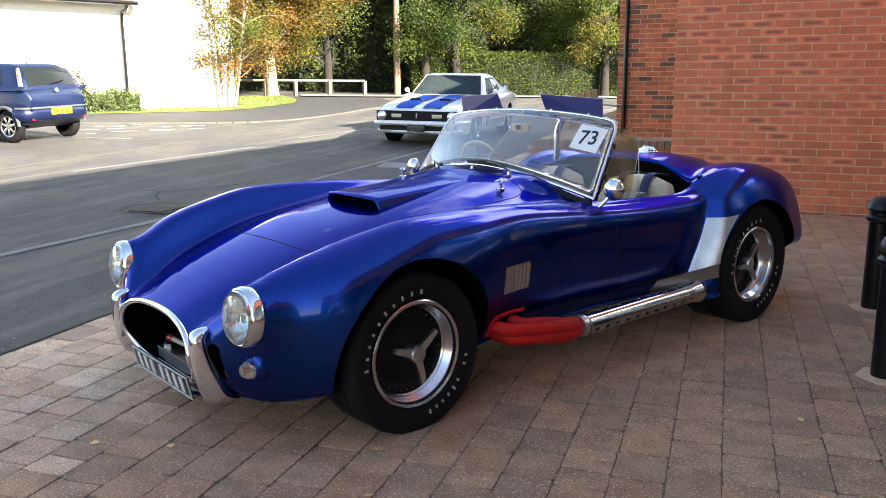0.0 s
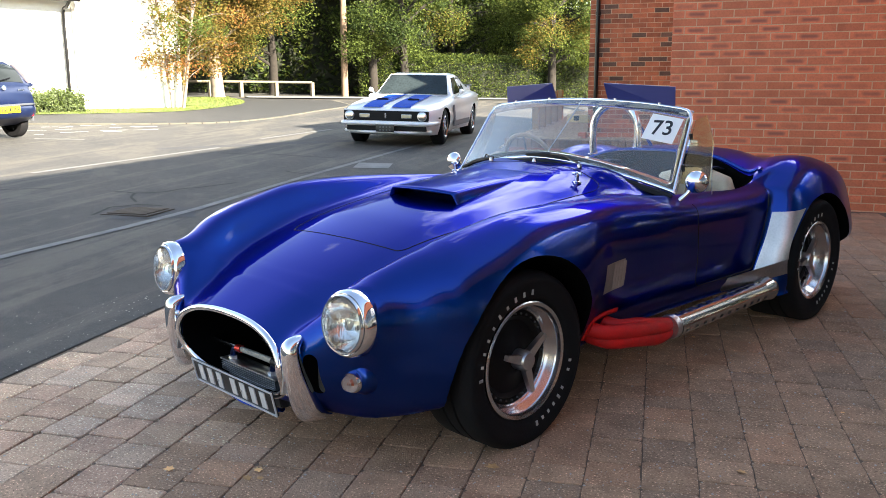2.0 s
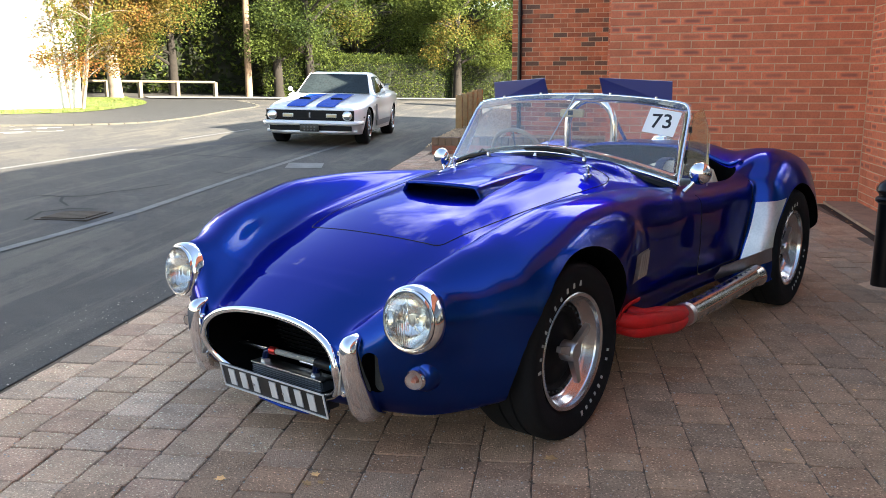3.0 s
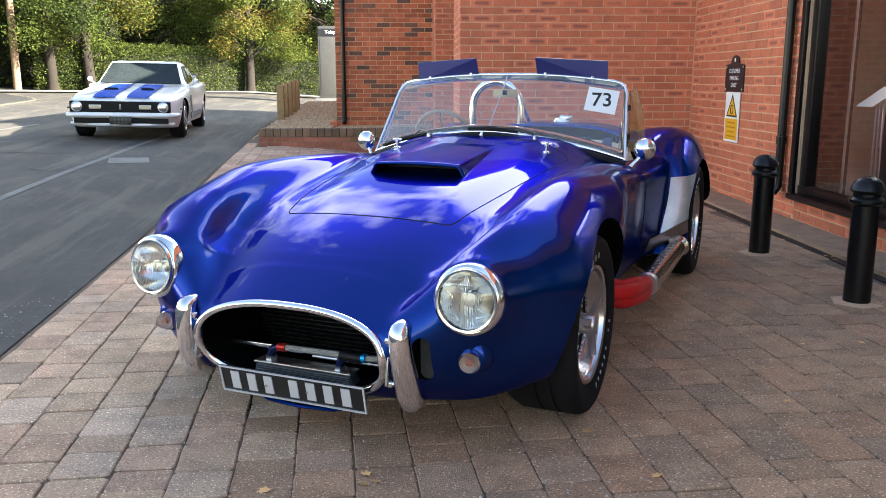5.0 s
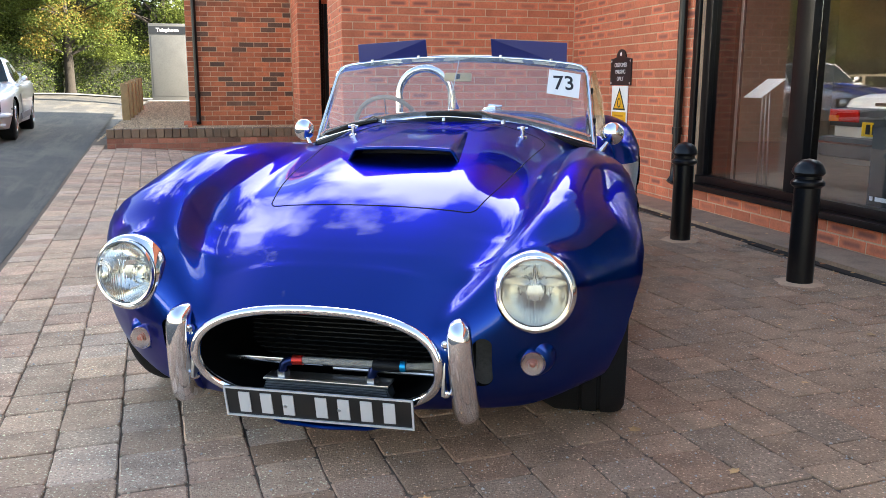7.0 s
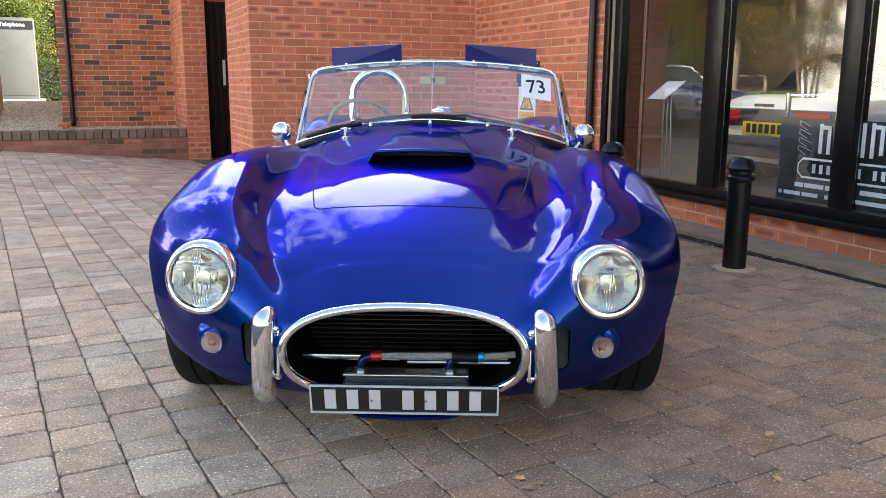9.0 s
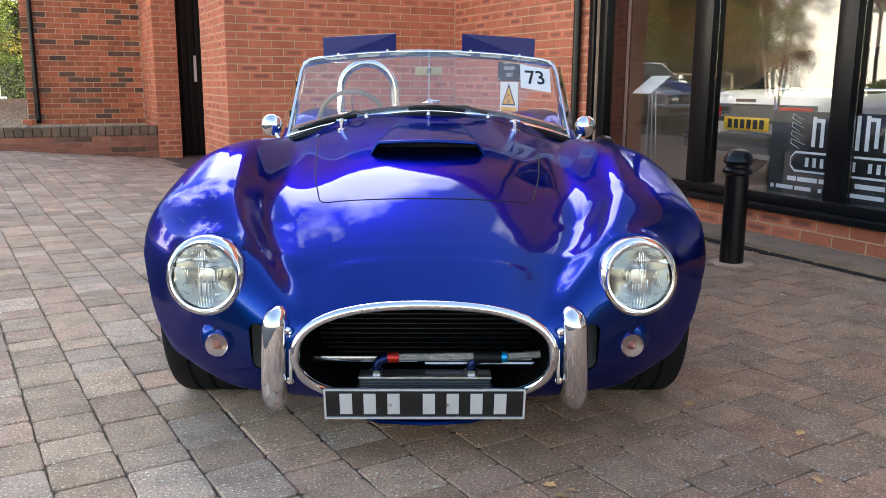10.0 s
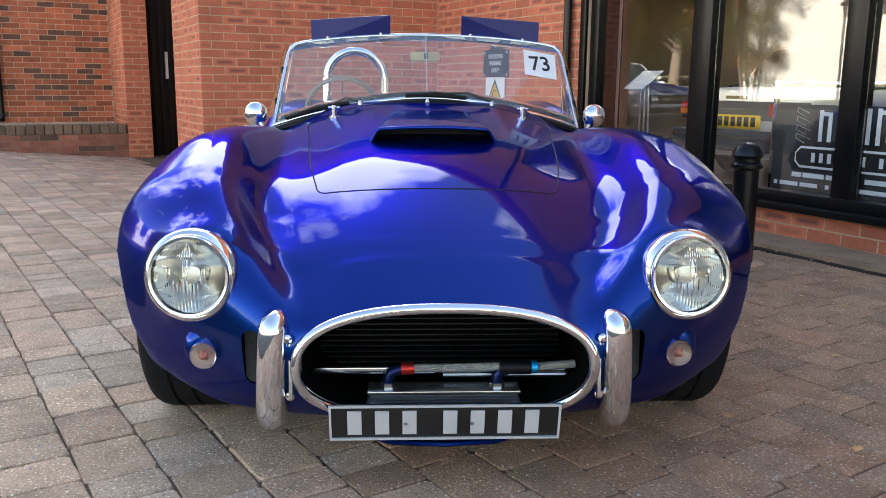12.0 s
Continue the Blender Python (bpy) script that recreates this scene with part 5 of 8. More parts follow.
# dark timber screen with a pale metal edge inside the window
screen_in = tagged(obj("partition", boxed(3.575, 3.615, 3.556, 4.6, 0.021, 2.99, BLD), DOORWOOD), "dark brown timber screen inside the showroom", "partition", kind="structure")
part("edge_strip", boxed(3.568, 3.576, 3.528, 3.558, 0.021, 2.99, BLD, 0.002), mat("grey_strip", (0.62, 0.61, 0.58), 0.45), screen_in, "pale grey metal edge", 30)

# lecterns and banner inside the glass
stand = empty("display_stand", label="white information sheet on a thin metal stand behind the glass", category="stand")
part("sheet", boxed(-0.13, 0.13, -0.12, 0.12, -0.003, 0.003, Matrix.Translation(at(3.39, V_SHOP + 0.60, 0.985)) @ BLD @ pose(0, 0, 0, 0, -35, 0)), PAPER, stand, "white printed sheet", None)
for du in (-0.045, 0.0, 0.045):
    part("leg", tube(bmesh.new(), [at(3.39 + du, V_SHOP + 0.62, 0.96), at(3.39 + du * 1.6, V_SHOP + 0.64, 0.02)], 0.008, 8), STEEL, stand)
post = empty("barrier_post", label="slim chrome barrier post with rail behind the glass", category="barrier")
part("post", tube(bmesh.new(), [at(1.95, V_SHOP + 0.55, 0.02), at(1.95, V_SHOP + 0.55, 0.98)], 0.02, 12), CHROME, post)
part("rail", tube(bmesh.new(), [at(1.95, V_SHOP + 0.55, 0.96), at(-3.0, V_SHOP + 0.55, 0.96)], 0.012, 10), CHROME, post)
BANNER = mat("dark_grey_banner", (0.030, 0.030, 0.031), 0.6, vary=0.2, scale=4)
BANNERINK = mat("pale_grey_print", (0.85, 0.85, 0.86), 0.6)
ban = empty("window_banner", label="dark grey banner with pale emblem and printed bars inside the glass", category="banner")
VB = V_SHOP + 0.10
part("sheet", boxed(VB, VB + 0.004, -0.6, 1.56, 0.302, 0.83, BLD), BANNER, ban, "dark grey sheet", None)
bm = bmesh.new()
arch_line = [(0.98 + 0.50 * math.cos(a), 0.44 + 0.37 * math.sin(a)) for a in [math.pi * i / 20 for i in range(21)]]
ra, rb = [bm.verts.new(at(u, VB - 0.0045, z)) for u, z in arch_line], [bm.verts.new(at(u, VB - 0.0008, z)) for u, z in arch_line]
bm.faces.new(ra), bm.faces.new(rb[::-1])
for i in range(21):
    j = (i + 1) % 21
    bm.faces.new((ra[i], ra[j], rb[j], rb[i]))
part("emblem_ground", bm, PLATEBLACK, ban, "black rounded emblem ground", None)


def bars(u0, u1, z0, z1, name="printed_bar", material=None):
    part(name, boxed(VB - 0.0075, VB - 0.005, min(u0, u1), max(u0, u1), z0, z1, BLD), material or BANNERINK, ban, "", None)


def outline(pts, r, name):
    part(name, tube(bmesh.new(), [at(u, VB - 0.006, z) for u, z in pts], r, 4, closed=True, flat=0.2), BANNERINK, ban, "pale outline")


# winged emblem: plain upright strokes in place of its lettering
for k, top_z in enumerate((0.80, 0.82, 0.83, 0.82, 0.80)):
    u = 1.235 - 0.125 * k
    bars(u, u - 0.026, 0.615, top_z, "emblem_stroke")
    bars(u - 0.062, u - 0.088, 0.615 + 0.02 * (k % 2), top_z - 0.012, "emblem_stroke")
    bars(u - 0.028, u - 0.060, top_z - 0.034, top_z - 0.010, "emblem_stroke")
outline([(1.385, 0.54), (1.385, 0.49), (1.35, 0.457), (0.61, 0.457), (0.575, 0.49), (0.575, 0.54), (0.61, 0.575), (1.35, 0.575)], 0.007, "emblem_border")
for k in range(12):
    if k != 7:
        bars(1.27 - 0.056 * k, 1.245 - 0.056 * k, 0.488, 0.545, "emblem_small_stroke")
for end in (1.36, 0.60):
    way = 1 if end > 1 else -1
    for k in range(4):
        z = 0.80 - 0.052 * k
        part("feather", tube(bmesh.new(), [at(end - way * (0.05 + 0.008 * k), VB - 0.006, z - 0.02), at(end + way * 0.03, VB - 0.006, z + 0.012), at(end + way * 0.035, VB - 0.006, z - 0.015), at(end - way * 0.03, VB - 0.006, z - 0.045)], 0.006, 4, flat=0.3), BANNERINK, ban)
for u0, u1 in ((1.40, 1.33), (1.32, 1.17), (1.155, 1.10), (0.90, 0.70), (0.685, 0.56), (0.55, 0.43)):
    bars(u0, u1, 0.392, 0.420)
for u0, u1 in ((1.53, 1.505), (1.485, 1.35), (1.335, 1.21), (1.155, 1.13), (0.93, 0.70), (0.685, 0.50)):
    bars(u0, u1, 0.335, 0.360)

# notices on the brick wall
SIGNBLACK = mat("black_sign_plate", (0.012, 0.013, 0.016), 0.35)
YELLOW = mat("warning_yellow", (0.8, 0.42, 0.01), 0.5)
sgn = empty("parking_sign", label="black crested wall sign lettered in white", category="sign")
bm = bmesh.new()
prof = [(-0.22, 0.0), (0.22, 0.0), (0.22, 0.245)] + [(0.10 * math.cos(a) + (0.0), 0.245 + 0.015 + 0.075 * math.sin(a)) for a in [math.pi * i / 10 for i in range(11)]] + [(-0.22, 0.245)]
SM = Matrix.Translation(at(4.79, V_SHOP - 0.012, 1.005)) @ Matrix(((-A.x, 0, -N.x, 0), (-A.y, 0, -N.y, 0), (0, 1, 0, 0), (0, 0, 0, 1)))
fa, fb = [bm.verts.new((x, y, 0.0)) for x, y in prof], [bm.verts.new((x, y, -0.012)) for x, y in prof]
bm.faces.new(fa), bm.faces.new(fb[::-1])
for i in range(len(prof)):
    j = (i + 1) % len(prof)
    bm.faces.new((fa[i], fa[j], fb[j], fb[i]))
bmesh.ops.transform(bm, matrix=SM, verts=bm.verts)
part("plate", bm, SIGNBLACK, sgn, "", None)
for k, word in enumerate(("CUSTOMER", "PARKING", "ONLY")):
    letters(word, 0.057, SM @ Matrix.Translation((0, 0.188 - 0.064 * k, 0.0012)), PAPER, "lettering", sgn, -0.0004, 0.9)
part("crest", lathe(bmesh.new(), [(0.0, 0.002), (0.02, 0.0015), (0.02, 0)], SM @ Matrix.Translation((0, 0.29, 0)), 5), PAPER, sgn, "", None)
for x, y in ((-0.2, 0.02), (0.2, 0.02), (-0.2, 0.225), (0.2, 0.225)):
    part("screw", lathe(bmesh.new(), [(0.012, 0), (0.008, 0.004), (0, 0.005)], SM @ Matrix.Translation((x, y, 0)), 8), STEEL, sgn, "", 40)
yel = empty("warning_sign", label="white and yellow clamping warning sign with black triangle", category="sign")
YM = Matrix.Translation(at(4.79, V_SHOP - 0.012, 0.54)) @ SM.to_3x3().to_4x4()
part("plate", boxed(-0.17, 0.17, 0, 0.46, -0.006, 0.0, YM), PAPER, yel, "white plate", None)
part("yellow_panel", boxed(-0.15, 0.15, 0.02, 0.215, 0, 0.0012, YM), YELLOW, yel, "yellow lower panel", None)


def tri_plate(w, h, z, material, name):
    bm = bmesh.new()
    vs = [bm.verts.new(p) for p in ((-w, 0.228 + (0.115 - h / 2) * 0.6, z), (w, 0.228 + (0.115 - h / 2) * 0.6, z), (0, 0.228 + (0.115 - h / 2) * 0.6 + h, z))]
    bm.faces.new(vs)
    bmesh.ops.transform(bm, matrix=YM, verts=bm.verts)
    part(name, bm, material, yel, "", None)


tri_plate(0.135, 0.215, 0.0012, INK, "triangle_border")
tri_plate(0.105, 0.165, 0.0022, YELLOW, "triangle")
part("clamp_symbol", tube(bmesh.new(), [YM @ Vector((0.030 * math.cos(a), 0.300 + 0.040 * math.sin(a), 0.003)) for a in [2 * math.pi * i / 14 for i in range(14)]], 0.007, 5, closed=True, flat=0.3), INK, yel)
for k in range(4):
    part("text_bar", boxed(-0.11 + 0.02 * (k % 2), 0.11 - 0.02 * (k % 2), 0.045 + 0.042 * k, 0.06 + 0.042 * k, 0.001, 0.002, YM), DOORWOOD if False else mat("faded_text", (0.55, 0.22, 0.01), 0.6) if k == 0 else bpy.data.materials["faded_text"], yel, "", None)


# bollards
def bollard(x, y):
    b = empty("bollard", x, y, 0, "black cast-iron bollard with a domed ringed top", "bollard", "bollards before the shop")
    part("post", lathe(bmesh.new(), [(0.0, 0.0), (0.066, 0.0), (0.064, 0.5), (0.072, 0.505), (0.083, 0.515), (0.083, 0.53), (0.074, 0.54), (0.066, 0.545), (0.066, 0.56), (0.076, 0.568), (0.082, 0.578), (0.078, 0.595), (0.065, 0.62), (0.04, 0.64), (0.0, 0.648)], None, 28), IRON, b, "", 35)
    part("footing", lathe(bmesh.new(), [(0.0, 0.008), (0.12, 0.007), (0.135, 0.0), (0, -0.02)], Matrix.Rotation(x, 4, "Z"), 6), MORTAR, b, "pale mortar footing", 35)
    return b


bollard(1.195, 3.03)
bollard(1.717, 1.90)

# drain channel and edging before the shop
tagged(obj("drain_channel", boxed(2.735, 2.80, -10.0, 5.9, -0.03, 0.0035, BLD), mat("dark_iron_channel", (0.03, 0.022, 0.018), 0.7, 0.3, vary=0.5, scale=30)), "narrow dark iron drain channel along the shop", "drain", kind="structure")
EDGING = mat("dusty_edging", (0.35, 0.235, 0.155), 0.9, vary=0.5, scale=6, bump=0.5, bscale=90, per_object=0.2)
edging = tagged(obj("trim", boxed(2.80, V_SHOP + 0.006, -10.0, 5.99, -0.05, 0.028, BLD), EDGING), "paved strip along the foot of the shop wall", "paving", kind="structure")

# ---- road markings and fittings ----
LINE = mat("worn_white_road_paint", (0.17, 0.17, 0.16), 0.85, vary=1.0, scale=5, dark=(0.10, 0.10, 0.10), bump=0.3)
PATCH = mat("pale_repair_concrete", (0.2, 0.2, 0.195), 0.9, vary=0.5, scale=4)
DARKTAR = mat("dark_footway_tarmac", (0.030, 0.030, 0.029), 0.85, speckle=0.4, vary=0.6, scale=2, bump=0.5, bscale=140)
NEWTAR = mat("darker_tarmac_patch", (0.045, 0.045, 0.048), 0.85, vary=0.4, scale=3, bump=0.5, bscale=140)


def strip(name, pts, width, label, material=LINE, lift=0.006):
    bm = bmesh.new()
    P = [Vector((x, y, 0)) for x, y in pts]
    fine = []
    for a, b in zip(P, P[1:]):
        k = max(1, int((b - a).length / 0.6))
        fine += [a + (b - a) * i / k for i in range(k)]
    fine.append(P[-1])
    prev = None
    for i, p in enumerate(fine):
        d = (fine[min(i + 1, len(fine) - 1)] - fine[max(i - 1, 0)]).normalized()
        s = Vector((-d.y, d.x, 0)) * width / 2
        pair = [bm.verts.new((q.x, q.y, ground_z(q.x, q.y) + lift)) for q in (p - s, p + s)]
        if prev:
            bm.faces.new((prev[0], prev[1], pair[1], pair[0]))
        prev = pair
    return tagged(obj(name, bm, material), label, "road marking", kind="structure")


strip("road_marking_edge", [(-3.2, -1.2), (-3.75, -0.33), (-4.3, 0.92), (-4.75, 1.83), (-6.03, 4.0), (-7.71, 6.99), (-9.0, 9.4)], 0.09, "worn white edge line along the road")
strip("road_marking_dash", [(-8.3, 1.6), (-9.85, 5.1)], 0.10, "worn white centre line of the road")
strip("road_marking_dash_far", [(-10.9, 6.6), (-12.1, 9.2)], 0.10, "worn white centre line of the road")
strip("road_marking_bay", [(-12.96, 3.30), (-12.4, 3.95)], 0.10, "white parking bay line", PATCH)
strip("road_patch", [(-6.64, 5.35), (-6.28, 5.68)], 0.62, "pale square repair patch in the tarmac", PATCH)
CRACK = mat("open_tarmac_crack", (0.018, 0.018, 0.018), 0.95, vary=0.3, scale=20)
for line, wide in ((((-6.30, 1.72), (-6.16, 1.80), (-6.04, 1.83), (-5.97, 1.98), (-5.94, 2.13), (-6.03, 2.36), (-6.01, 2.58), (-6.1, 3.1)), 0.035), (((-6.04, 1.83), (-5.80, 1.68), (-5.50, 1.59)), 0.03),
                   (((-5.04, 0.96), (-5.16, 1.08), (-5.35, 1.26), (-5.33, 1.40), (-5.35, 1.52), (-5.13, 1.68)), 0.035), (((-6.69, 4.20), (-6.52, 4.17), (-6.35, 4.20), (-6.38, 4.43)), 0.04),
                   (((-9.09, 4.67), (-8.8, 4.9), (-8.57, 5.22), (-8.1, 5.4), (-7.56, 5.68)), 0.05), (((-7.0, 0.4), (-7.1, 0.9), (-6.9, 1.3)), 0.03)):
    strip("road_crack", line, wide, "dark open crack in the tarmac", CRACK, 0.004)
strip("road_patch_dark", [(-4.98, 1.12), (-4.62, 1.75)], 0.55, "darker tarmac round the road drain", NEWTAR, 0.003)
strip("road_patch_long", [(-10.2, 4.2), (-9.7, 7.9)], 0.35, "darker repaired trench in the tarmac", NEWTAR, 0.003)
gully = empty("drain_cover", -4.95, 1.35, ground_z(-4.95, 1.35) + 0.004, "rusty iron road drain grate in the tarmac", "drain")
GRATE = mat("rusty_grate", (0.06, 0.045, 0.035), 0.7, 0.4, vary=0.5, scale=30)
for k in range(9):
    part("grate_bar", boxed(-0.2, 0.2, -0.19 + 0.045 * k, -0.165 + 0.045 * k, 0, 0.014, Matrix.Rotation(radians(31), 4, "Z")), GRATE, gully, "", None)
part("grate_frame", boxed(-0.24, 0.24, -0.23, 0.23, -0.02, 0.004, Matrix.Rotation(radians(31), 4, "Z")), GRATE, gully, "", None)
rnd = random.Random(8)
FLECK = mat("chipped_white_road_paint", (0.42, 0.42, 0.40), 0.85, vary=0.6, scale=9)
for k in range(30):
    x, y = -14.6 + rnd.choice((-0.85, -0.1, 0.65)) + rnd.uniform(-0.16, 0.16), 4.75 + rnd.uniform(-1.2, 1.5)
    strip("road_marking_fleck", [(x, y), (x + rnd.uniform(0.02, 0.10), y + rnd.uniform(0.10, 0.32))], rnd.uniform(0.05, 0.12), "flaked remains of white road lettering", FLECK)

# far pavement, kerb and grass
GRASS = mat("mown_grass", (0.12, 0.155, 0.03), 0.9, vary=0.5, scale=3, bump=0.6, bscale=60)
kerb_line = spline([(-17.6, 1.0, 0), (-16.9, 3.6, 0), (-15.6, 5.9, 0), (-14.95, 8.0, 0), (-15.85, 10.15, 0), (-18.05, 13.2, 0), (-20.2, 16.2, 0), (-23.5, 18.0, 0)], 6)
grass_line = spline([(-19.6, 1.0, 0), (-19.2, 3.6, 0), (-18.8, 6.6, 0), (-18.8, 9.2, 0), (-21.0, 12.2, 0), (-22.6, 13.6, 0), (-24.4, 14.6, 0), (-26.5, 15.2, 0)], 6)
bm = bmesh.new()
prev = None
for a, b in zip(kerb_line, grass_line):
    row = [bm.verts.new((p.x, p.y, ground_z(p.x, p.y) + h)) for p, h in ((a, 0.0), (a, 0.022), (a + (b - a) * 0.5, 0.035), (b, 0.045))]
    if prev:
        for i in range(3):
            bm.faces.new((prev[i], prev[i + 1], row[i + 1], row[i]))
    prev = row
tagged(obj("pavement_far", bm, DARKTAR), "grey tarmac footway across the road", "pavement", kind="structure")
KERB = mat("concrete_kerb", (0.085, 0.08, 0.062), 0.9, vary=0.4, scale=4, bump=0.3)
kerb = empty("kerb", label="pale concrete kerb stones along the footway", category="kerb", kind="structure")
for a, b in zip(kerb_line, kerb_line[1:]):
    if (b - a).length > 0.05:
        d = (b - a).normalized()
        s = Vector((-d.y, d.x, 0))
        m = Matrix(((d.x, s.x, 0, a.x), (d.y, s.y, 0, a.y), (0, 0, 1, ground_z(a.x, a.y)), (0, 0, 0, 1)))
        part("kerb_stone", boxed(0.006, (b - a).length - 0.006, -0.09, 0.02, -0.1, 0.032, m, 0.01), KERB, kerb, "", 30)
bm = bmesh.new()
prev = None
for b in grass_line:
    q = Vector((min(b.x - 1.5, -21.5), b.y, 0)) if b.y < 11 else Vector((-27.0, b.y + 0.5, 0))
    row = [bm.verts.new((p.x, p.y, ground_z(p.x, p.y) + 0.055)) for p in (b, b + (q - b) * 0.5, q)]
    if prev:
        for i in range(2):
            bm.faces.new((prev[i], prev[i + 1], row[i + 1], row[i]))
    prev = row
tagged(obj("grass_verge", bm, GRASS), "sunlit green mown grass beside the white building", "grass", kind="structure")


def blades(name, area, n, h, seed, label, material=GRASS):
    rnd = random.Random(seed)
    vs, fs = [], []
    while len(fs) < n:
        x, y, z = area(rnd)
        a, hh = rnd.uniform(0, 6.28), h * rnd.uniform(0.5, 1.2)
        w = 0.02
        o = len(vs)
        vs += [(x - w * math.cos(a), y - w * math.sin(a), z), (x + w * math.cos(a), y + w * math.sin(a), z), (x + rnd.uniform(-0.04, 0.04), y + rnd.uniform(-0.04, 0.04), z + hh)]
        fs.append((o, o + 1, o + 2))
    me = bpy.data.meshes.new(name)
    me.from_pydata(vs, [], fs)
    me.materials.append(material)
    return tagged(new(name, me), label, "grass", kind="stuff")


def verge(rnd):
    i = rnd.randrange(len(grass_line) - 1)
    b = grass_line[i] + (grass_line[i + 1] - grass_line[i]) * rnd.random()
    q = Vector((min(b.x - 1.5, -21.5), b.y, 0)) if b.y < 11 else Vector((-27.0, b.y + 0.5, 0))
    p = b + (q - b) * rnd.random()
    return p.x, p.y, ground_z(p.x, p.y) + 0.05


blades("grass_blades", verge, 16000, 0.03, 3, "short green grass blades")

# ---- white building across the road ----
WHITEH = mat("whitewashed_render", (0.82, 0.80, 0.75), 0.9, vary=0.12, scale=0.8, bump=0.2, bscale=30)
TILE = mat("dark_roof_tile", (0.10, 0.075, 0.065), 0.8, vary=0.4, scale=3)
house = empty("white_building", label="low whitewashed rendered building with dark gutter", category="house")
HX = -20.9
part("wall", boxed(HX - 8, HX, -14.0, 7.35, 0.2, 3.55), WHITEH, house, "whitewashed wall", None)
part("gable_wall", boxed(HX - 8, HX + 0.25, 7.35, 10.3, 0.2, 6.6), WHITEH, house, "whitewashed gable wall", None)
bm = bmesh.new()
vs = [bm.verts.new(p) for p in ((HX + 0.45, -14.4, 3.45), (HX + 0.45, 7.34, 3.45), (HX - 4.0, 7.34, 6.2), (HX - 4.0, -14.4, 6.2), (HX + 0.45, -14.4, 3.6), (HX + 0.45, 7.34, 3.6), (HX - 4.0, 7.34, 6.4), (HX - 4.0, -14.4, 6.4))]
for q in ((0, 1, 2, 3), (4, 5, 6, 7), (0, 1, 5, 4), (1, 2, 6, 5), (2, 3, 7, 6), (3, 0, 4, 7)):
    bm.faces.new([vs[i] for i in q])
part("roof", bm, TILE, house, "dark tiled roof", None)
part("gutter", tube(bmesh.new(), [(HX + 0.5, -14.4, 3.43), (HX + 0.5, 7.4, 3.43)], 0.06, 8), IRON, house, "dark gutter")
part("downpipe", tube(bmesh.new(), spline([(HX + 0.5, 7.15, 3.42), (HX + 0.3, 7.12, 3.25), (HX + 0.08, 7.1, 3.1), (HX + 0.08, 7.1, 2.0), (HX + 0.08, 7.1, 0.6)], 4), 0.045, 10), IRON, house, "dark downpipe")
for y, z in ((3.0, 2.0), (-2.5, 2.0)):
    w = empty("window")
    w.parent = house
    x = HX + (0.25 if y > 7.35 else 0.0)
    hw, hh = (0.16, 0.24) if y > 7.35 else (0.5, 0.5)
    part("frame", boxed(x - 0.05, x + 0.02, y - hw, y + hw, z - hh, z + hh), STEEL, w, "grey window frame", None)
    part("pane", boxed(x + 0.021, x + 0.026, y - hw + 0.04, y + hw - 0.04, z - hh + 0.04, z + hh - 0.04), KERB, w, "dark pane", None)


# ---- plants ----
def leafmat(name, c, dark):
    m = mat(name, c, 0.7, vary=0.6, scale=1.2, per_object=0.45, islands=True, dark=dark, spec=0.12)
    b = m.node_tree.nodes["Principled BSDF"]
    b.inputs["Transmission Weight"].default_value = 0.0
    b.inputs["Subsurface Weight"].default_value = 0.0
    n, l = m.node_tree.nodes, m.node_tree.links
    tr = n.new("ShaderNodeBsdfTranslucent")
    mx = n.new("ShaderNodeMixShader")
    mx.inputs[0].default_value = 0.35
    src = b.inputs["Base Color"].links[0].from_socket
    l.new(src, tr.inputs["Color"])
    l.new(b.outputs[0], mx.inputs[1])
    l.new(tr.outputs[0], mx.inputs[2])
    l.new(mx.outputs[0], n["Material Output"].inputs["Surface"])
    return m


LEAF_G = leafmat("green_leaf", (0.085, 0.112, 0.024), (0.03, 0.05, 0.012))
LEAF_D = leafmat("dark_green_leaf", (0.036, 0.056, 0.015), (0.015, 0.028, 0.01))
LEAF_Y = leafmat("yellowing_leaf", (0.160, 0.125, 0.027), (0.10, 0.08, 0.02))
LEAF_L = leafmat("lime_leaf", (0.118, 0.140, 0.028), (0.06, 0.09, 0.02))
LEAF_O = leafmat("brown_gold_leaf", (0.150, 0.098, 0.023), (0.07, 0.055, 0.015))
LEAF_S = leafmat("grey_green_leaf", (0.16, 0.20, 0.09), (0.06, 0.08, 0.035))
LEAF_R = leafmat("russet_leaf", (0.245, 0.108, 0.029), (0.10, 0.05, 0.02))
BARK = mat("grey_brown_bark", (0.024, 0.019, 0.014), 0.95, vary=0.6, scale=6, bump=0.8, bscale=25)
PALEBARK = mat("pale_birch_bark", (0.27, 0.215, 0.16), 0.85, vary=0.7, scale=5, bump=0.4, dark=(0.10, 0.08, 0.07))


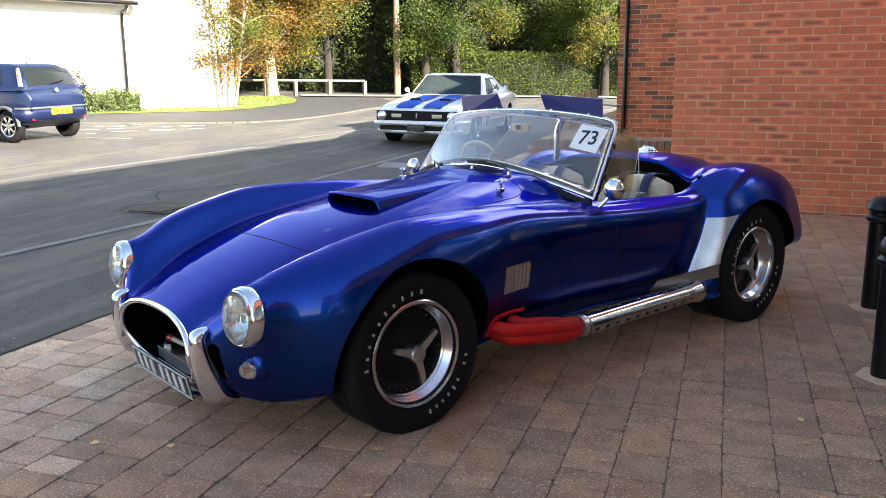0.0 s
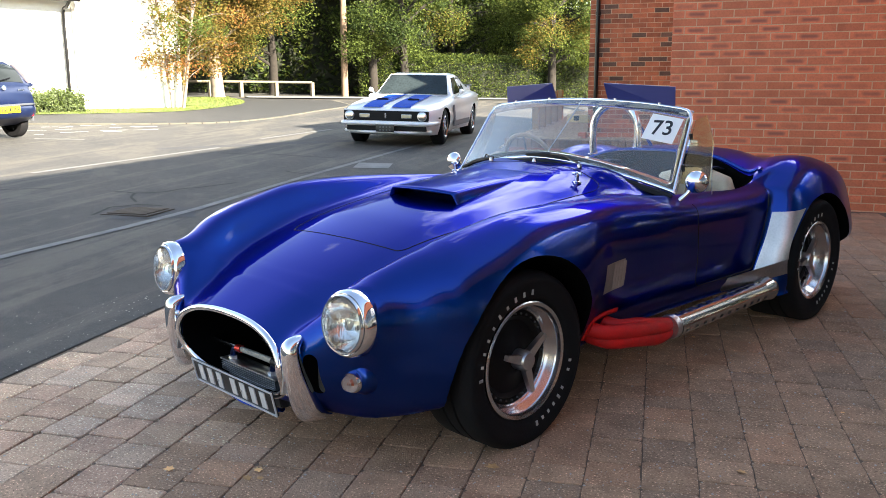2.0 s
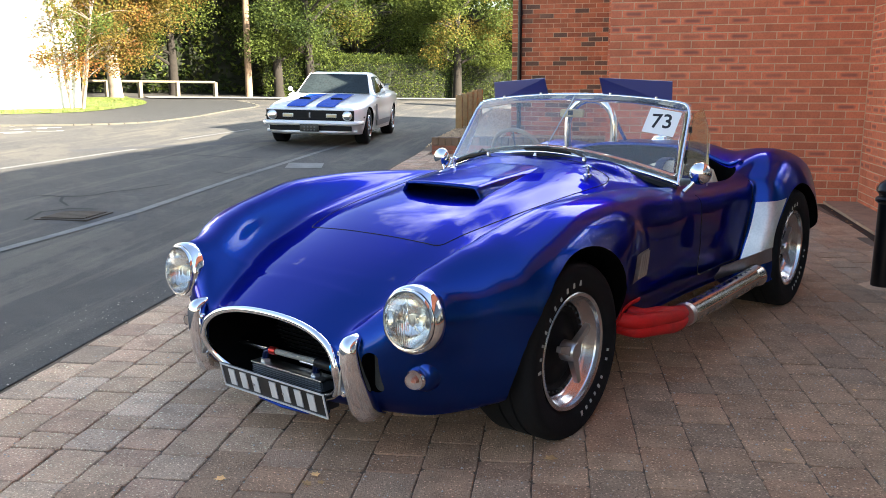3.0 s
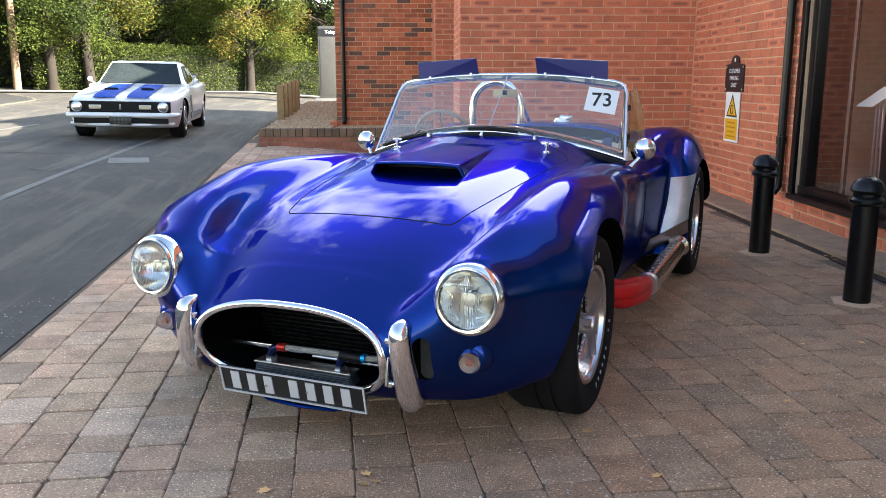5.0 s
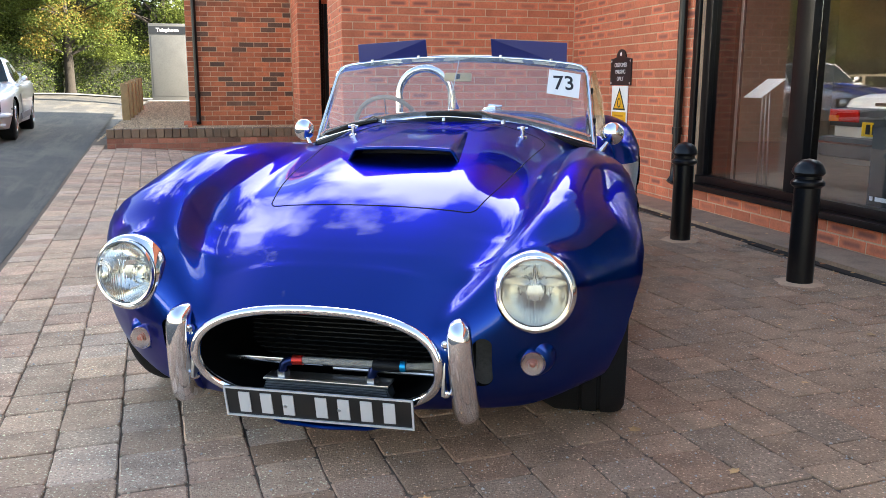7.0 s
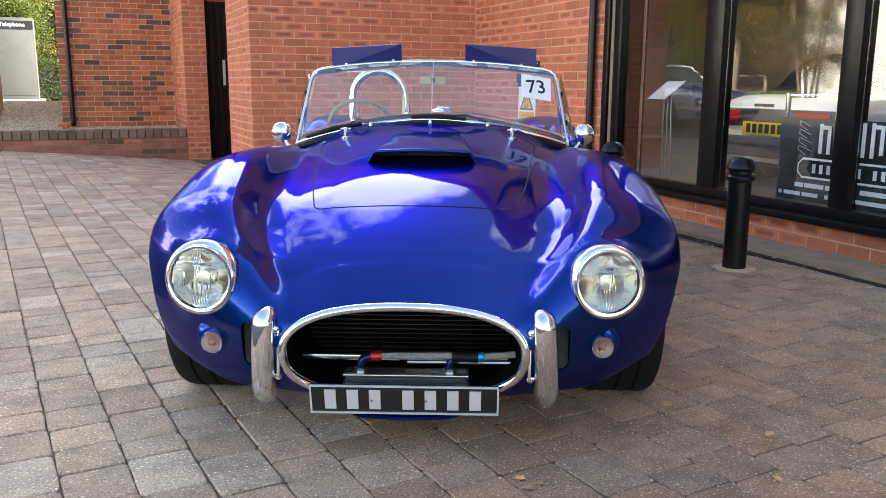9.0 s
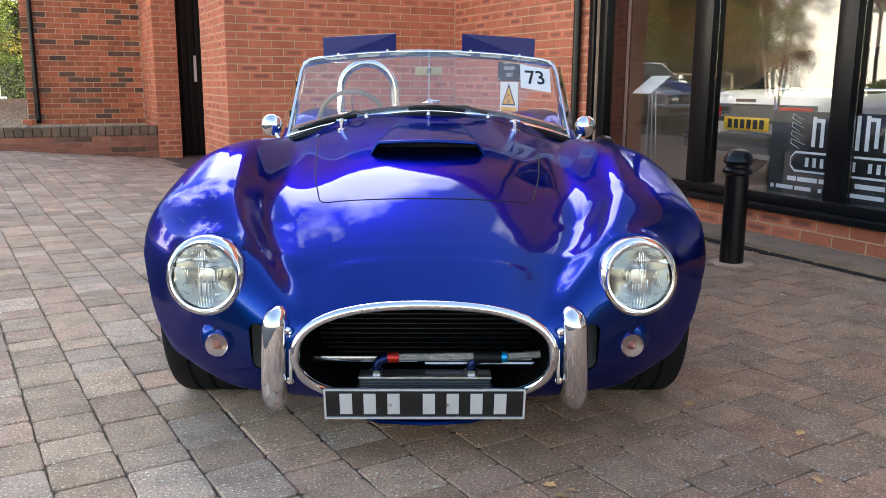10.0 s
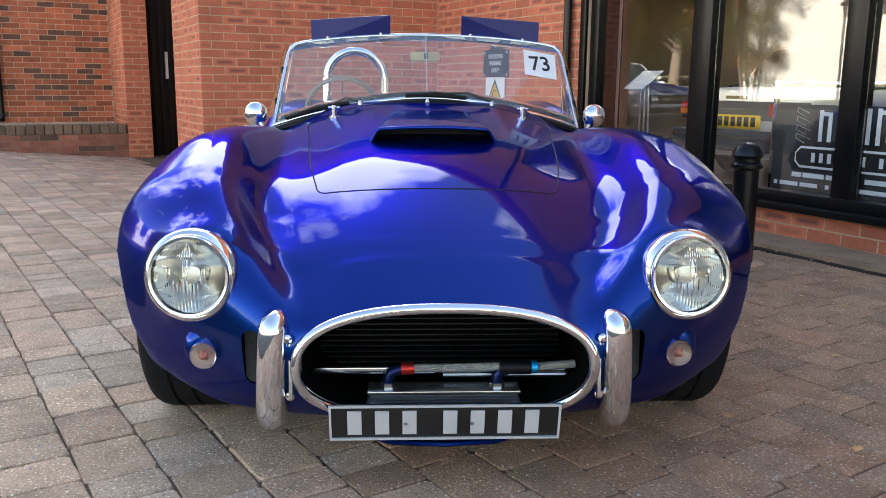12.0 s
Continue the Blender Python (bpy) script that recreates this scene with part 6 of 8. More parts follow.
def leaves(bm_data, centre, radius, n, size, rnd, squash=0.8):
    vs, fs = bm_data
    for _ in range(n):
        d = Vector((rnd.gauss(0, 1), rnd.gauss(0, 1), rnd.gauss(0, 1))).normalized() * radius * (rnd.random() ** 0.45)
        p = centre + Vector((d.x, d.y, d.z * squash))
        a = Vector((rnd.gauss(0, 1), rnd.gauss(0, 1), rnd.gauss(0, 0.7))).normalized()
        b = a.cross(Vector((rnd.gauss(0, 1), rnd.gauss(0, 1), rnd.gauss(0, 1)))).normalized()
        s = size * rnd.uniform(0.6, 1.3)
        o = len(vs)
        vs += [p - a * s, p + b * s * 0.45, p + a * s, p - b * s * 0.45]
        fs.append((o, o + 1, o + 2, o + 3))


def tree(x, y, h, spread, leafmats, seed, label, trunk_r=0.16, clear=1.8, bark=None, lean=0.0, clumps=26, per=110, leaf=0.16, stems=1):
    rnd = random.Random(seed)
    z0 = ground_z(x, y) + 0.05
    t = empty("tree", x, y, z0, label, "tree")
    for st in range(stems):
        data = {m: ([], []) for m in leafmats}
        a0 = rnd.uniform(0, 6.28)
        off = Vector((math.cos(a0), math.sin(a0), 0)) * (0.35 if stems > 1 else 0)
        ln = Vector((rnd.uniform(-1, 1), rnd.uniform(-1, 1), 0)) * lean + off * 1.2
        P = [Vector((0, 0, -0.15)) + off * 0.4] + [off * 0.4 + ln * (k / 5) + Vector((rnd.uniform(-0.1, 0.1), rnd.uniform(-0.1, 0.1), 0)) * k * 0.4 + Vector((0, 0, h * 0.85 * k / 5)) for k in range(1, 6)]
        path = spline(P, 4)
        part("trunk", tube(bmesh.new(), path, [trunk_r * (1.25 if i == 0 else 1) * (1 - 0.85 * i / (len(path) - 1)) for i in range(len(path))], 9), bark or BARK, t, "", 60)
        tips = []
        for k in range(clumps // 2):
            f = rnd.uniform(max(0.15, clear / h), 0.98)
            base = path[min(int(f * (len(path) - 1)), len(path) - 1)]
            a = rnd.uniform(0, 6.28)
            r = spread * (1 - abs(f - 0.5) * 0.9) * rnd.uniform(0.5, 1.0)
            tip = base + Vector((math.cos(a) * r, math.sin(a) * r, r * rnd.uniform(0.15, 0.7)))
            mid = (base + tip) / 2 + Vector((0, 0, r * 0.12))
            part("limb", tube(bmesh.new(), spline([base, mid, tip], 3), [0.35 * trunk_r * (1 - 0.12 * i) for i in range(7)], 5), bark or BARK, t, "", 60)
            tips += [tip, (mid + tip) / 2 + Vector((rnd.uniform(-0.4, 0.4), rnd.uniform(-0.4, 0.4), rnd.uniform(-0.3, 0.3)))]
        for tip in tips:
            m = rnd.choice(leafmats)
            leaves(data[m], tip, spread * rnd.uniform(0.25, 0.42), per, leaf, rnd)
        for m, (vs, fs) in data.items():
            if vs:
                me = bpy.data.meshes.new("crown")
                me.from_pydata(vs, [], fs)
                me.materials.append(m)
                ob = new("crown", me)
                ob.parent = t
    return t


tree(-20.3, 9.95, 6.2, 1.35, (LEAF_Y, LEAF_R, LEAF_O, LEAF_G), 21, "multi-stemmed birch with russet and yellow leaves before the white wall", 0.05, 0.9, PALEBARK, 0.6, 34, 200, 0.042, 3)
tree(-26.6, 15.0, 7.0, 3.4, (LEAF_O, LEAF_Y, LEAF_G), 22, "rounded tree with golden autumn leaves on the grass", 0.27, 1.9, PALEBARK, 0.3, 84, 900, 0.054)
WOODS = ((-29.5, 19.5, 9.5, 3.0, 0), (-26.2, 22.5, 11, 3.2, 1), (-25.2, 23.5, 10, 2.6, 2), (-26.8, 28.0, 11, 3.2, 0), (-22.0, 29.8, 9.0, 2.8, 3), (-25.0, 33.0, 11, 3.4, 1), (-21.0, 36.0, 10, 3.2, 3), (-33.0, 24.0, 12, 3.8, 2), (-31.5, 30.0, 12, 3.8, 1), (-34.0, 15.0, 11, 3.6, 2), (-17.0, 40.0, 11, 3.6, 0), (-29.0, 37.0, 12, 4.0, 2), (-38.0, 19.0, 12, 4.0, 1), (-12.5, 43.0, 10, 3.6, 3))
SETS = ((LEAF_G, LEAF_L, LEAF_Y), (LEAF_D, LEAF_G), (LEAF_D, LEAF_G, LEAF_L), (LEAF_L, LEAF_Y, LEAF_G))
for k, (x, y, h, sp, kind) in enumerate(WOODS):
    tree(x, y, h, sp, SETS[kind], 40 + k, ("tall green tree with yellowing leaves behind the hedge", "tall dark green tree behind the hedge", "dense green tree at the edge of the wood", "broad lime and yellow autumn tree behind the hedge")[kind], 0.22, 1.6, BARK, 0.5, 54, 640, 0.056)


def hedge(name, pts, h, depth, n, mats, seed, label, leaf=0.10, lumps=0.0):
    rnd = random.Random(seed)
    hg = empty(name, label=label, category="hedge")
    bm = bmesh.new()
    prev = None
    full = h

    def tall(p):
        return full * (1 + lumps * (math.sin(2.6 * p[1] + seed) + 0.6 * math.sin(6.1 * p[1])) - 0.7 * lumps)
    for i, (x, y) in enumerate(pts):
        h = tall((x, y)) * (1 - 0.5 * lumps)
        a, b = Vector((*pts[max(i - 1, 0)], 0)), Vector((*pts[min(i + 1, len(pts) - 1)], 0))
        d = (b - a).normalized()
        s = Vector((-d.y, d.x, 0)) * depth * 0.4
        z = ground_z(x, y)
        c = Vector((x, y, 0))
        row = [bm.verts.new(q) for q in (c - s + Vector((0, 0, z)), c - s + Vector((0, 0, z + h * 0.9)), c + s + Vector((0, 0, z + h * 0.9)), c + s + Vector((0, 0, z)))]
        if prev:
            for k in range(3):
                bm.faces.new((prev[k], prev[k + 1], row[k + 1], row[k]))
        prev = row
    # plain dark sheet behind the leaves stands in for the shade inside
    part("dark_core", bm, HEDGESHADE, hg, "dark sheet for the shaded depth between the leaves", None)
    data = {m: ([], []) for m in mats}
    for _ in range(n):
        i = rnd.randrange(len(pts) - 1)
        a, b = Vector((*pts[i], 0)), Vector((*pts[i + 1], 0))
        d = (b - a).normalized()
        s = Vector((-d.y, d.x, 0))
        p = a + (b - a) * rnd.random()
        z = ground_z(p.x, p.y)
        h = tall(p)
        if rnd.random() < 0.75:
            q = p + s * rnd.choice((-1, 1)) * depth * rnd.uniform(0.36, 0.55) + Vector((0, 0, z + h * rnd.uniform(0.02, 1.0)))
        else:
            q = p + s * depth * rnd.uniform(-0.5, 0.5) + Vector((0, 0, z + h * rnd.uniform(0.88, 1.08)))
        leaves(data[rnd.choice(mats)], q, 0.16, 3, leaf, rnd, 1.0)
    for m, (vs, fs) in data.items():
        me = bpy.data.meshes.new("foliage")
        me.from_pydata(vs, [], fs)
        me.materials.append(m)
        ob = new("foliage", me)
        ob.parent = hg
        tagged(ob, kind="stuff")
    return hg


# near-black colour gives the leafy rows their shaded depth
HEDGESHADE = mat("hedge_inner_shade", (0.015, 0.018, 0.008), 0.95, vary=0.5, scale=8)
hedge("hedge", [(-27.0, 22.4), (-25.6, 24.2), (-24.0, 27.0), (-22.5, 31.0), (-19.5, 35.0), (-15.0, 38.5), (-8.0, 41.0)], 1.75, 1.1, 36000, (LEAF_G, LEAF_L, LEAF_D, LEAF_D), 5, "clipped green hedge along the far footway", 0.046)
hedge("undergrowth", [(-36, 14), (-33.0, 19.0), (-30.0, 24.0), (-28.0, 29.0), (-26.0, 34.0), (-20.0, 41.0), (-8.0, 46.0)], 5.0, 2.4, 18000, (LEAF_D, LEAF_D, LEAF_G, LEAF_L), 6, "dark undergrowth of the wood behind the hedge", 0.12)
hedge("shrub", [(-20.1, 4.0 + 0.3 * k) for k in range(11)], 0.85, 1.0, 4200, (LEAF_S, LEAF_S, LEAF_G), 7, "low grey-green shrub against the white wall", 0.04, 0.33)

# far verge, rail fence, pole
strip("pavement_verge", [(-27.0, 16.5), (-25.0, 20.2), (-22.6, 25.0), (-20.5, 29.5), (-17.5, 33.5), (-13.0, 37.0)], 1.6, "sunlit pale footway before the hedge", PATCH, 0.05)
rail = empty("rail_fence", label="low weathered timber post and rail fence", category="fence")
FENCE = mat("weathered_timber", (0.20, 0.165, 0.11), 0.85, vary=0.5, scale=10, bump=0.3)
pts = [(-28.3, 14.2), (-27.98, 15.45), (-27.56, 16.6), (-27.05, 17.94), (-26.5, 19.35)]
for x, y in pts:
    z = ground_z(x, y)
    part("post", boxed(x - 0.07, x + 0.07, y - 0.07, y + 0.07, z, z + 0.62, None, 0.01), FENCE, rail, "", 30)
for a, b in zip(pts, pts[1:]):
    part("rail", tube(bmesh.new(), [(a[0], a[1], ground_z(*a) + 0.62), (b[0], b[1], ground_z(*b) + 0.62)], 0.048, 8), FENCE, rail)
pole = empty("telegraph_pole", -26.98, 21.48, ground_z(-26.98, 21.48), "tall pale wooden telegraph pole", "pole")
part("shaft", lathe(bmesh.new(), [(0, 0), (0.15, 0), (0.11, 8.5), (0, 8.5)], None, 14), mat("pale_brown_pole", (0.27, 0.18, 0.115), 0.85, vary=0.4, scale=5, bump=0.3), pole, "", 50)

# ---- gravel bed, wooden posts, telephone kiosk ----
GRAVEL = mat("buff_gravel", (0.52, 0.36, 0.195), 0.9, vary=0.7, scale=12, bump=1.0, bscale=60)
def gravel_z(u):
    return 0.335 + 0.048 * max(0.0, u - U_LOW - 0.25)


bm = boxed(-2.26, -1.19, U_LOW + 0.2, 16.5, 0.0, 0.335)
for v in bm.verts:
    if v.co.z > 0.2:
        v.co.z = gravel_z(v.co.y)
bmesh.ops.transform(bm, matrix=BLD, verts=bm.verts)
tagged(obj("gravel_bed", bm, GRAVEL), "buff gravel bed behind the low wall", "gravel", kind="structure")
tagged(obj("gravel_bed_inner", boxed(-1.19, 0.46, U_LOW + 0.2, U_FAR, 0.0, 0.33, BLD), GRAVEL), "buff gravel bed under the brick wall", "gravel", kind="structure")
rnd = random.Random(17)
vs, fs = [], []
for _ in range(7000):
    u, v = (rnd.uniform(U_LOW + 0.22, 16.4), rnd.uniform(-2.45, -1.2)) if rnd.random() < 0.75 else (rnd.uniform(U_LOW + 0.22, U_FAR - 0.02), rnd.uniform(-1.2, 0.44))
    p = at(u, v, (gravel_z(u) if v < -1.2 else 0.333) - (0.0 if v > -2.26 else 0.9 * (-2.26 - v)))
    r = rnd.uniform(0.010, 0.024)
    o = len(vs)
    a = rnd.uniform(0, 6.28)
    vs += [p + Vector((r * math.cos(a + k * 2.094), r * math.sin(a + k * 2.094), 0)) for k in range(3)] + [p + Vector((rnd.uniform(-0.004, 0.004), 0, r * 0.9))]
    fs += [(o, o + 1, o + 3), (o + 1, o + 2, o + 3), (o + 2, o, o + 3)]
me = bpy.data.meshes.new("gravel_stones")
me.from_pydata(vs, [], fs)
me.materials.append(mat("gravel_stone", (0.48, 0.35, 0.22), 0.9, per_object=0.4, islands=True, vary=0.3, scale=20))
tagged(new("gravel_stones", me), "loose buff gravel stones", "gravel", kind="stuff")
POSTWOOD = mat("brown_timber_post", (0.36, 0.23, 0.10), 0.8, vary=0.5, scale=12, bump=0.3)
for k in range(5):
    u = 12.0 + 0.52 * k
    b = empty("timber_post", *at(u, -2.2, gravel_z(u) - 0.14), "short square brown timber post beside the gravel", "post", "posts along the gravel")
    part("shaft", boxed(-0.06, 0.06, -0.06, 0.06, 0, 0.74, BLD.to_3x3().to_4x4(), 0.012), POSTWOOD, b, "", 30)
tagged(obj("broken_brick", boxed(-0.5, -0.38, U_LOW + 0.75, U_LOW + 0.9, 0.33, 0.44, BLD @ Matrix.Translation((-0.75, 0.15, 0)), 0.01), BRICK), "loose red brick lying on the gravel", "brick")
KIOSK = mat("brushed_kiosk_steel", (0.115, 0.113, 0.105), 0.5, 0.3, vary=0.3, scale=2)
kb = at(27.0, -2.52)
kio = empty("telephone_kiosk", kb.x, kb.y, ground_z(kb.x, kb.y) + 0.22, "brushed steel telephone kiosk with a dark sign band", "telephone box")
KM = BLD.to_3x3().to_4x4()
part("plinth", boxed(-0.75, 0.75, -0.15, 1.05, -0.3, 0.08, KM, 0.02), PATCH, kio, "concrete plinth", 30)
part("shell", boxed(-0.6, 0.6, 0, 0.9, 0.08, 2.55, KM, 0.02), KIOSK, kio, "brushed steel shell", 30)
part("sign_band", boxed(-0.58, 0.58, -0.02, -0.004, 2.22, 2.46, KM), SIGNBLACK, kio, "dark sign band", None)
part("panel", boxed(-0.53, 0.53, -0.012, -0.002, 0.2, 2.15, KM, 0.004), KIOSK, kio, "steel panel", 30)
letters("Telephone", 0.165, KM @ Matrix(((1, 0, 0, 0.0), (0, 0, 1, -0.026), (0, 1, 0, 2.34), (0, 0, 0, 1))), PAPER, "lettering", kio, 0.002, 1.0)
kio.children[-1].data.flip_normals()


# ---- parked cars ----
def shell(name, stations, half, material, parent, label, n=4, smooth=45):
    """A closed body through half sections, mirrored."""
    bm = bmesh.new()
    rings = []
    for y in stations:
        pts = spline([Vector((x, 0, z)) for x, z in half(y)], n)
        r = [bm.verts.new((max(p.x, 0), y, p.z)) for p in pts]
        l = [bm.verts.new((-max(p.x, 0), y, p.z)) for p in pts[1:-1]]
        rings.append(r + l[::-1])
    for a, b in zip(rings, rings[1:]):
        k = len(a)
        for i in range(k):
            bm.faces.new((a[i], a[(i + 1) % k], b[(i + 1) % k], b[i]))
    bm.faces.new(rings[0]), bm.faces.new(rings[-1])
    bmesh.ops.remove_doubles(bm, verts=bm.verts, dist=1e-5)
    return obj(name, bm, [material, WELL], parent, label, smooth)


def road_wheel(parent, x, y, R, w, spokes, rimmat, rim_r):
    sx = 1 if x > 0 else -1
    wh = empty("wheel")
    wh.parent = parent
    wh.matrix_basis = Matrix.Translation((x, y, R)) @ Matrix.Rotation(sx * math.pi / 2, 4, "Y")
    part("tyre", lathe(bmesh.new(), [(rim_r, -0.02), (rim_r + 0.02, 0.0), (R - 0.03, -0.004), (R, -0.03), (R, -w + 0.03), (R - 0.03, -w), (rim_r, -w)], None, 36), RUBBER, wh, "black tyre", 45)
    part("rim", lathe(bmesh.new(), [(rim_r + 0.008, -0.004), (rim_r, 0.002), (rim_r - 0.02, -0.012), (rim_r - 0.025, -0.06), (0, -0.07)], None, 36), BLACK if spokes else rimmat, wh, "", 45)
    part("rim_lip", lathe(bmesh.new(), [(rim_r + 0.01, -0.003), (rim_r + 0.004, 0.006), (rim_r - 0.018, -0.006), (rim_r - 0.02, -0.05)], None, 36), rimmat, wh, "bright rim lip", 45)
    for k in range(spokes):
        a = 2 * math.pi * k / spokes
        part("spoke", boxed(0.03, rim_r - 0.012, -0.026, 0.026, -0.035, -0.008, Matrix.Rotation(a, 4, "Z"), 0.006), rimmat, wh, "", 35)
    part("hub_cap", lathe(bmesh.new(), [(0.05, -0.03), (0.045, -0.002), (0, 0.0)], None, 16), rimmat, wh, "", 40)
    return wh


def arches(ob, ys, R, halfw, z):
    cut = []
    for sx in (-1, 1):
        for y in ys:
            cut.append(obj("cutter", lathe(bmesh.new(), [(0, 0), (R, 0), (R, 0.7), (0, 0.7)], Matrix.Translation((sx * (halfw - 0.28), y, z)) @ Matrix.Rotation(sx * math.pi / 2, 4, "Y"), 40), WELL))
    bpy.context.view_layer.update()
    for c in cut:
        c.matrix_world = ob.matrix_world.copy()
    bpy.context.view_layer.update()
    carve(ob, cut)


def quad(pts, thick=0.006):
    bm = bmesh.new()
    bm.faces.new([bm.verts.new(p) for p in pts])
    r = bmesh.ops.extrude_face_region(bm, geom=bm.faces[:])
    nrm = (Vector(pts[1]) - Vector(pts[0])).cross(Vector(pts[2]) - Vector(pts[0])).normalized()
    bmesh.ops.translate(bm, verts=[v for v in r["geom"] if isinstance(v, bmesh.types.BMVert)], vec=nrm * thick)
    return bm


COUPEGLASS = mat("grey_green_screen", (0.030, 0.040, 0.042), 0.05, spec=0.16, vary=0.7, scale=2.2, dark=(0.012, 0.016, 0.017))
DECAL = mat("grey_decal", (0.14, 0.15, 0.18), 0.5)
CLEARLAMP = mat("smoked_lamp", (0.12, 0.11, 0.12), 0.15, coat=0.6)
CARGLASS = mat("dark_car_glass", (0.012, 0.015, 0.015), 0.06, spec=0.12)
WHITEPAINT = mat("white_car_paint", (0.84, 0.85, 0.86), 0.3, coat=0.8)
PALESILVER = mat("pale_silver_paint", (0.68, 0.69, 0.68), 0.35, coat=0.5)
STRIPE = mat("mid_blue_stripe", (0.002, 0.055, 0.36), 0.6, spec=0.06)
NAVY = mat("navy_car_paint", (0.004, 0.010, 0.042), 0.35, 0.3, coat=0.2)
GREYPLASTIC = mat("grey_bumper_plastic", (0.06, 0.065, 0.075), 0.6)
TAILRED = mat("red_lamp_plastic", (0.5, 0.015, 0.012), 0.2, coat=0.5)
AMBERL = mat("amber_lamp_plastic", (0.7, 0.2, 0.02), 0.2, coat=0.5)
FOGY = mat("pale_yellow_lamp", (0.6, 0.5, 0.3), 0.2, coat=0.5)
PLATEY = mat("yellow_plate", (0.8, 0.55, 0.01), 0.4)


def coupe():
    car = empty("coupe_car", label="white fastback coupe with blue bonnet stripes parked on the road", category="car")
    zt = ((-0.95, 0.655), (-0.88, 0.70), (-0.5, 0.76), (0.3, 0.83), (0.95, 0.88), (2.0, 0.91), (2.7, 0.95), (3.4, 0.95), (3.8, 0.90))
    wd = ((-0.95, 0.79), (-0.6, 0.86), (0.0, 0.915), (0.4, 0.925), (1.5, 0.91), (2.6, 0.945), (3.4, 0.91), (3.8, 0.86))
    zb = ((-0.95, 0.42), (-0.80, 0.22), (0.5, 0.20), (3.3, 0.24), (3.8, 0.42))

    def half(y):
        t, w, b = ease(y, zt), ease(y, wd), ease(y, zb)
        return [(0, t), (w * 0.5, t - 0.005), (w * 0.84, t - 0.02), (w * 0.965, t - 0.07), (w, t - 0.22), (w - 0.005, (t + b) / 2 - 0.05), (w - 0.05, b + 0.06), (w - 0.16, b), (0, b)]
    body = shell("body", steps(-0.95, 3.8, 48), half, WHITEPAINT, car, "white coupe body")
    arches(body, (0.0, 2.77), 0.36, 0.93, 0.33)
    ws_h = lambda y: ease(y, zt)
    # cabin
    ztop = ((0.92, 0.85), (1.2, 1.03), (1.55, 1.285), (1.8, 1.318), (2.2, 1.315), (2.6, 1.27), (3.2, 1.10), (3.62, 0.95))
    wtop = ((0.92, 0.74), (1.55, 0.60), (2.2, 0.61), (3.0, 0.60), (3.62, 0.68))

    def cab(y):
        t, w = ease(y, ztop), ease(y, wtop)
        return [(0, t), (w * 0.6, t - 0.008), (w, t - 0.04), (max(0.78, w + 0.06) + 0.05 * (1 - (t - 0.85) / 0.46), 0.89), (0.83, 0.82), (0, 0.82)]
    shell("cabin", steps(0.92, 3.62, 24), cab, WHITEPAINT, car, "white roof and pillars", 3)

    def cs(y, k, lift=0.008):
        """A point of the cabin's side: k from 0 at the belt to 1 at the roof edge."""
        h = cab(y)
        a, b = Vector((h[3][0], 0, h[3][1])), Vector((h[2][0], 0, h[2][1]))
        p = a + (b - a) * k
        return p + Vector((lift, 0, lift * 0.4))
    for sx in (-1, 1):
        q = [Vector((sx * cs(y, k).x, y, cs(y, k).z)) for y, k in ((1.22, 0.1), (2.02, 0.1), (2.02, 0.88), (1.66, 0.86))]
        part("door_glass", quad(q if sx > 0 else q[::-1], 0.003), CARGLASS, car, "dark door glass", None)
        q = [Vector((sx * cs(y, k).x, y, cs(y, k).z)) for y, k in ((2.08, 0.1), (2.55, 0.25), (2.35, 0.85), (2.08, 0.88))]
        part("quarter_glass", quad(q if sx > 0 else q[::-1], 0.003), CARGLASS, car, "dark quarter glass", None)
        q = [Vector((sx * 0.935, y, z)) for y, z in ((0.66, 0.40), (0.84, 0.40), (0.66, 0.72), (0.50, 0.72))]
        part("side_stripe", quad(q if sx > 0 else q[::-1], 0.004), DECAL, car, "grey slanting side decal", None)
        part("sill_stripe", boxed(-0.004, 0.01, 0.70, 2.3, 0.30, 0.40, Matrix.Translation((sx * 0.915, 0, 0))), DECAL, car, "dark sill decal", None)
        m = empty("door_mirror")
        m.parent = car
        part("mirror_shell", lathe(bmesh.new(), [(0, -0.06), (0.035, -0.045), (0.048, 0), (0.045, 0.025), (0, 0.025)], Matrix.Translation((sx * 0.95, 1.24, 0.965)) @ Matrix.Rotation(-math.pi / 2, 4, "X"), 14), WHITEPAINT, m, "white mirror shell", 45)
        part("mirror_arm", tube(bmesh.new(), [(sx * 0.86, 1.26, 0.88), (sx * 0.945, 1.25, 0.95)], 0.014, 6), WHITEPAINT, m)
    # windscreen on the cabin's front slope
    part("windscreen", quad([(-0.72, 0.985, 0.905), (0.72, 0.985, 0.905), (0.585, 1.50, 1.262), (-0.585, 1.50, 1.262)], 0.012), COUPEGLASS, car, "dark raked windscreen", None)
    part("windscreen_frame", tube(bmesh.new(), [(-0.735, 0.97, 0.895), (-0.595, 1.51, 1.275), (0.595, 1.51, 1.275), (0.735, 0.97, 0.895)], 0.012, 6), WHITEPAINT, car, "bright screen trim")
    # bonnet stripes and scoops
    for sx in (-1, 1):
        bm = bmesh.new()
        prev = None
        for y in steps(-0.90, 0.88, 16):
            z = ws_h(y) + 0.014
            row = [bm.verts.new((sx * x, y, z - 0.004 * (x / 0.5))) for x in (0.09, 0.2, 0.32, 0.44)]
            if prev:
                for i in range(3):
                    bm.faces.new((prev[i], prev[i + 1], row[i + 1], row[i]))
            prev = row
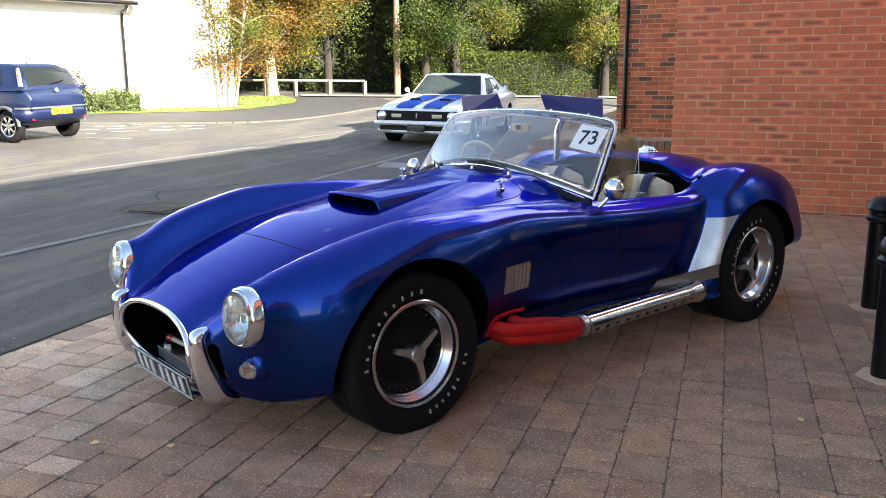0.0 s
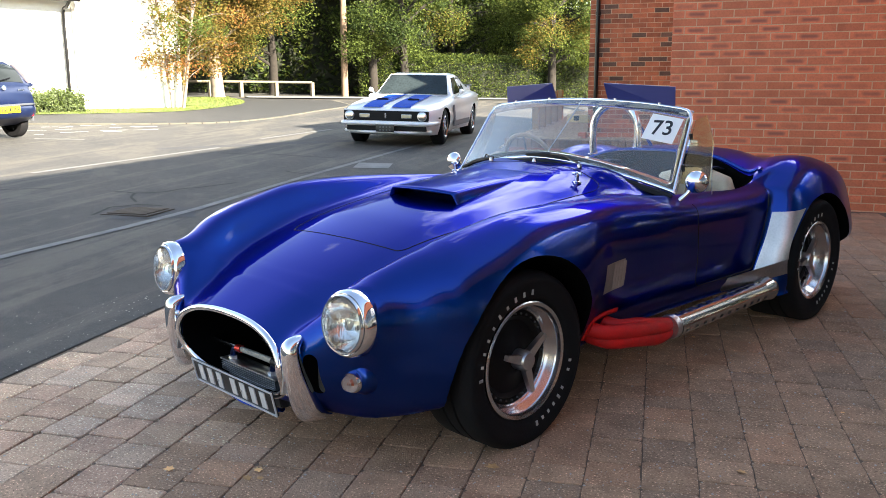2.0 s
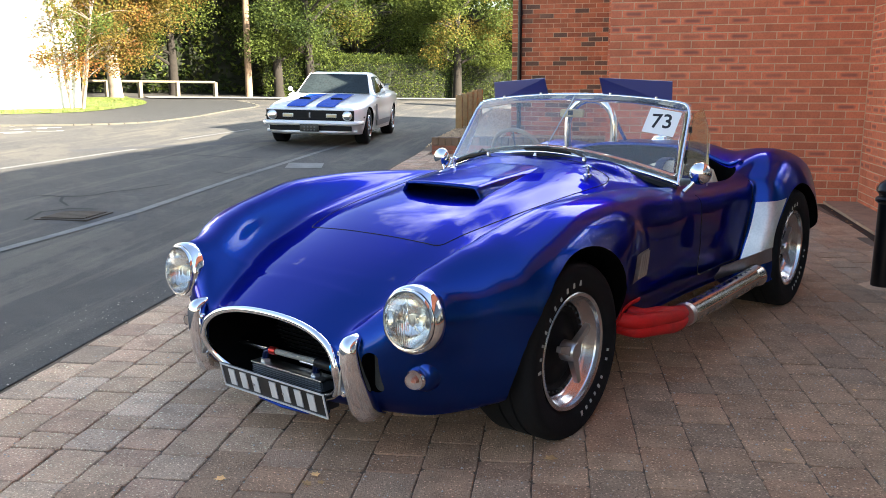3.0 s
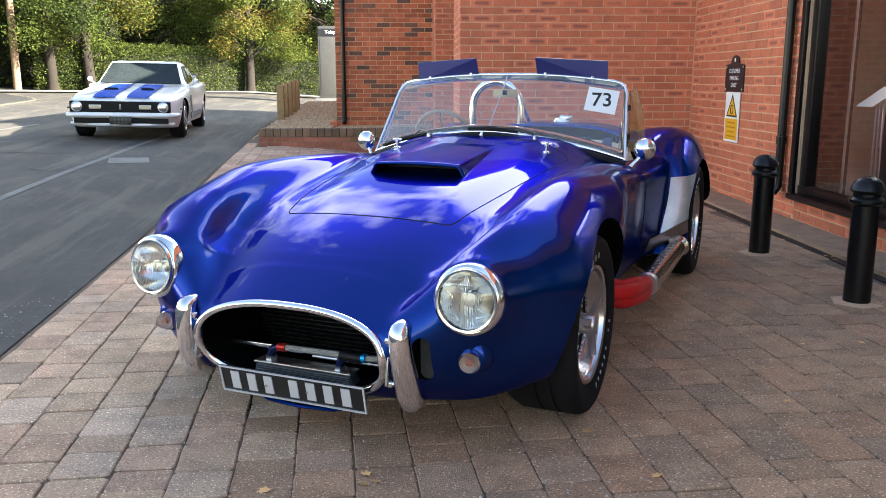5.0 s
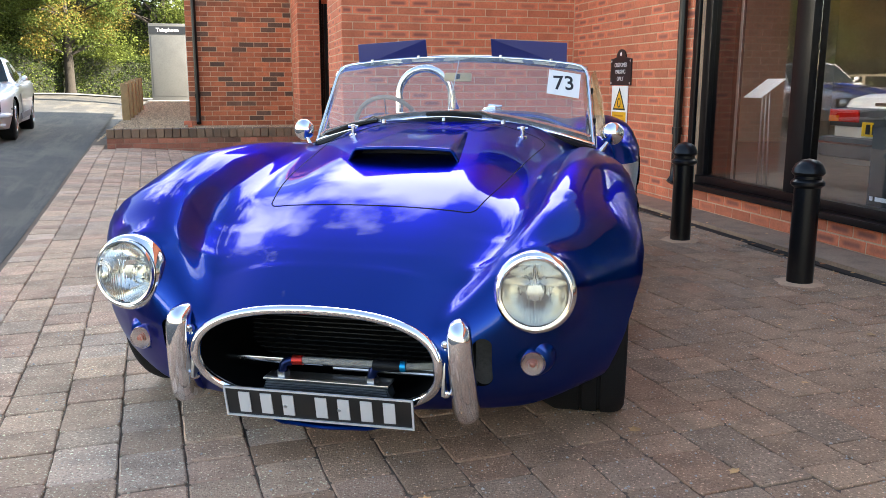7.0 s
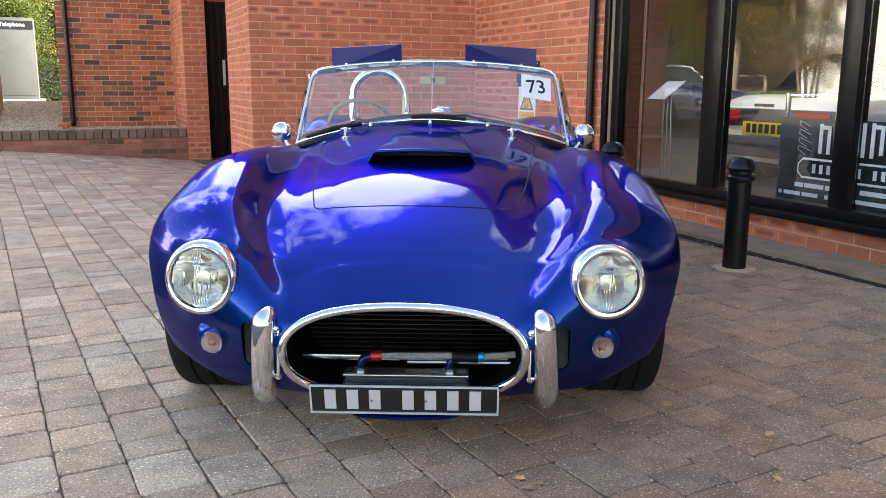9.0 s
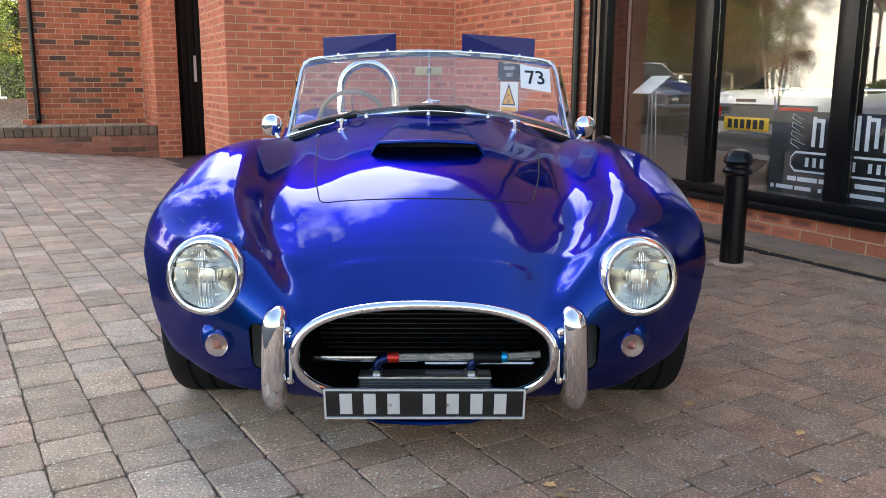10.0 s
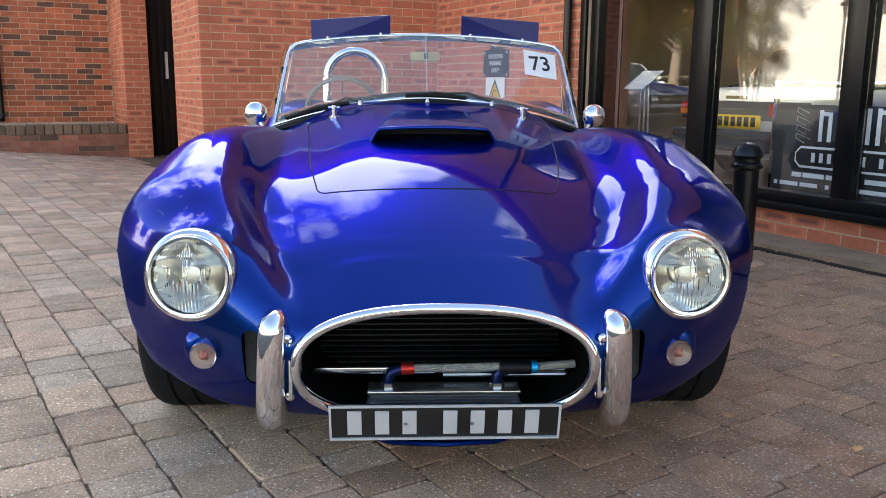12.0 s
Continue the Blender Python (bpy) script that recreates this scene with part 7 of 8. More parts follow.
        part("bonnet_stripe", bm, STRIPE, car, "blue bonnet stripe")
        bm = bmesh.new()
        rows = []
        for t in steps(0, 1, 5):
            y = -0.12 + 0.62 * t
            rows.append([bm.verts.new((sx * 0.30 + 0.13 * a, y, ws_h(y) + 0.004 + 0.045 * (1 - t) * (1 - abs(a) ** 6))) for a in steps(-1, 1, 10)])
        for a, b in zip(rows, rows[1:]):
            for i in range(10):
                bm.faces.new((a[i], a[i + 1], b[i + 1], b[i]))
        sc = part("bonnet_scoop", bm, STRIPE, car, "blue bonnet scoop", 60)
        part("scoop_mouth", boxed(sx * 0.30 - 0.11, sx * 0.30 + 0.11, -0.118, -0.112, ws_h(-0.12), ws_h(-0.12) + 0.036), GAP, sc, "dark scoop mouth", None)
    # front end
    part("grille", boxed(-0.79, 0.79, -0.968, -0.90, 0.46, 0.645, None, 0.02), BLACK, car, "black full-width grille", None)
    part("grille_surround", tube(bmesh.new(), [(-0.77, -0.955, 0.455), (0.77, -0.955, 0.455), (0.78, -0.955, 0.65), (-0.78, -0.955, 0.65)], 0.012, 6, closed=True), WHITEPAINT, car)
    part("emblem", boxed(-0.015, 0.015, -0.975, -0.966, 0.51, 0.60, None, 0.004), CHROME, car, "small bright emblem", None)
    for sx in (-1, 1):
        h = empty("headlamp")
        h.parent = car
        m = frame_at((sx * 0.675, -0.966, 0.552), (0, -1, 0.05))
        part("bezel", lathe(bmesh.new(), [(0.088, 0), (0.088, 0.014), (0.078, 0.02), (0.076, 0.008)], m, 24), STEEL, h, "bright bezel", 40)
        part("lens", lathe(bmesh.new(), [(0.08, 0.01), (0.05, 0.022), (0, 0.027)], m, 24), REFLECT, h, "silvered lamp", 60)
        fl = part("fog_lamp", boxed(sx * 0.39 - 0.095, sx * 0.39 + 0.095, -0.985, -0.962, 0.515, 0.585, None, 0.008), STEEL, car, "rectangular lamp")
        part("fog_lens", boxed(sx * 0.39 - 0.08, sx * 0.39 + 0.08, -0.990, -0.984, 0.525, 0.575), FOGY, fl, "pale yellow lens", None)
        part("tyre_marker", boxed(-0.003, 0.006, -0.62, -0.50, 0.50, 0.53, Matrix.Translation((sx * 0.905, 0, 0))), BLACK, car, "", None)
    part("bumper", tube(bmesh.new(), spline([(-0.87, -0.55, 0.42), (-0.82, -0.90, 0.42), (-0.5, -0.97, 0.42), (0, -0.985, 0.42), (0.5, -0.97, 0.42), (0.82, -0.90, 0.42), (0.87, -0.55, 0.42)], 6), 0.04, 10, flat=0.9), WHITEPAINT, car, "white front bumper")
    part("lower_intake", boxed(-0.74, 0.74, -0.94, -0.84, 0.285, 0.37, None, 0.008), BLACK, car, "dark lower intake", None)
    part("valance", tube(bmesh.new(), [(-0.82, -0.78, 0.275), (-0.4, -0.93, 0.262), (0.4, -0.93, 0.262), (0.82, -0.78, 0.275)], 0.024, 8), WHITEPAINT, car, "white front valance")
    pl = part("number_plate", boxed(-0.17, 0.17, -1.02, -1.0, 0.27, 0.40, None, 0.004), PLATEBLACK, car, "black plate with grey bars")
    for r, cnt in ((0.352, 4), (0.298, 4)):
        for k in range(cnt):
            part("plate_bar", boxed(-0.10 + 0.06 * k, -0.075 + 0.06 * k, -1.024, -1.0195, r - 0.014, r + 0.016), COOLER, pl, "", None)
    part("rear_spoiler", boxed(-0.72, 0.72, 3.45, 3.68, 1.05, 1.075, None, 0.01), GREYPLASTIC, car, "dark rear spoiler")
    for sx in (-1, 1):
        part("spoiler_leg", boxed(sx * 0.66 - 0.03, sx * 0.66 + 0.03, 3.5, 3.62, 0.93, 1.05), WHITEPAINT, car, "", None)
    for x in (-0.90, 0.90):
        for y in (0.0, 2.77):
            road_wheel(car, x * (1 if y == 0 else 1.02), y, 0.335, 0.24, 5, ALLOY, 0.195)
    car.matrix_world = pose(-8.95, 8.28, 0.178, 0.6, 1.2, 32.5) @ Matrix.Scale(0.955, 4)
    return car


def hatchback():
    car = empty("hatchback_car", label="dark blue three-door hatchback with yellow rear plate parked at the roadside", category="car")
    zt = ((-0.75, 0.62), (-0.5, 0.78), (0.2, 0.92), (0.5, 0.98), (1.2, 1.0), (2.6, 1.02), (2.93, 0.99), (3.03, 0.84))
    wd = ((-0.75, 0.62), (-0.4, 0.79), (0.4, 0.825), (2.3, 0.835), (2.8, 0.80), (3.05, 0.70))
    zb = ((-0.75, 0.30), (0, 0.2), (2.6, 0.24), (3.05, 0.40))

    def half(y):
        t, w, b = ease(y, zt), ease(y, wd), ease(y, zb)
        return [(0, t), (w * 0.5, t), (w * 0.86, t - 0.015), (w * 0.975, t - 0.09), (w, t - 0.26), (w, (t + b) / 2), (w - 0.03, b + 0.1), (w - 0.12, b), (0, b)]
    body = shell("body", steps(-0.75, 3.05, 40), half, NAVY, car, "dark blue body")
    arches(body, (0.0, 2.49), 0.335, 0.83, 0.30)
    ztop = ((0.45, 0.96), (0.9, 1.18), (1.3, 1.36), (1.7, 1.425), (2.3, 1.425), (2.62, 1.38), (2.8, 1.26), (2.96, 1.0))
    wtop = ((0.45, 0.68), (1.2, 0.56), (2.4, 0.57), (2.96, 0.66))

    def cab(y):
        t, w = ease(y, ztop), ease(y, wtop)
        return [(0, t), (w * 0.6, t - 0.006), (w, t - 0.045), (max(w, 0.745) + 0.02, 1.0), (0.79, 0.93), (0, 0.93)]
    shell("cabin", steps(0.45, 2.96, 24), cab, NAVY, car, "dark blue roof", 3)
    for sx in (-1, 1):
        def s(y, k):
            h = cab(y)
            a, b = Vector((h[3][0], 0, h[3][1])), Vector((h[2][0], 0, h[2][1]))
            p = a + (b - a) * k
            return Vector((sx * (p.x + 0.01), y, p.z + 0.003))
        for name, q in (("door_glass", ((0.95, 0.08), (1.72, 0.08), (1.72, 0.92), (1.35, 0.88))), ("quarter_glass", ((1.80, 0.08), (2.40, 0.15), (2.30, 0.8), (1.80, 0.92)))):
            pts = [s(y, k) for y, k in q]
            part(name, quad(pts if sx > 0 else pts[::-1], 0.003), CARGLASS, car, "dark side glass", None)
        tl = part("tail_lamp", tube(bmesh.new(), spline([(sx * 0.735, 2.90, 0.965), (sx * 0.715, 2.855, 1.10), (sx * 0.655, 2.78, 1.22), (sx * 0.59, 2.69, 1.335)], 4), [0.03, 0.05, 0.056, 0.057, 0.057, 0.057, 0.056, 0.056, 0.054, 0.052, 0.05, 0.048, 0.03], 10, flat=0.6), CLEARLAMP, car, "tall smoked tail lamp on the pillar")
        for z, y, x in ((1.03, 2.915, 0.742), (1.14, 2.865, 0.715), (1.25, 2.785, 0.66)):
            part("reflector", lathe(bmesh.new(), [(0.034, 0), (0.03, 0.012), (0, 0.016)], frame_at((sx * (x - 0.012), y - 0.012, z), (sx * 0.75, 0.9, 0.35)), 14), TAILRED if z < 1.2 else AMBERL, tl, "", 40)
        part("fog_reflector", boxed(sx * 0.60 - 0.07, sx * 0.60 + 0.07, 2.96, 3.045, 0.40, 0.46, None, 0.008), TAILRED, car, "red bumper lamp")
        part("arch_trim", tube(bmesh.new(), [(sx * 0.835, 2.49 + 0.345 * math.cos(a), 0.30 + 0.345 * math.sin(a)) for a in [math.pi * i / 14 for i in range(15)]], 0.034, 6), GREYPLASTIC, car, "grey arch trim")
    # wrap-round rear screen on the tailgate's slope
    bm = bmesh.new()
    rows = []
    for k in range(9):
        y = 2.70 + 0.245 * k / 8
        t, w = ease(y, ztop), ease(y, wtop)
        rows.append([bm.verts.new((w * q * 0.90, y + 0.008, t - 0.036 * abs(q) ** 3 + 0.010)) for q in steps(-1, 1, 12)])
    for a, b in zip(rows, rows[1:]):
        for i in range(12):
            bm.faces.new((a[i], a[i + 1], b[i + 1], b[i]))
    part("rear_glass", bm, CARGLASS, car, "dark wrap-round rear screen")
    part("rear_wiper", tube(bmesh.new(), [(0.05, 2.975, 1.05), (-0.25, 2.965, 1.10)], 0.010, 6), BLACK, car)
    part("rear_bumper", tube(bmesh.new(), spline([(-0.80, 2.72, 0.51), (-0.74, 2.93, 0.51), (-0.4, 3.02, 0.51), (0.4, 3.02, 0.51), (0.74, 2.93, 0.51), (0.80, 2.72, 0.51)], 6), 0.085, 10, flat=1.5), NAVY, car, "dark blue rear bumper")
    part("bumper_strip", tube(bmesh.new(), spline([(-0.84, 2.78, 0.62), (-0.77, 2.985, 0.62), (-0.42, 3.08, 0.62), (0.42, 3.08, 0.62), (0.77, 2.985, 0.62), (0.84, 2.78, 0.62)], 6), 0.022, 6), GREYPLASTIC, car, "grey bumper strip")
    pl = part("number_plate", boxed(-0.26, 0.26, 3.105, 3.12, 0.49, 0.605, None, 0.004), PLATEY, car, "yellow rear plate with bars")
    for k in range(7):
        x = -0.2 + 0.064 * k
        part("plate_bar", boxed(x - 0.014, x + 0.014, 3.12, 3.122, 0.515, 0.58), INK, pl, "", None)
    part("badge", lathe(bmesh.new(), [(0.05, 0), (0.045, 0.012), (0, 0.014)], frame_at((0, 3.03, 0.93), (0, 1, 0.2)), 16), CHROME, car, "round bright badge", 40)
    part("badge_strip", boxed(-0.48, -0.34, 3.025, 3.04, 0.87, 0.895), CHROME, car, "", None)
    part("roof_aerial", tube(bmesh.new(), [(0, 2.3, 1.42), (0, 2.42, 1.56)], 0.008, 6), BLACK, car)
    for x in (-0.80, 0.80):
        for y in (0.0, 2.49):
            road_wheel(car, x, y, 0.295, 0.19, 7, ALLOY, 0.19)
    car.matrix_world = pose(-14.86, 1.58, 0.315, 0, 1.6, -62.8) @ Matrix.Diagonal((0.86, 0.86, 0.93, 1))
    return car


def saloon():
    """The pale car in the showroom, seen from behind."""
    car = empty("showroom_car", label="silver-white convertible with yellow rear plate inside the showroom", category="car")
    zt = ((0, 0.80), (0.6, 0.90), (1.2, 0.93), (2.6, 0.93), (3.3, 0.92), (3.75, 0.88), (3.9, 0.72))
    wd = ((0, 0.72), (0.6, 0.80), (3.0, 0.82), (3.7, 0.78), (3.9, 0.70))

    def half(y):
        t, w = ease(y, zt), ease(y, wd)
        return [(0, t), (w * 0.5, t), (w * 0.88, t - 0.02), (w, t - 0.12), (w + 0.01, 0.6), (w, 0.4), (w - 0.06, 0.25), (0, 0.25)]
    shell("body", steps(0, 3.9, 26), half, PALESILVER, car, "silver-white body")

    def hood(y):
        t = ease(y, ((1.2, 0.95), (1.7, 1.30), (2.4, 1.36), (2.9, 1.28), (3.3, 0.95)))
        return [(0, t), (0.5, t - 0.01), (0.6, t - 0.06), (0.72, 0.93), (0.7, 0.88), (0, 0.88)]
    shell("folding_roof", steps(1.2, 3.3, 14), hood, BLACK, car, "black fabric roof", 3)
    part("rear_bumper", boxed(-0.82, 0.82, 3.78, 4.0, 0.30, 0.50, None, 0.04), GREYPLASTIC, car, "grey rear bumper")
    part("bumper_line", boxed(-0.82, 0.82, 3.995, 4.006, 0.43, 0.45), ALLOY, car, "", None)
    part("lamp_panel", boxed(-0.78, 0.78, 3.86, 3.912, 0.60, 0.78, None, 0.01), GREYPLASTIC, car, "dark tail panel")
    for sx in (-1, 1):
        part("tail_lamp", boxed(sx * 0.57 - 0.2, sx * 0.57 + 0.2, 3.88, 3.93, 0.64, 0.76, None, 0.01), TAILRED, car, "red tail lamp")
        part("indicator", boxed(sx * 0.70 - 0.07, sx * 0.70 + 0.07, 3.90, 3.935, 0.645, 0.70), AMBERL, car, "amber lamp", None)
    pl = part("number_plate", boxed(-0.29, 0.29, 3.93, 3.945, 0.52, 0.65, None, 0.004), PLATEY, car, "yellow rear plate with bars")
    for k in range(6):
        part("plate_bar", boxed(-0.235 + 0.083 * k, -0.18 + 0.083 * k, 3.945, 3.948, 0.54, 0.63), INK, pl, "", None)
    part("badge_strip", boxed(-0.10, 0.16, 3.925, 3.932, 0.80, 0.83), CHROME, car, "", None)
    for x in (-0.79, 0.79):
        for y in (0.7, 3.15):
            road_wheel(car, x, y, 0.29, 0.18, 6, ALLOY, 0.18)
    p = at(3.77, 5.25, 0.02)
    m = Matrix(((A.x, -N.x, 0, 0), (A.y, -N.y, 0, 0), (0, 0, 1, 0), (0, 0, 0, 1)))
    car.matrix_world = Matrix.Translation(p) @ m @ Matrix.Translation((0, -3.94, 0))
    return car


coupe()
hatchback()
saloon()

# ---- fallen leaves ----
LEAFDRY = mat("dry_yellow_leaf", (0.80, 0.47, 0.19), 0.7, vary=0.5, scale=20, per_object=0.3)
LEAFBROWN = mat("dry_brown_leaf", (0.48, 0.22, 0.09), 0.8, vary=0.5, scale=20, per_object=0.3)


def leaf_mesh(material):
    bm = bmesh.new()
    out = [(0, -1), (0.35, -0.55), (0.75, -0.35), (0.5, 0.05), (0.62, 0.5), (0.22, 0.45), (0, 1.0), (-0.2, 0.5), (-0.6, 0.42), (-0.48, 0.0), (-0.7, -0.4), (-0.3, -0.5)]
    c = bm.verts.new((0, 0, 0.12))
    vs = [bm.verts.new((x, y, 0.25 * abs(x) + 0.06 * y * y)) for x, y in out]
    for i in range(len(vs)):
        bm.faces.new((c, vs[i], vs[(i + 1) % len(vs)]))
    me = bpy.data.meshes.new("fallen_leaf")
    bm.to_mesh(me)
    bm.free()
    me.materials.append(material)
    return me


LM = [leaf_mesh(LEAFDRY), leaf_mesh(LEAFBROWN)]
spots = [(0.829, -0.231, 0.026), (0.098, -0.972, 0.021), (0.329, -0.83, 0.021), (0.36, -0.80, 0.016), (0.308, -0.773, 0.022), (1.086, -0.454, 0.022), (1.809, 0.96, 0.024), (2.35, 1.74, 0.028), (1.7, 1.15, 0.02), (2.05, 0.6, 0.02), (1.42, 0.3, 0.02), (1.95, 2.2, 0.018), (1.0, -0.75, 0.02), (1.5, 2.3, 0.018), (0.75, 3.6, 0.02), (-1.6, 1.6, 0.018), (-2.6, 4.4, 0.02)]
rnd = random.Random(31)
for k in range(80):
    u, v = rnd.uniform(-2, 5.6), rnd.gauss(2.77, 0.07)
    p = at(u, v)
    spots.append((p.x, p.y, rnd.uniform(0.012, 0.024)))
for k in range(70):
    p = at(10.0 - abs(rnd.gauss(0, 0.55)), rnd.gauss(0.55, 0.40))
    spots.append((p.x, p.y, rnd.uniform(0.014, 0.028)))
for k in range(24):
    spots.append((rnd.uniform(-2.5, 2.0), rnd.uniform(0.5, 5.0), rnd.uniform(0.010, 0.018)))
for k, (x, y, s) in enumerate(spots):
    u, v = uv((x, y))
    if u > U_BACK - 0.05 and v > 0.55:
        continue
    ob = new("fallen_leaf", LM[0 if k < 17 or rnd.random() < 0.45 else 1])
    ob.matrix_basis = pose(x, y, ground_z(x, y) + (0.031 if v > 2.8 else 0.003), rnd.uniform(-8, 8), rnd.uniform(-8, 8), rnd.uniform(0, 360)) @ Matrix.Diagonal((s, s, s, 1))
    tagged(ob, "small dry yellow-brown leaf fallen on the paving", "leaf", "fallen leaves")

# ---- brickwork and paving pieces ----
brick_face(wb, at(U_BACK, 0.61), N, A, 2.51, -0.08, 3.61, (0.25, 2.0), seed=3, dark=0.0)
brick_face(ws_, at(U_BACK, V_SHOP), -A, N, 2.60, -0.02, 4.86, (0.1, 1.95), seed=4, dark=0.0)
brick_face(wsill, at(3.40, V_SHOP), -A, N, 9.0, -0.05, 0.17, (-0.1, 0.2), seed=5, dark=0.0)
brick_face(wr, at(7.3, 0.61), -A, N, 1.30, -0.08, 3.61, (0.1, 2.0), seed=6, dark=0.0)
brick_face(wf, at(U_FAR, -1.18), N, A, 1.648, -0.2, 3.61, (0.2, 2.2), (ORANGEBRICK, DARKBRICK), (ORANGEBRICK_J, DARKBRICK_J), 0.2, 7)
brick_face(wp, at(U_LOW, 0.468), N, A, 0.33, -0.15, 3.61, (-0.2, 2.2), seed=8, dark=0.0)
brick_face(wp, at(U_FAR, 0.468), -A, N, 1.37, -0.15, 3.61, (-0.2, 0.0), seed=9, dark=0.0)
brick_face(wl_, at(U_LOW, -2.27), N, A, 2.735, -0.15, 0.235, (-0.2, 0.3), (LOWBRICK, DARKBRICK), seed=10, dark=0.12)
brick_face(wl_, at(U_LOW + 0.21, -2.27), -A, N, 0.21, -0.15, 0.235, (-0.2, 0.3), (LOWBRICK, DARKBRICK), seed=11, dark=0.12)
cop = obj("coping_block", boxed(-0.052, 0.052, -0.012, 0.225, 0.0, 0.125, None, 0.008), COPING)
cop_me = cop.data
bpy.data.objects.remove(cop)
rnd = random.Random(5)
for k in range(24):
    ob = new("coping_block", cop_me)
    ob.parent = wl_
    ob.matrix_basis = Matrix.Translation(at(U_LOW, -2.215 + 0.1135 * k, 0.243)) @ BLD @ Matrix.Rotation(rnd.uniform(-0.02, 0.02), 4, "Z")

# yard paving: courses along the yard's edge, blocks of several lengths
W_ROW = 0.1745
PAVE = {}
KINDS = ((0.128, 0.25), (0.165, 0.5), (0.20, 0.8), (0.236, 1.0))
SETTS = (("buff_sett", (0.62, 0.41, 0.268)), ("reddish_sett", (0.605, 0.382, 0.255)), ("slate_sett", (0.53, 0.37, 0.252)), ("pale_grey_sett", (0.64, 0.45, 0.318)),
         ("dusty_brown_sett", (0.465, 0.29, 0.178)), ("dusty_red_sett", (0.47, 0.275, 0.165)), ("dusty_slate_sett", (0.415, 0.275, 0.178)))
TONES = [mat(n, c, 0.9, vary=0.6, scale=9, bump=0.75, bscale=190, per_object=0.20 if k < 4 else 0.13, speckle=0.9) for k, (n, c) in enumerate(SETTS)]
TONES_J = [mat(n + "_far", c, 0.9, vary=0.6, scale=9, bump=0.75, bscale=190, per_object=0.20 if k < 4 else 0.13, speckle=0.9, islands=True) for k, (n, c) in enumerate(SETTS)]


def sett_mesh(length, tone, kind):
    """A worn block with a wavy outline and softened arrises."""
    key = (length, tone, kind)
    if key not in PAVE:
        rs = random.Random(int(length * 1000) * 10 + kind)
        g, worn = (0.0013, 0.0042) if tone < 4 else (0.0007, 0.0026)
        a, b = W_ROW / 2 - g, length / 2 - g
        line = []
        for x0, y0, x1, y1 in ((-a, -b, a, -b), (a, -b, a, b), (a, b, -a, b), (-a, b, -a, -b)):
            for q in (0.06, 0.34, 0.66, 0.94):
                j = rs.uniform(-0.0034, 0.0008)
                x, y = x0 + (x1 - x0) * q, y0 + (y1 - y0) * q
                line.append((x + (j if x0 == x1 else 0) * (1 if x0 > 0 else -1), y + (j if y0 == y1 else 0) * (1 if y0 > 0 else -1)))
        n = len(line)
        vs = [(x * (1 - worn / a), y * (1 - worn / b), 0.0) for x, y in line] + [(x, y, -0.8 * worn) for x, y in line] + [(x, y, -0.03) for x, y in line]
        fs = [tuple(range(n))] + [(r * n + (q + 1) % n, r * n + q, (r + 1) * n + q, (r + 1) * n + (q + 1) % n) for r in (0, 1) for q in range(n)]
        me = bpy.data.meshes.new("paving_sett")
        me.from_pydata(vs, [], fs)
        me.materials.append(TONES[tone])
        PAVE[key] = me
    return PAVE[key]


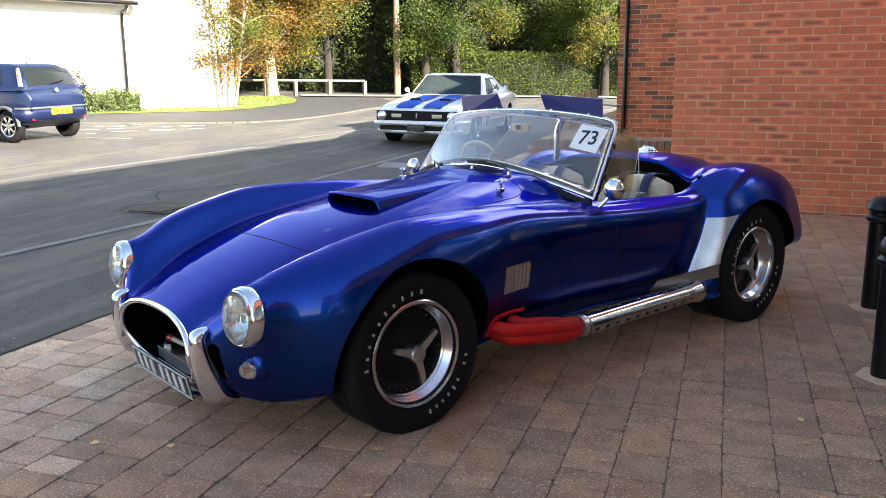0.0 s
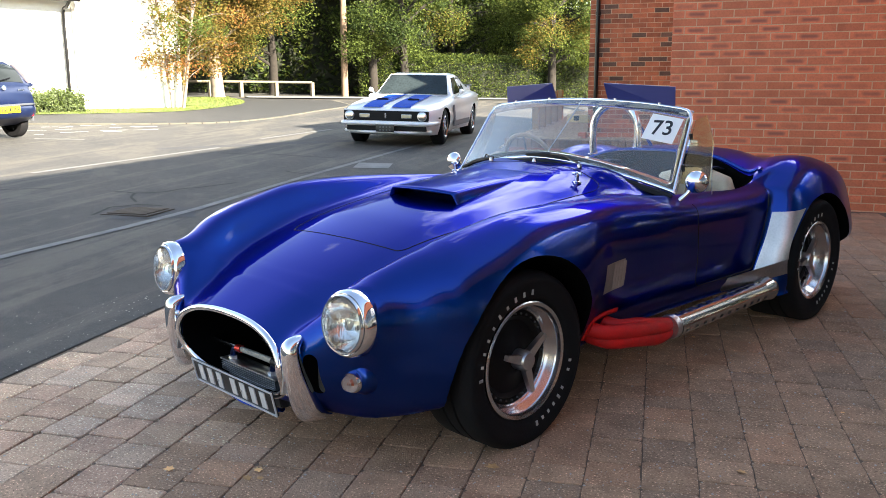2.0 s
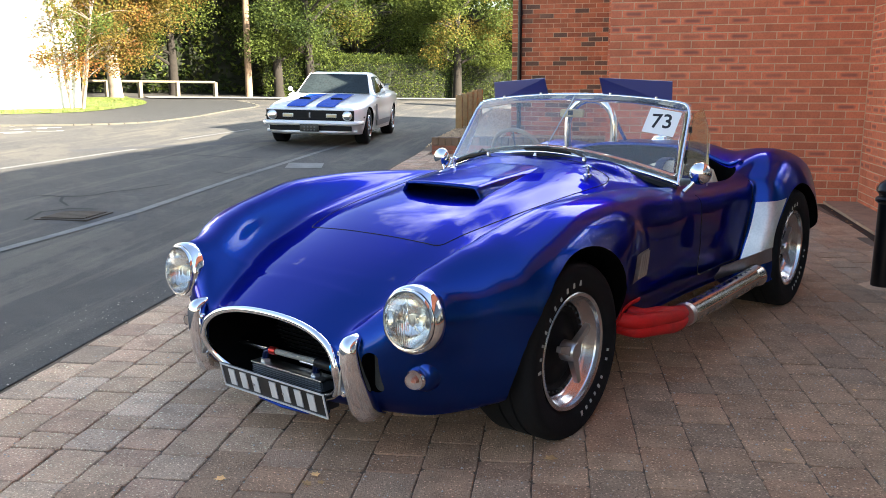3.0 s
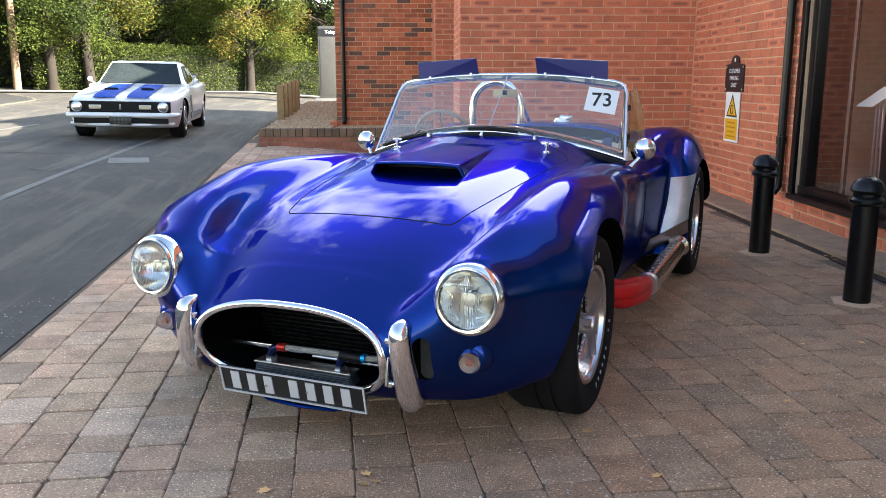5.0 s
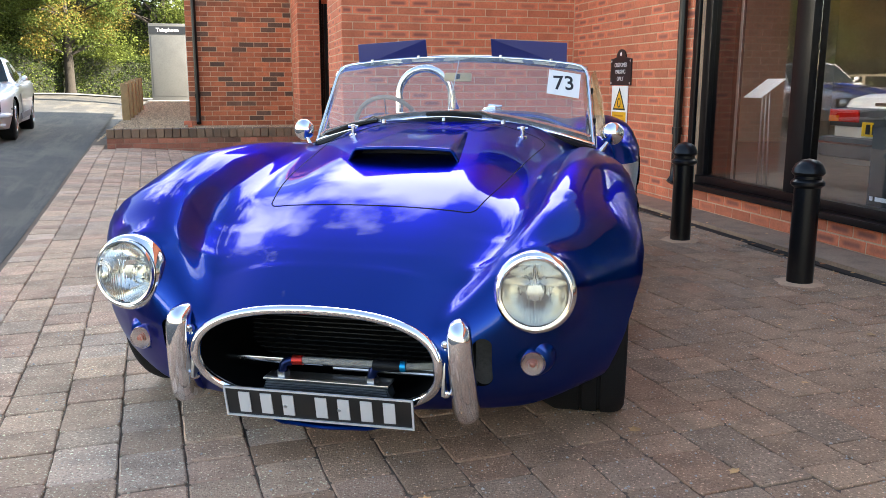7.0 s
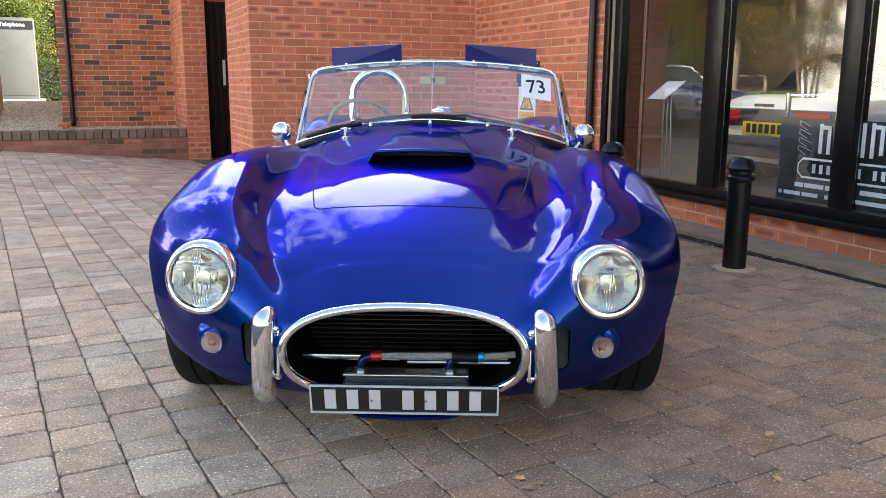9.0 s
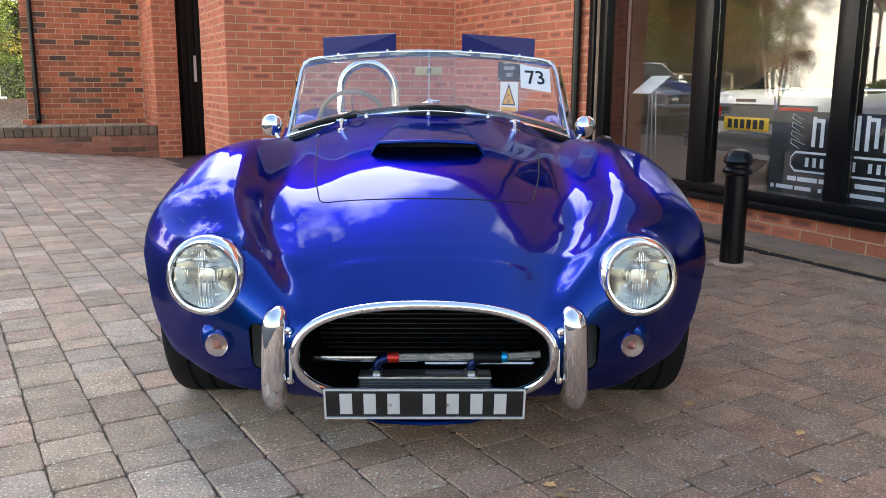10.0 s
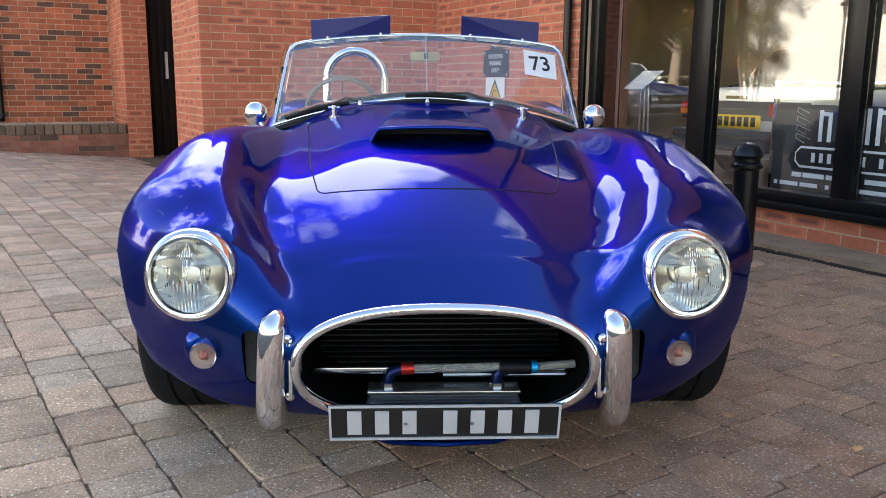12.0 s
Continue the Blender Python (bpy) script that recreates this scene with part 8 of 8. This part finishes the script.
rnd = random.Random(12)
far = [([], []) for _ in TONES]
near = 0
ROT = Matrix(((SIDE.x, EDGE.x, 0, 0), (SIDE.y, EDGE.y, 0, 0), (0, 0, 1, 0), (0, 0, 0, 1)))
for r in range(60):
    d = 0.03 + W_ROW * (r + 0.5)
    s = -7.0 + rnd.random() * 0.2
    while s < 13.5:
        pick = rnd.random()
        ln = next(l for l, q in KINDS if pick <= q)
        p = EDGE0 + SIDE * d + EDGE * (s + ln / 2)
        s += ln
        u, v = uv(p)
        if v > 2.72 or u < -8 or (u > U_LOW - 0.02 and v > -2.35) or (u > U_BACK and v > 0.5) or u > 10.6 or (u > 5.9 and v > 0.58):
            continue
        pick = rnd.random()
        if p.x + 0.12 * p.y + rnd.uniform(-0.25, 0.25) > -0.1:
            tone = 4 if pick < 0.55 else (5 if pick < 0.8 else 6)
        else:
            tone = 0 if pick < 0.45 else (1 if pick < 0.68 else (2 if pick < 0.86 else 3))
        e = 0.15
        z = ground_z(p.x, p.y)
        gx = (ground_z(p.x + SIDE.x * e, p.y + SIDE.y * e) - z) / e
        gy = (ground_z(p.x + EDGE.x * e, p.y + EDGE.y * e) - z) / e
        m = Matrix.Translation((p.x, p.y, z + rnd.uniform(-0.0025, 0.0025))) @ ROT @ Matrix.Rotation(math.atan(gy) + rnd.uniform(-0.008, 0.008), 4, "X") @ Matrix.Rotation(-math.atan(gx) + rnd.uniform(-0.008, 0.008), 4, "Y") @ Matrix.Rotation(rnd.uniform(-0.02, 0.02), 4, "Z")
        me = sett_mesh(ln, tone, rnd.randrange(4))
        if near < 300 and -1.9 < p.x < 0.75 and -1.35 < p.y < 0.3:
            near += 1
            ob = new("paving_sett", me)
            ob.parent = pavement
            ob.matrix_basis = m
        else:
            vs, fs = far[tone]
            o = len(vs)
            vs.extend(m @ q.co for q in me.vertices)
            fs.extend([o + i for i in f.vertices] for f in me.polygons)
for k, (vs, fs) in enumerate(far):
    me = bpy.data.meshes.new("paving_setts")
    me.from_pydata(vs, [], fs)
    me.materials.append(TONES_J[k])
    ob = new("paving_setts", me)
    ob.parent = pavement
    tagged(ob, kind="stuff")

# loose grit swept over the setts
GRIT = mat("pale_grit", (0.5, 0.46, 0.4), 0.9, vary=0.4, scale=60)
rnd = random.Random(31)
vs, fs = [], []
for k in range(16000):
    x, y = rnd.uniform(-2.2, 2.2), rnd.uniform(-1.8, 4.5)
    if x < 0 and rnd.random() < 0.6:
        continue
    r = 0.0013 + 0.0034 * rnd.random() ** 3
    if uv((x, y))[1] > 2.7 or (abs(x) < 0.9 and 0.0 < y < 2.9 and rnd.random() < 0.6):
        continue
    z, o, a = ground_z(x, y) + 0.001, len(vs), rnd.random() * 6.28
    for q in range(4):
        vs.append((x + r * rnd.uniform(0.7, 1.6) * math.cos(a + q * 1.571), y + r * rnd.uniform(0.7, 1.6) * math.sin(a + q * 1.571), z))
    vs.append((x, y, z + r * 1.1))
    fs.extend((o + q, o + (q + 1) % 4, o + 4) for q in range(4))
me = bpy.data.meshes.new("grit")
me.from_pydata(vs, [], fs)
me.materials.append(GRIT)
tagged(new("grit", me), "pale loose grit scattered over the block paving", "grit", kind="stuff")
